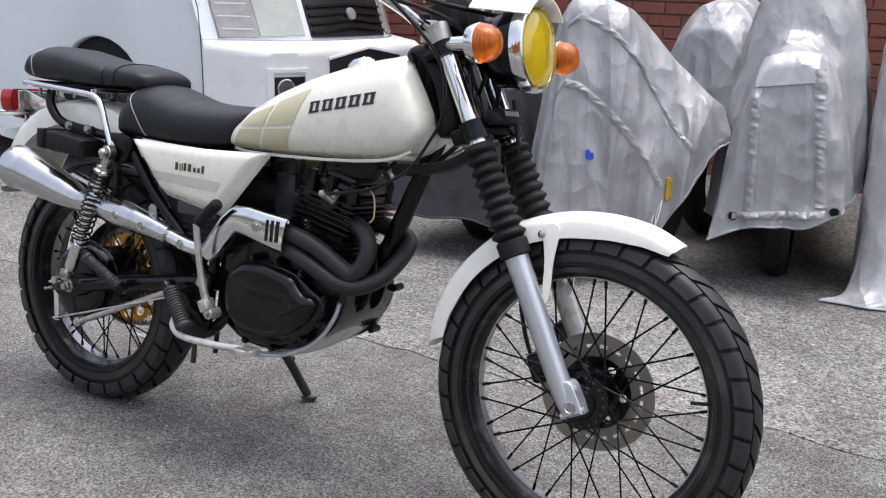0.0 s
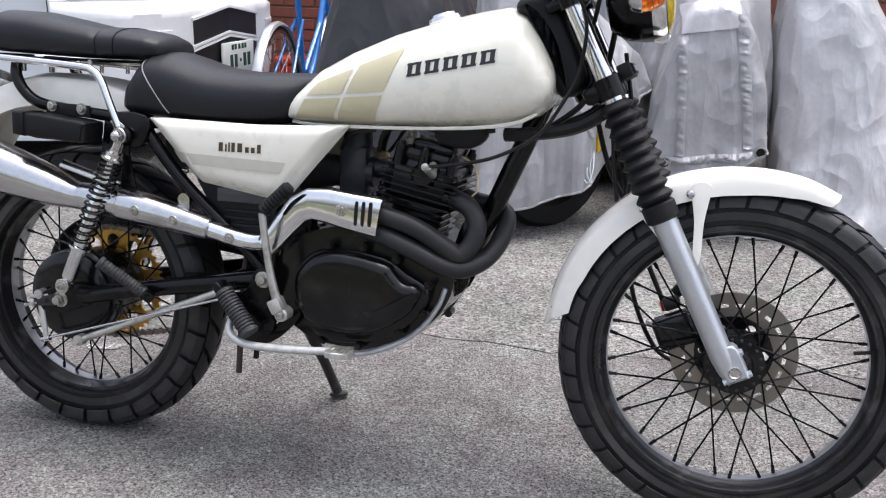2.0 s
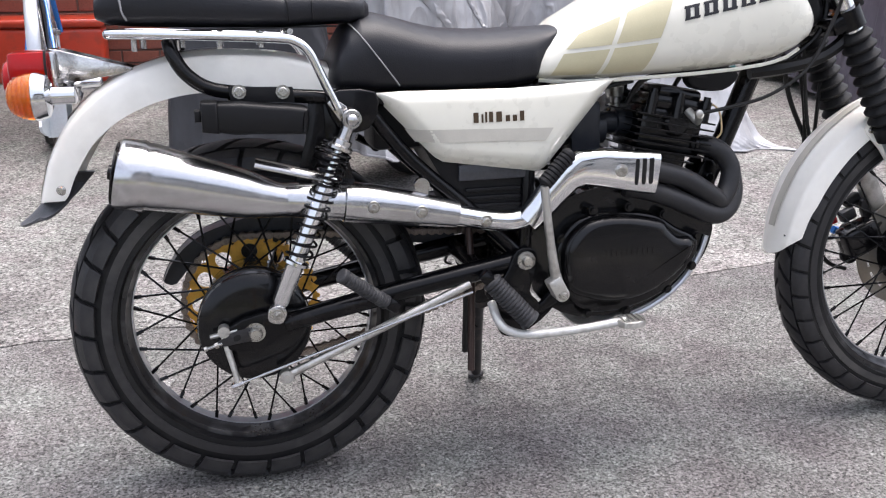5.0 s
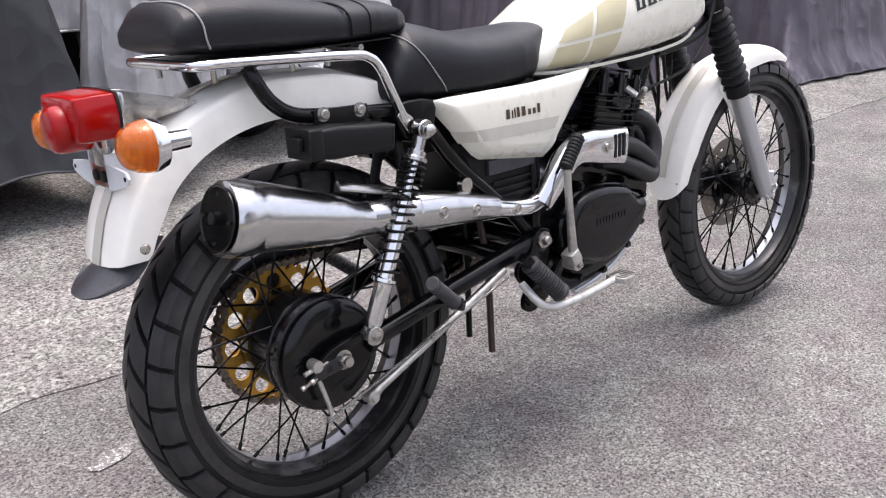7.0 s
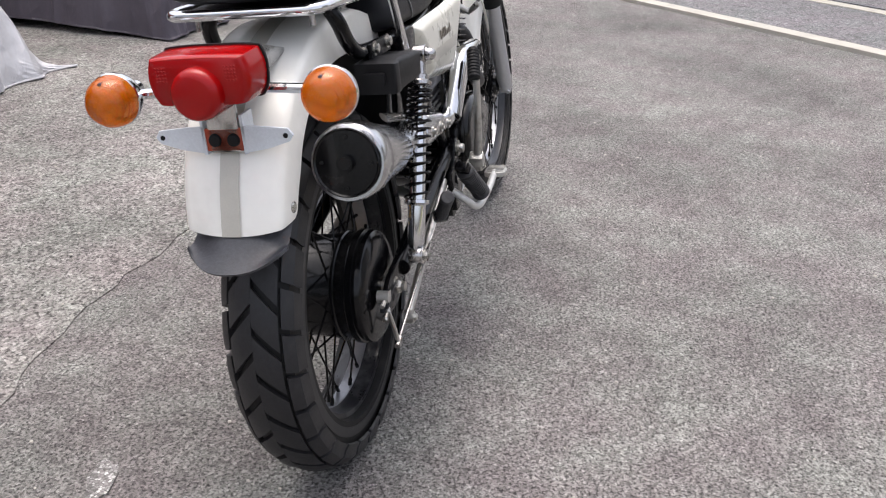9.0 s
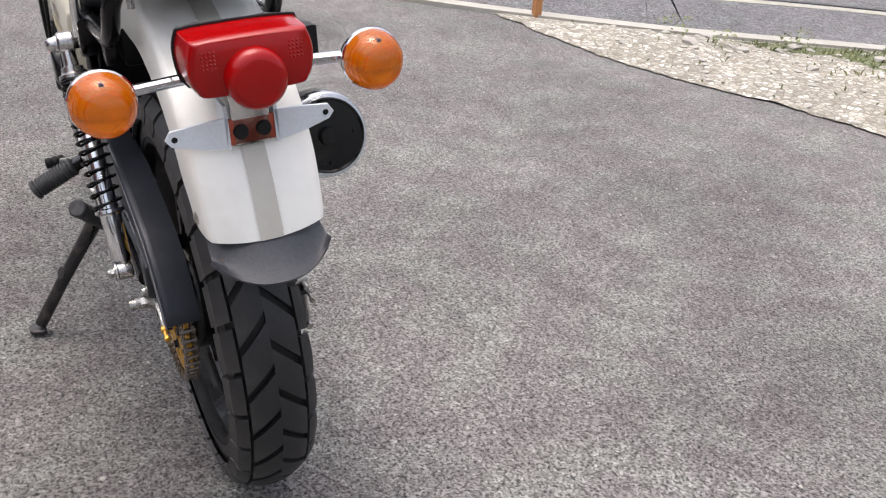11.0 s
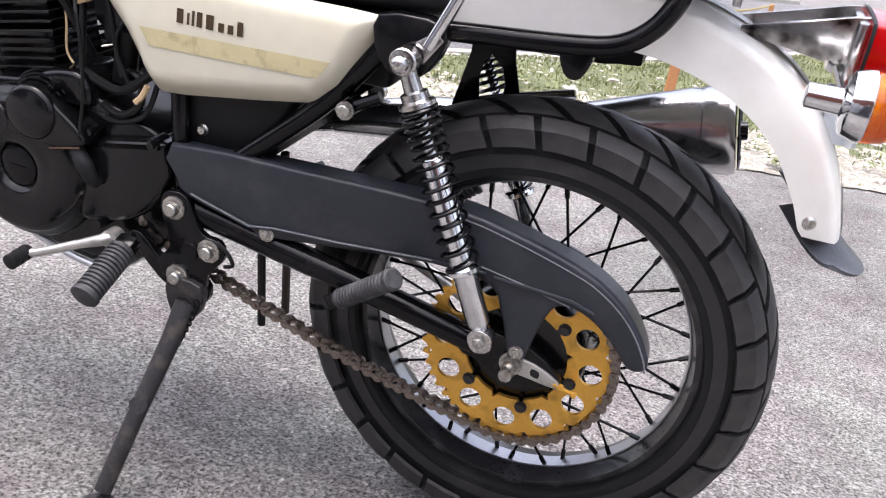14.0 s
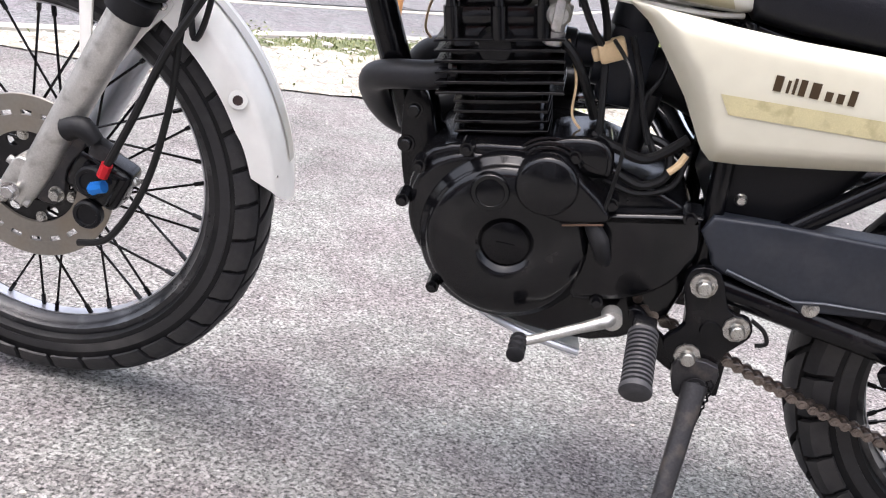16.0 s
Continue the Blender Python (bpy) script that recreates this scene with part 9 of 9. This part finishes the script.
# ---- clutter along the wall ----
def canister(x, y, m_, h=0.30, w=0.13, d=0.09, label="white plastic water canister on the concrete"):
    c = empty("canister", pose(x, y, 0.005, 0, 0, 12))
    tagged(c, label, "canister")
    bm = B()
    box(bm, (-w, -d, 0), (w, d, h), 0.025, None, 3)
    part("body", bm, m_, c)
    bm = B()
    tube(bm, [(-w * 0.6, 0, h - 0.005), (-w * 0.5, 0, h + 0.045), (w * 0.2, 0, h + 0.045), (w * 0.3, 0, h - 0.005)], 0.012, 10, 4)
    part("handle", bm, m_, c)
    bm = B()
    lathe(bm, [(0, 0.025), (0.03, 0.024), (0.032, 0.018)], (w * 0.65, 0, h - 0.005), (0, 0, 1), 18)
    part("cap", bm, M_vanwhite, c)


canister(2.50, 3.35, M_canister, 0.33, 0.15, 0.10)
c = empty("plastic_crate", pose(2.62, 3.72, 0.005, 0, 0, -5))
tagged(c, "teal plastic storage crate against the wall", "crate")
bm = B()
box(bm, (-0.25, -0.18, 0), (0.25, 0.18, 0.42), 0.02, None, 2)
part("tub", bm, M_teal, c)
bm = B()
box(bm, (-0.265, -0.195, 0.42), (0.265, 0.195, 0.45), 0.01, None, 2)
part("lid", bm, M_teal, c)
c = empty("flower_pot", pose(2.28, 3.55, 0.005))
tagged(c, "dark flower pot with a small green plant", "plant pot")
bm = B()
lathe(bm, [(0, 0.09), (0.20, 0.12), (0.21, 0.125), (0.23, 0.125), (0.23, 0.11), (0.2, 0.105)], (0, 0, 0), (0, 0, 1), 24)
part("pot", bm, M_vanblack, c)
bm = B()
for k in range(70):
    a, r, z = rnd.uniform(0, 6.28), rnd.uniform(0.02, 0.16), rnd.uniform(0.22, 0.42)
    p = Vector((r * math.cos(a), r * math.sin(a), z))
    s = rnd.uniform(0.02, 0.04)
    q = [p + Vector((rnd.uniform(-s, s), rnd.uniform(-s, s), rnd.uniform(-s, s) * 0.5)) for _ in range(4)]
    vs = [bm.verts.new(v) for v in q]
    bm.faces.new(vs)
part("leaves", bm, M_potgreen, c)
c = empty("storage_box", pose(-1.10, 4.30, 0.003, 0, 0, 0))
tagged(c, "red plastic storage box against the brick wall", "box")
bm = B()
box(bm, (-0.40, -0.10, 0), (0.38, 0.11, 0.31), 0.03, None, 3)
part("tub", bm, M_redpaint, c)
bm = B()
box(bm, (-0.41, -0.112, 0.31), (0.39, 0.12, 0.36), 0.02, None, 3)
part("lid", bm, M_redpaint, c)
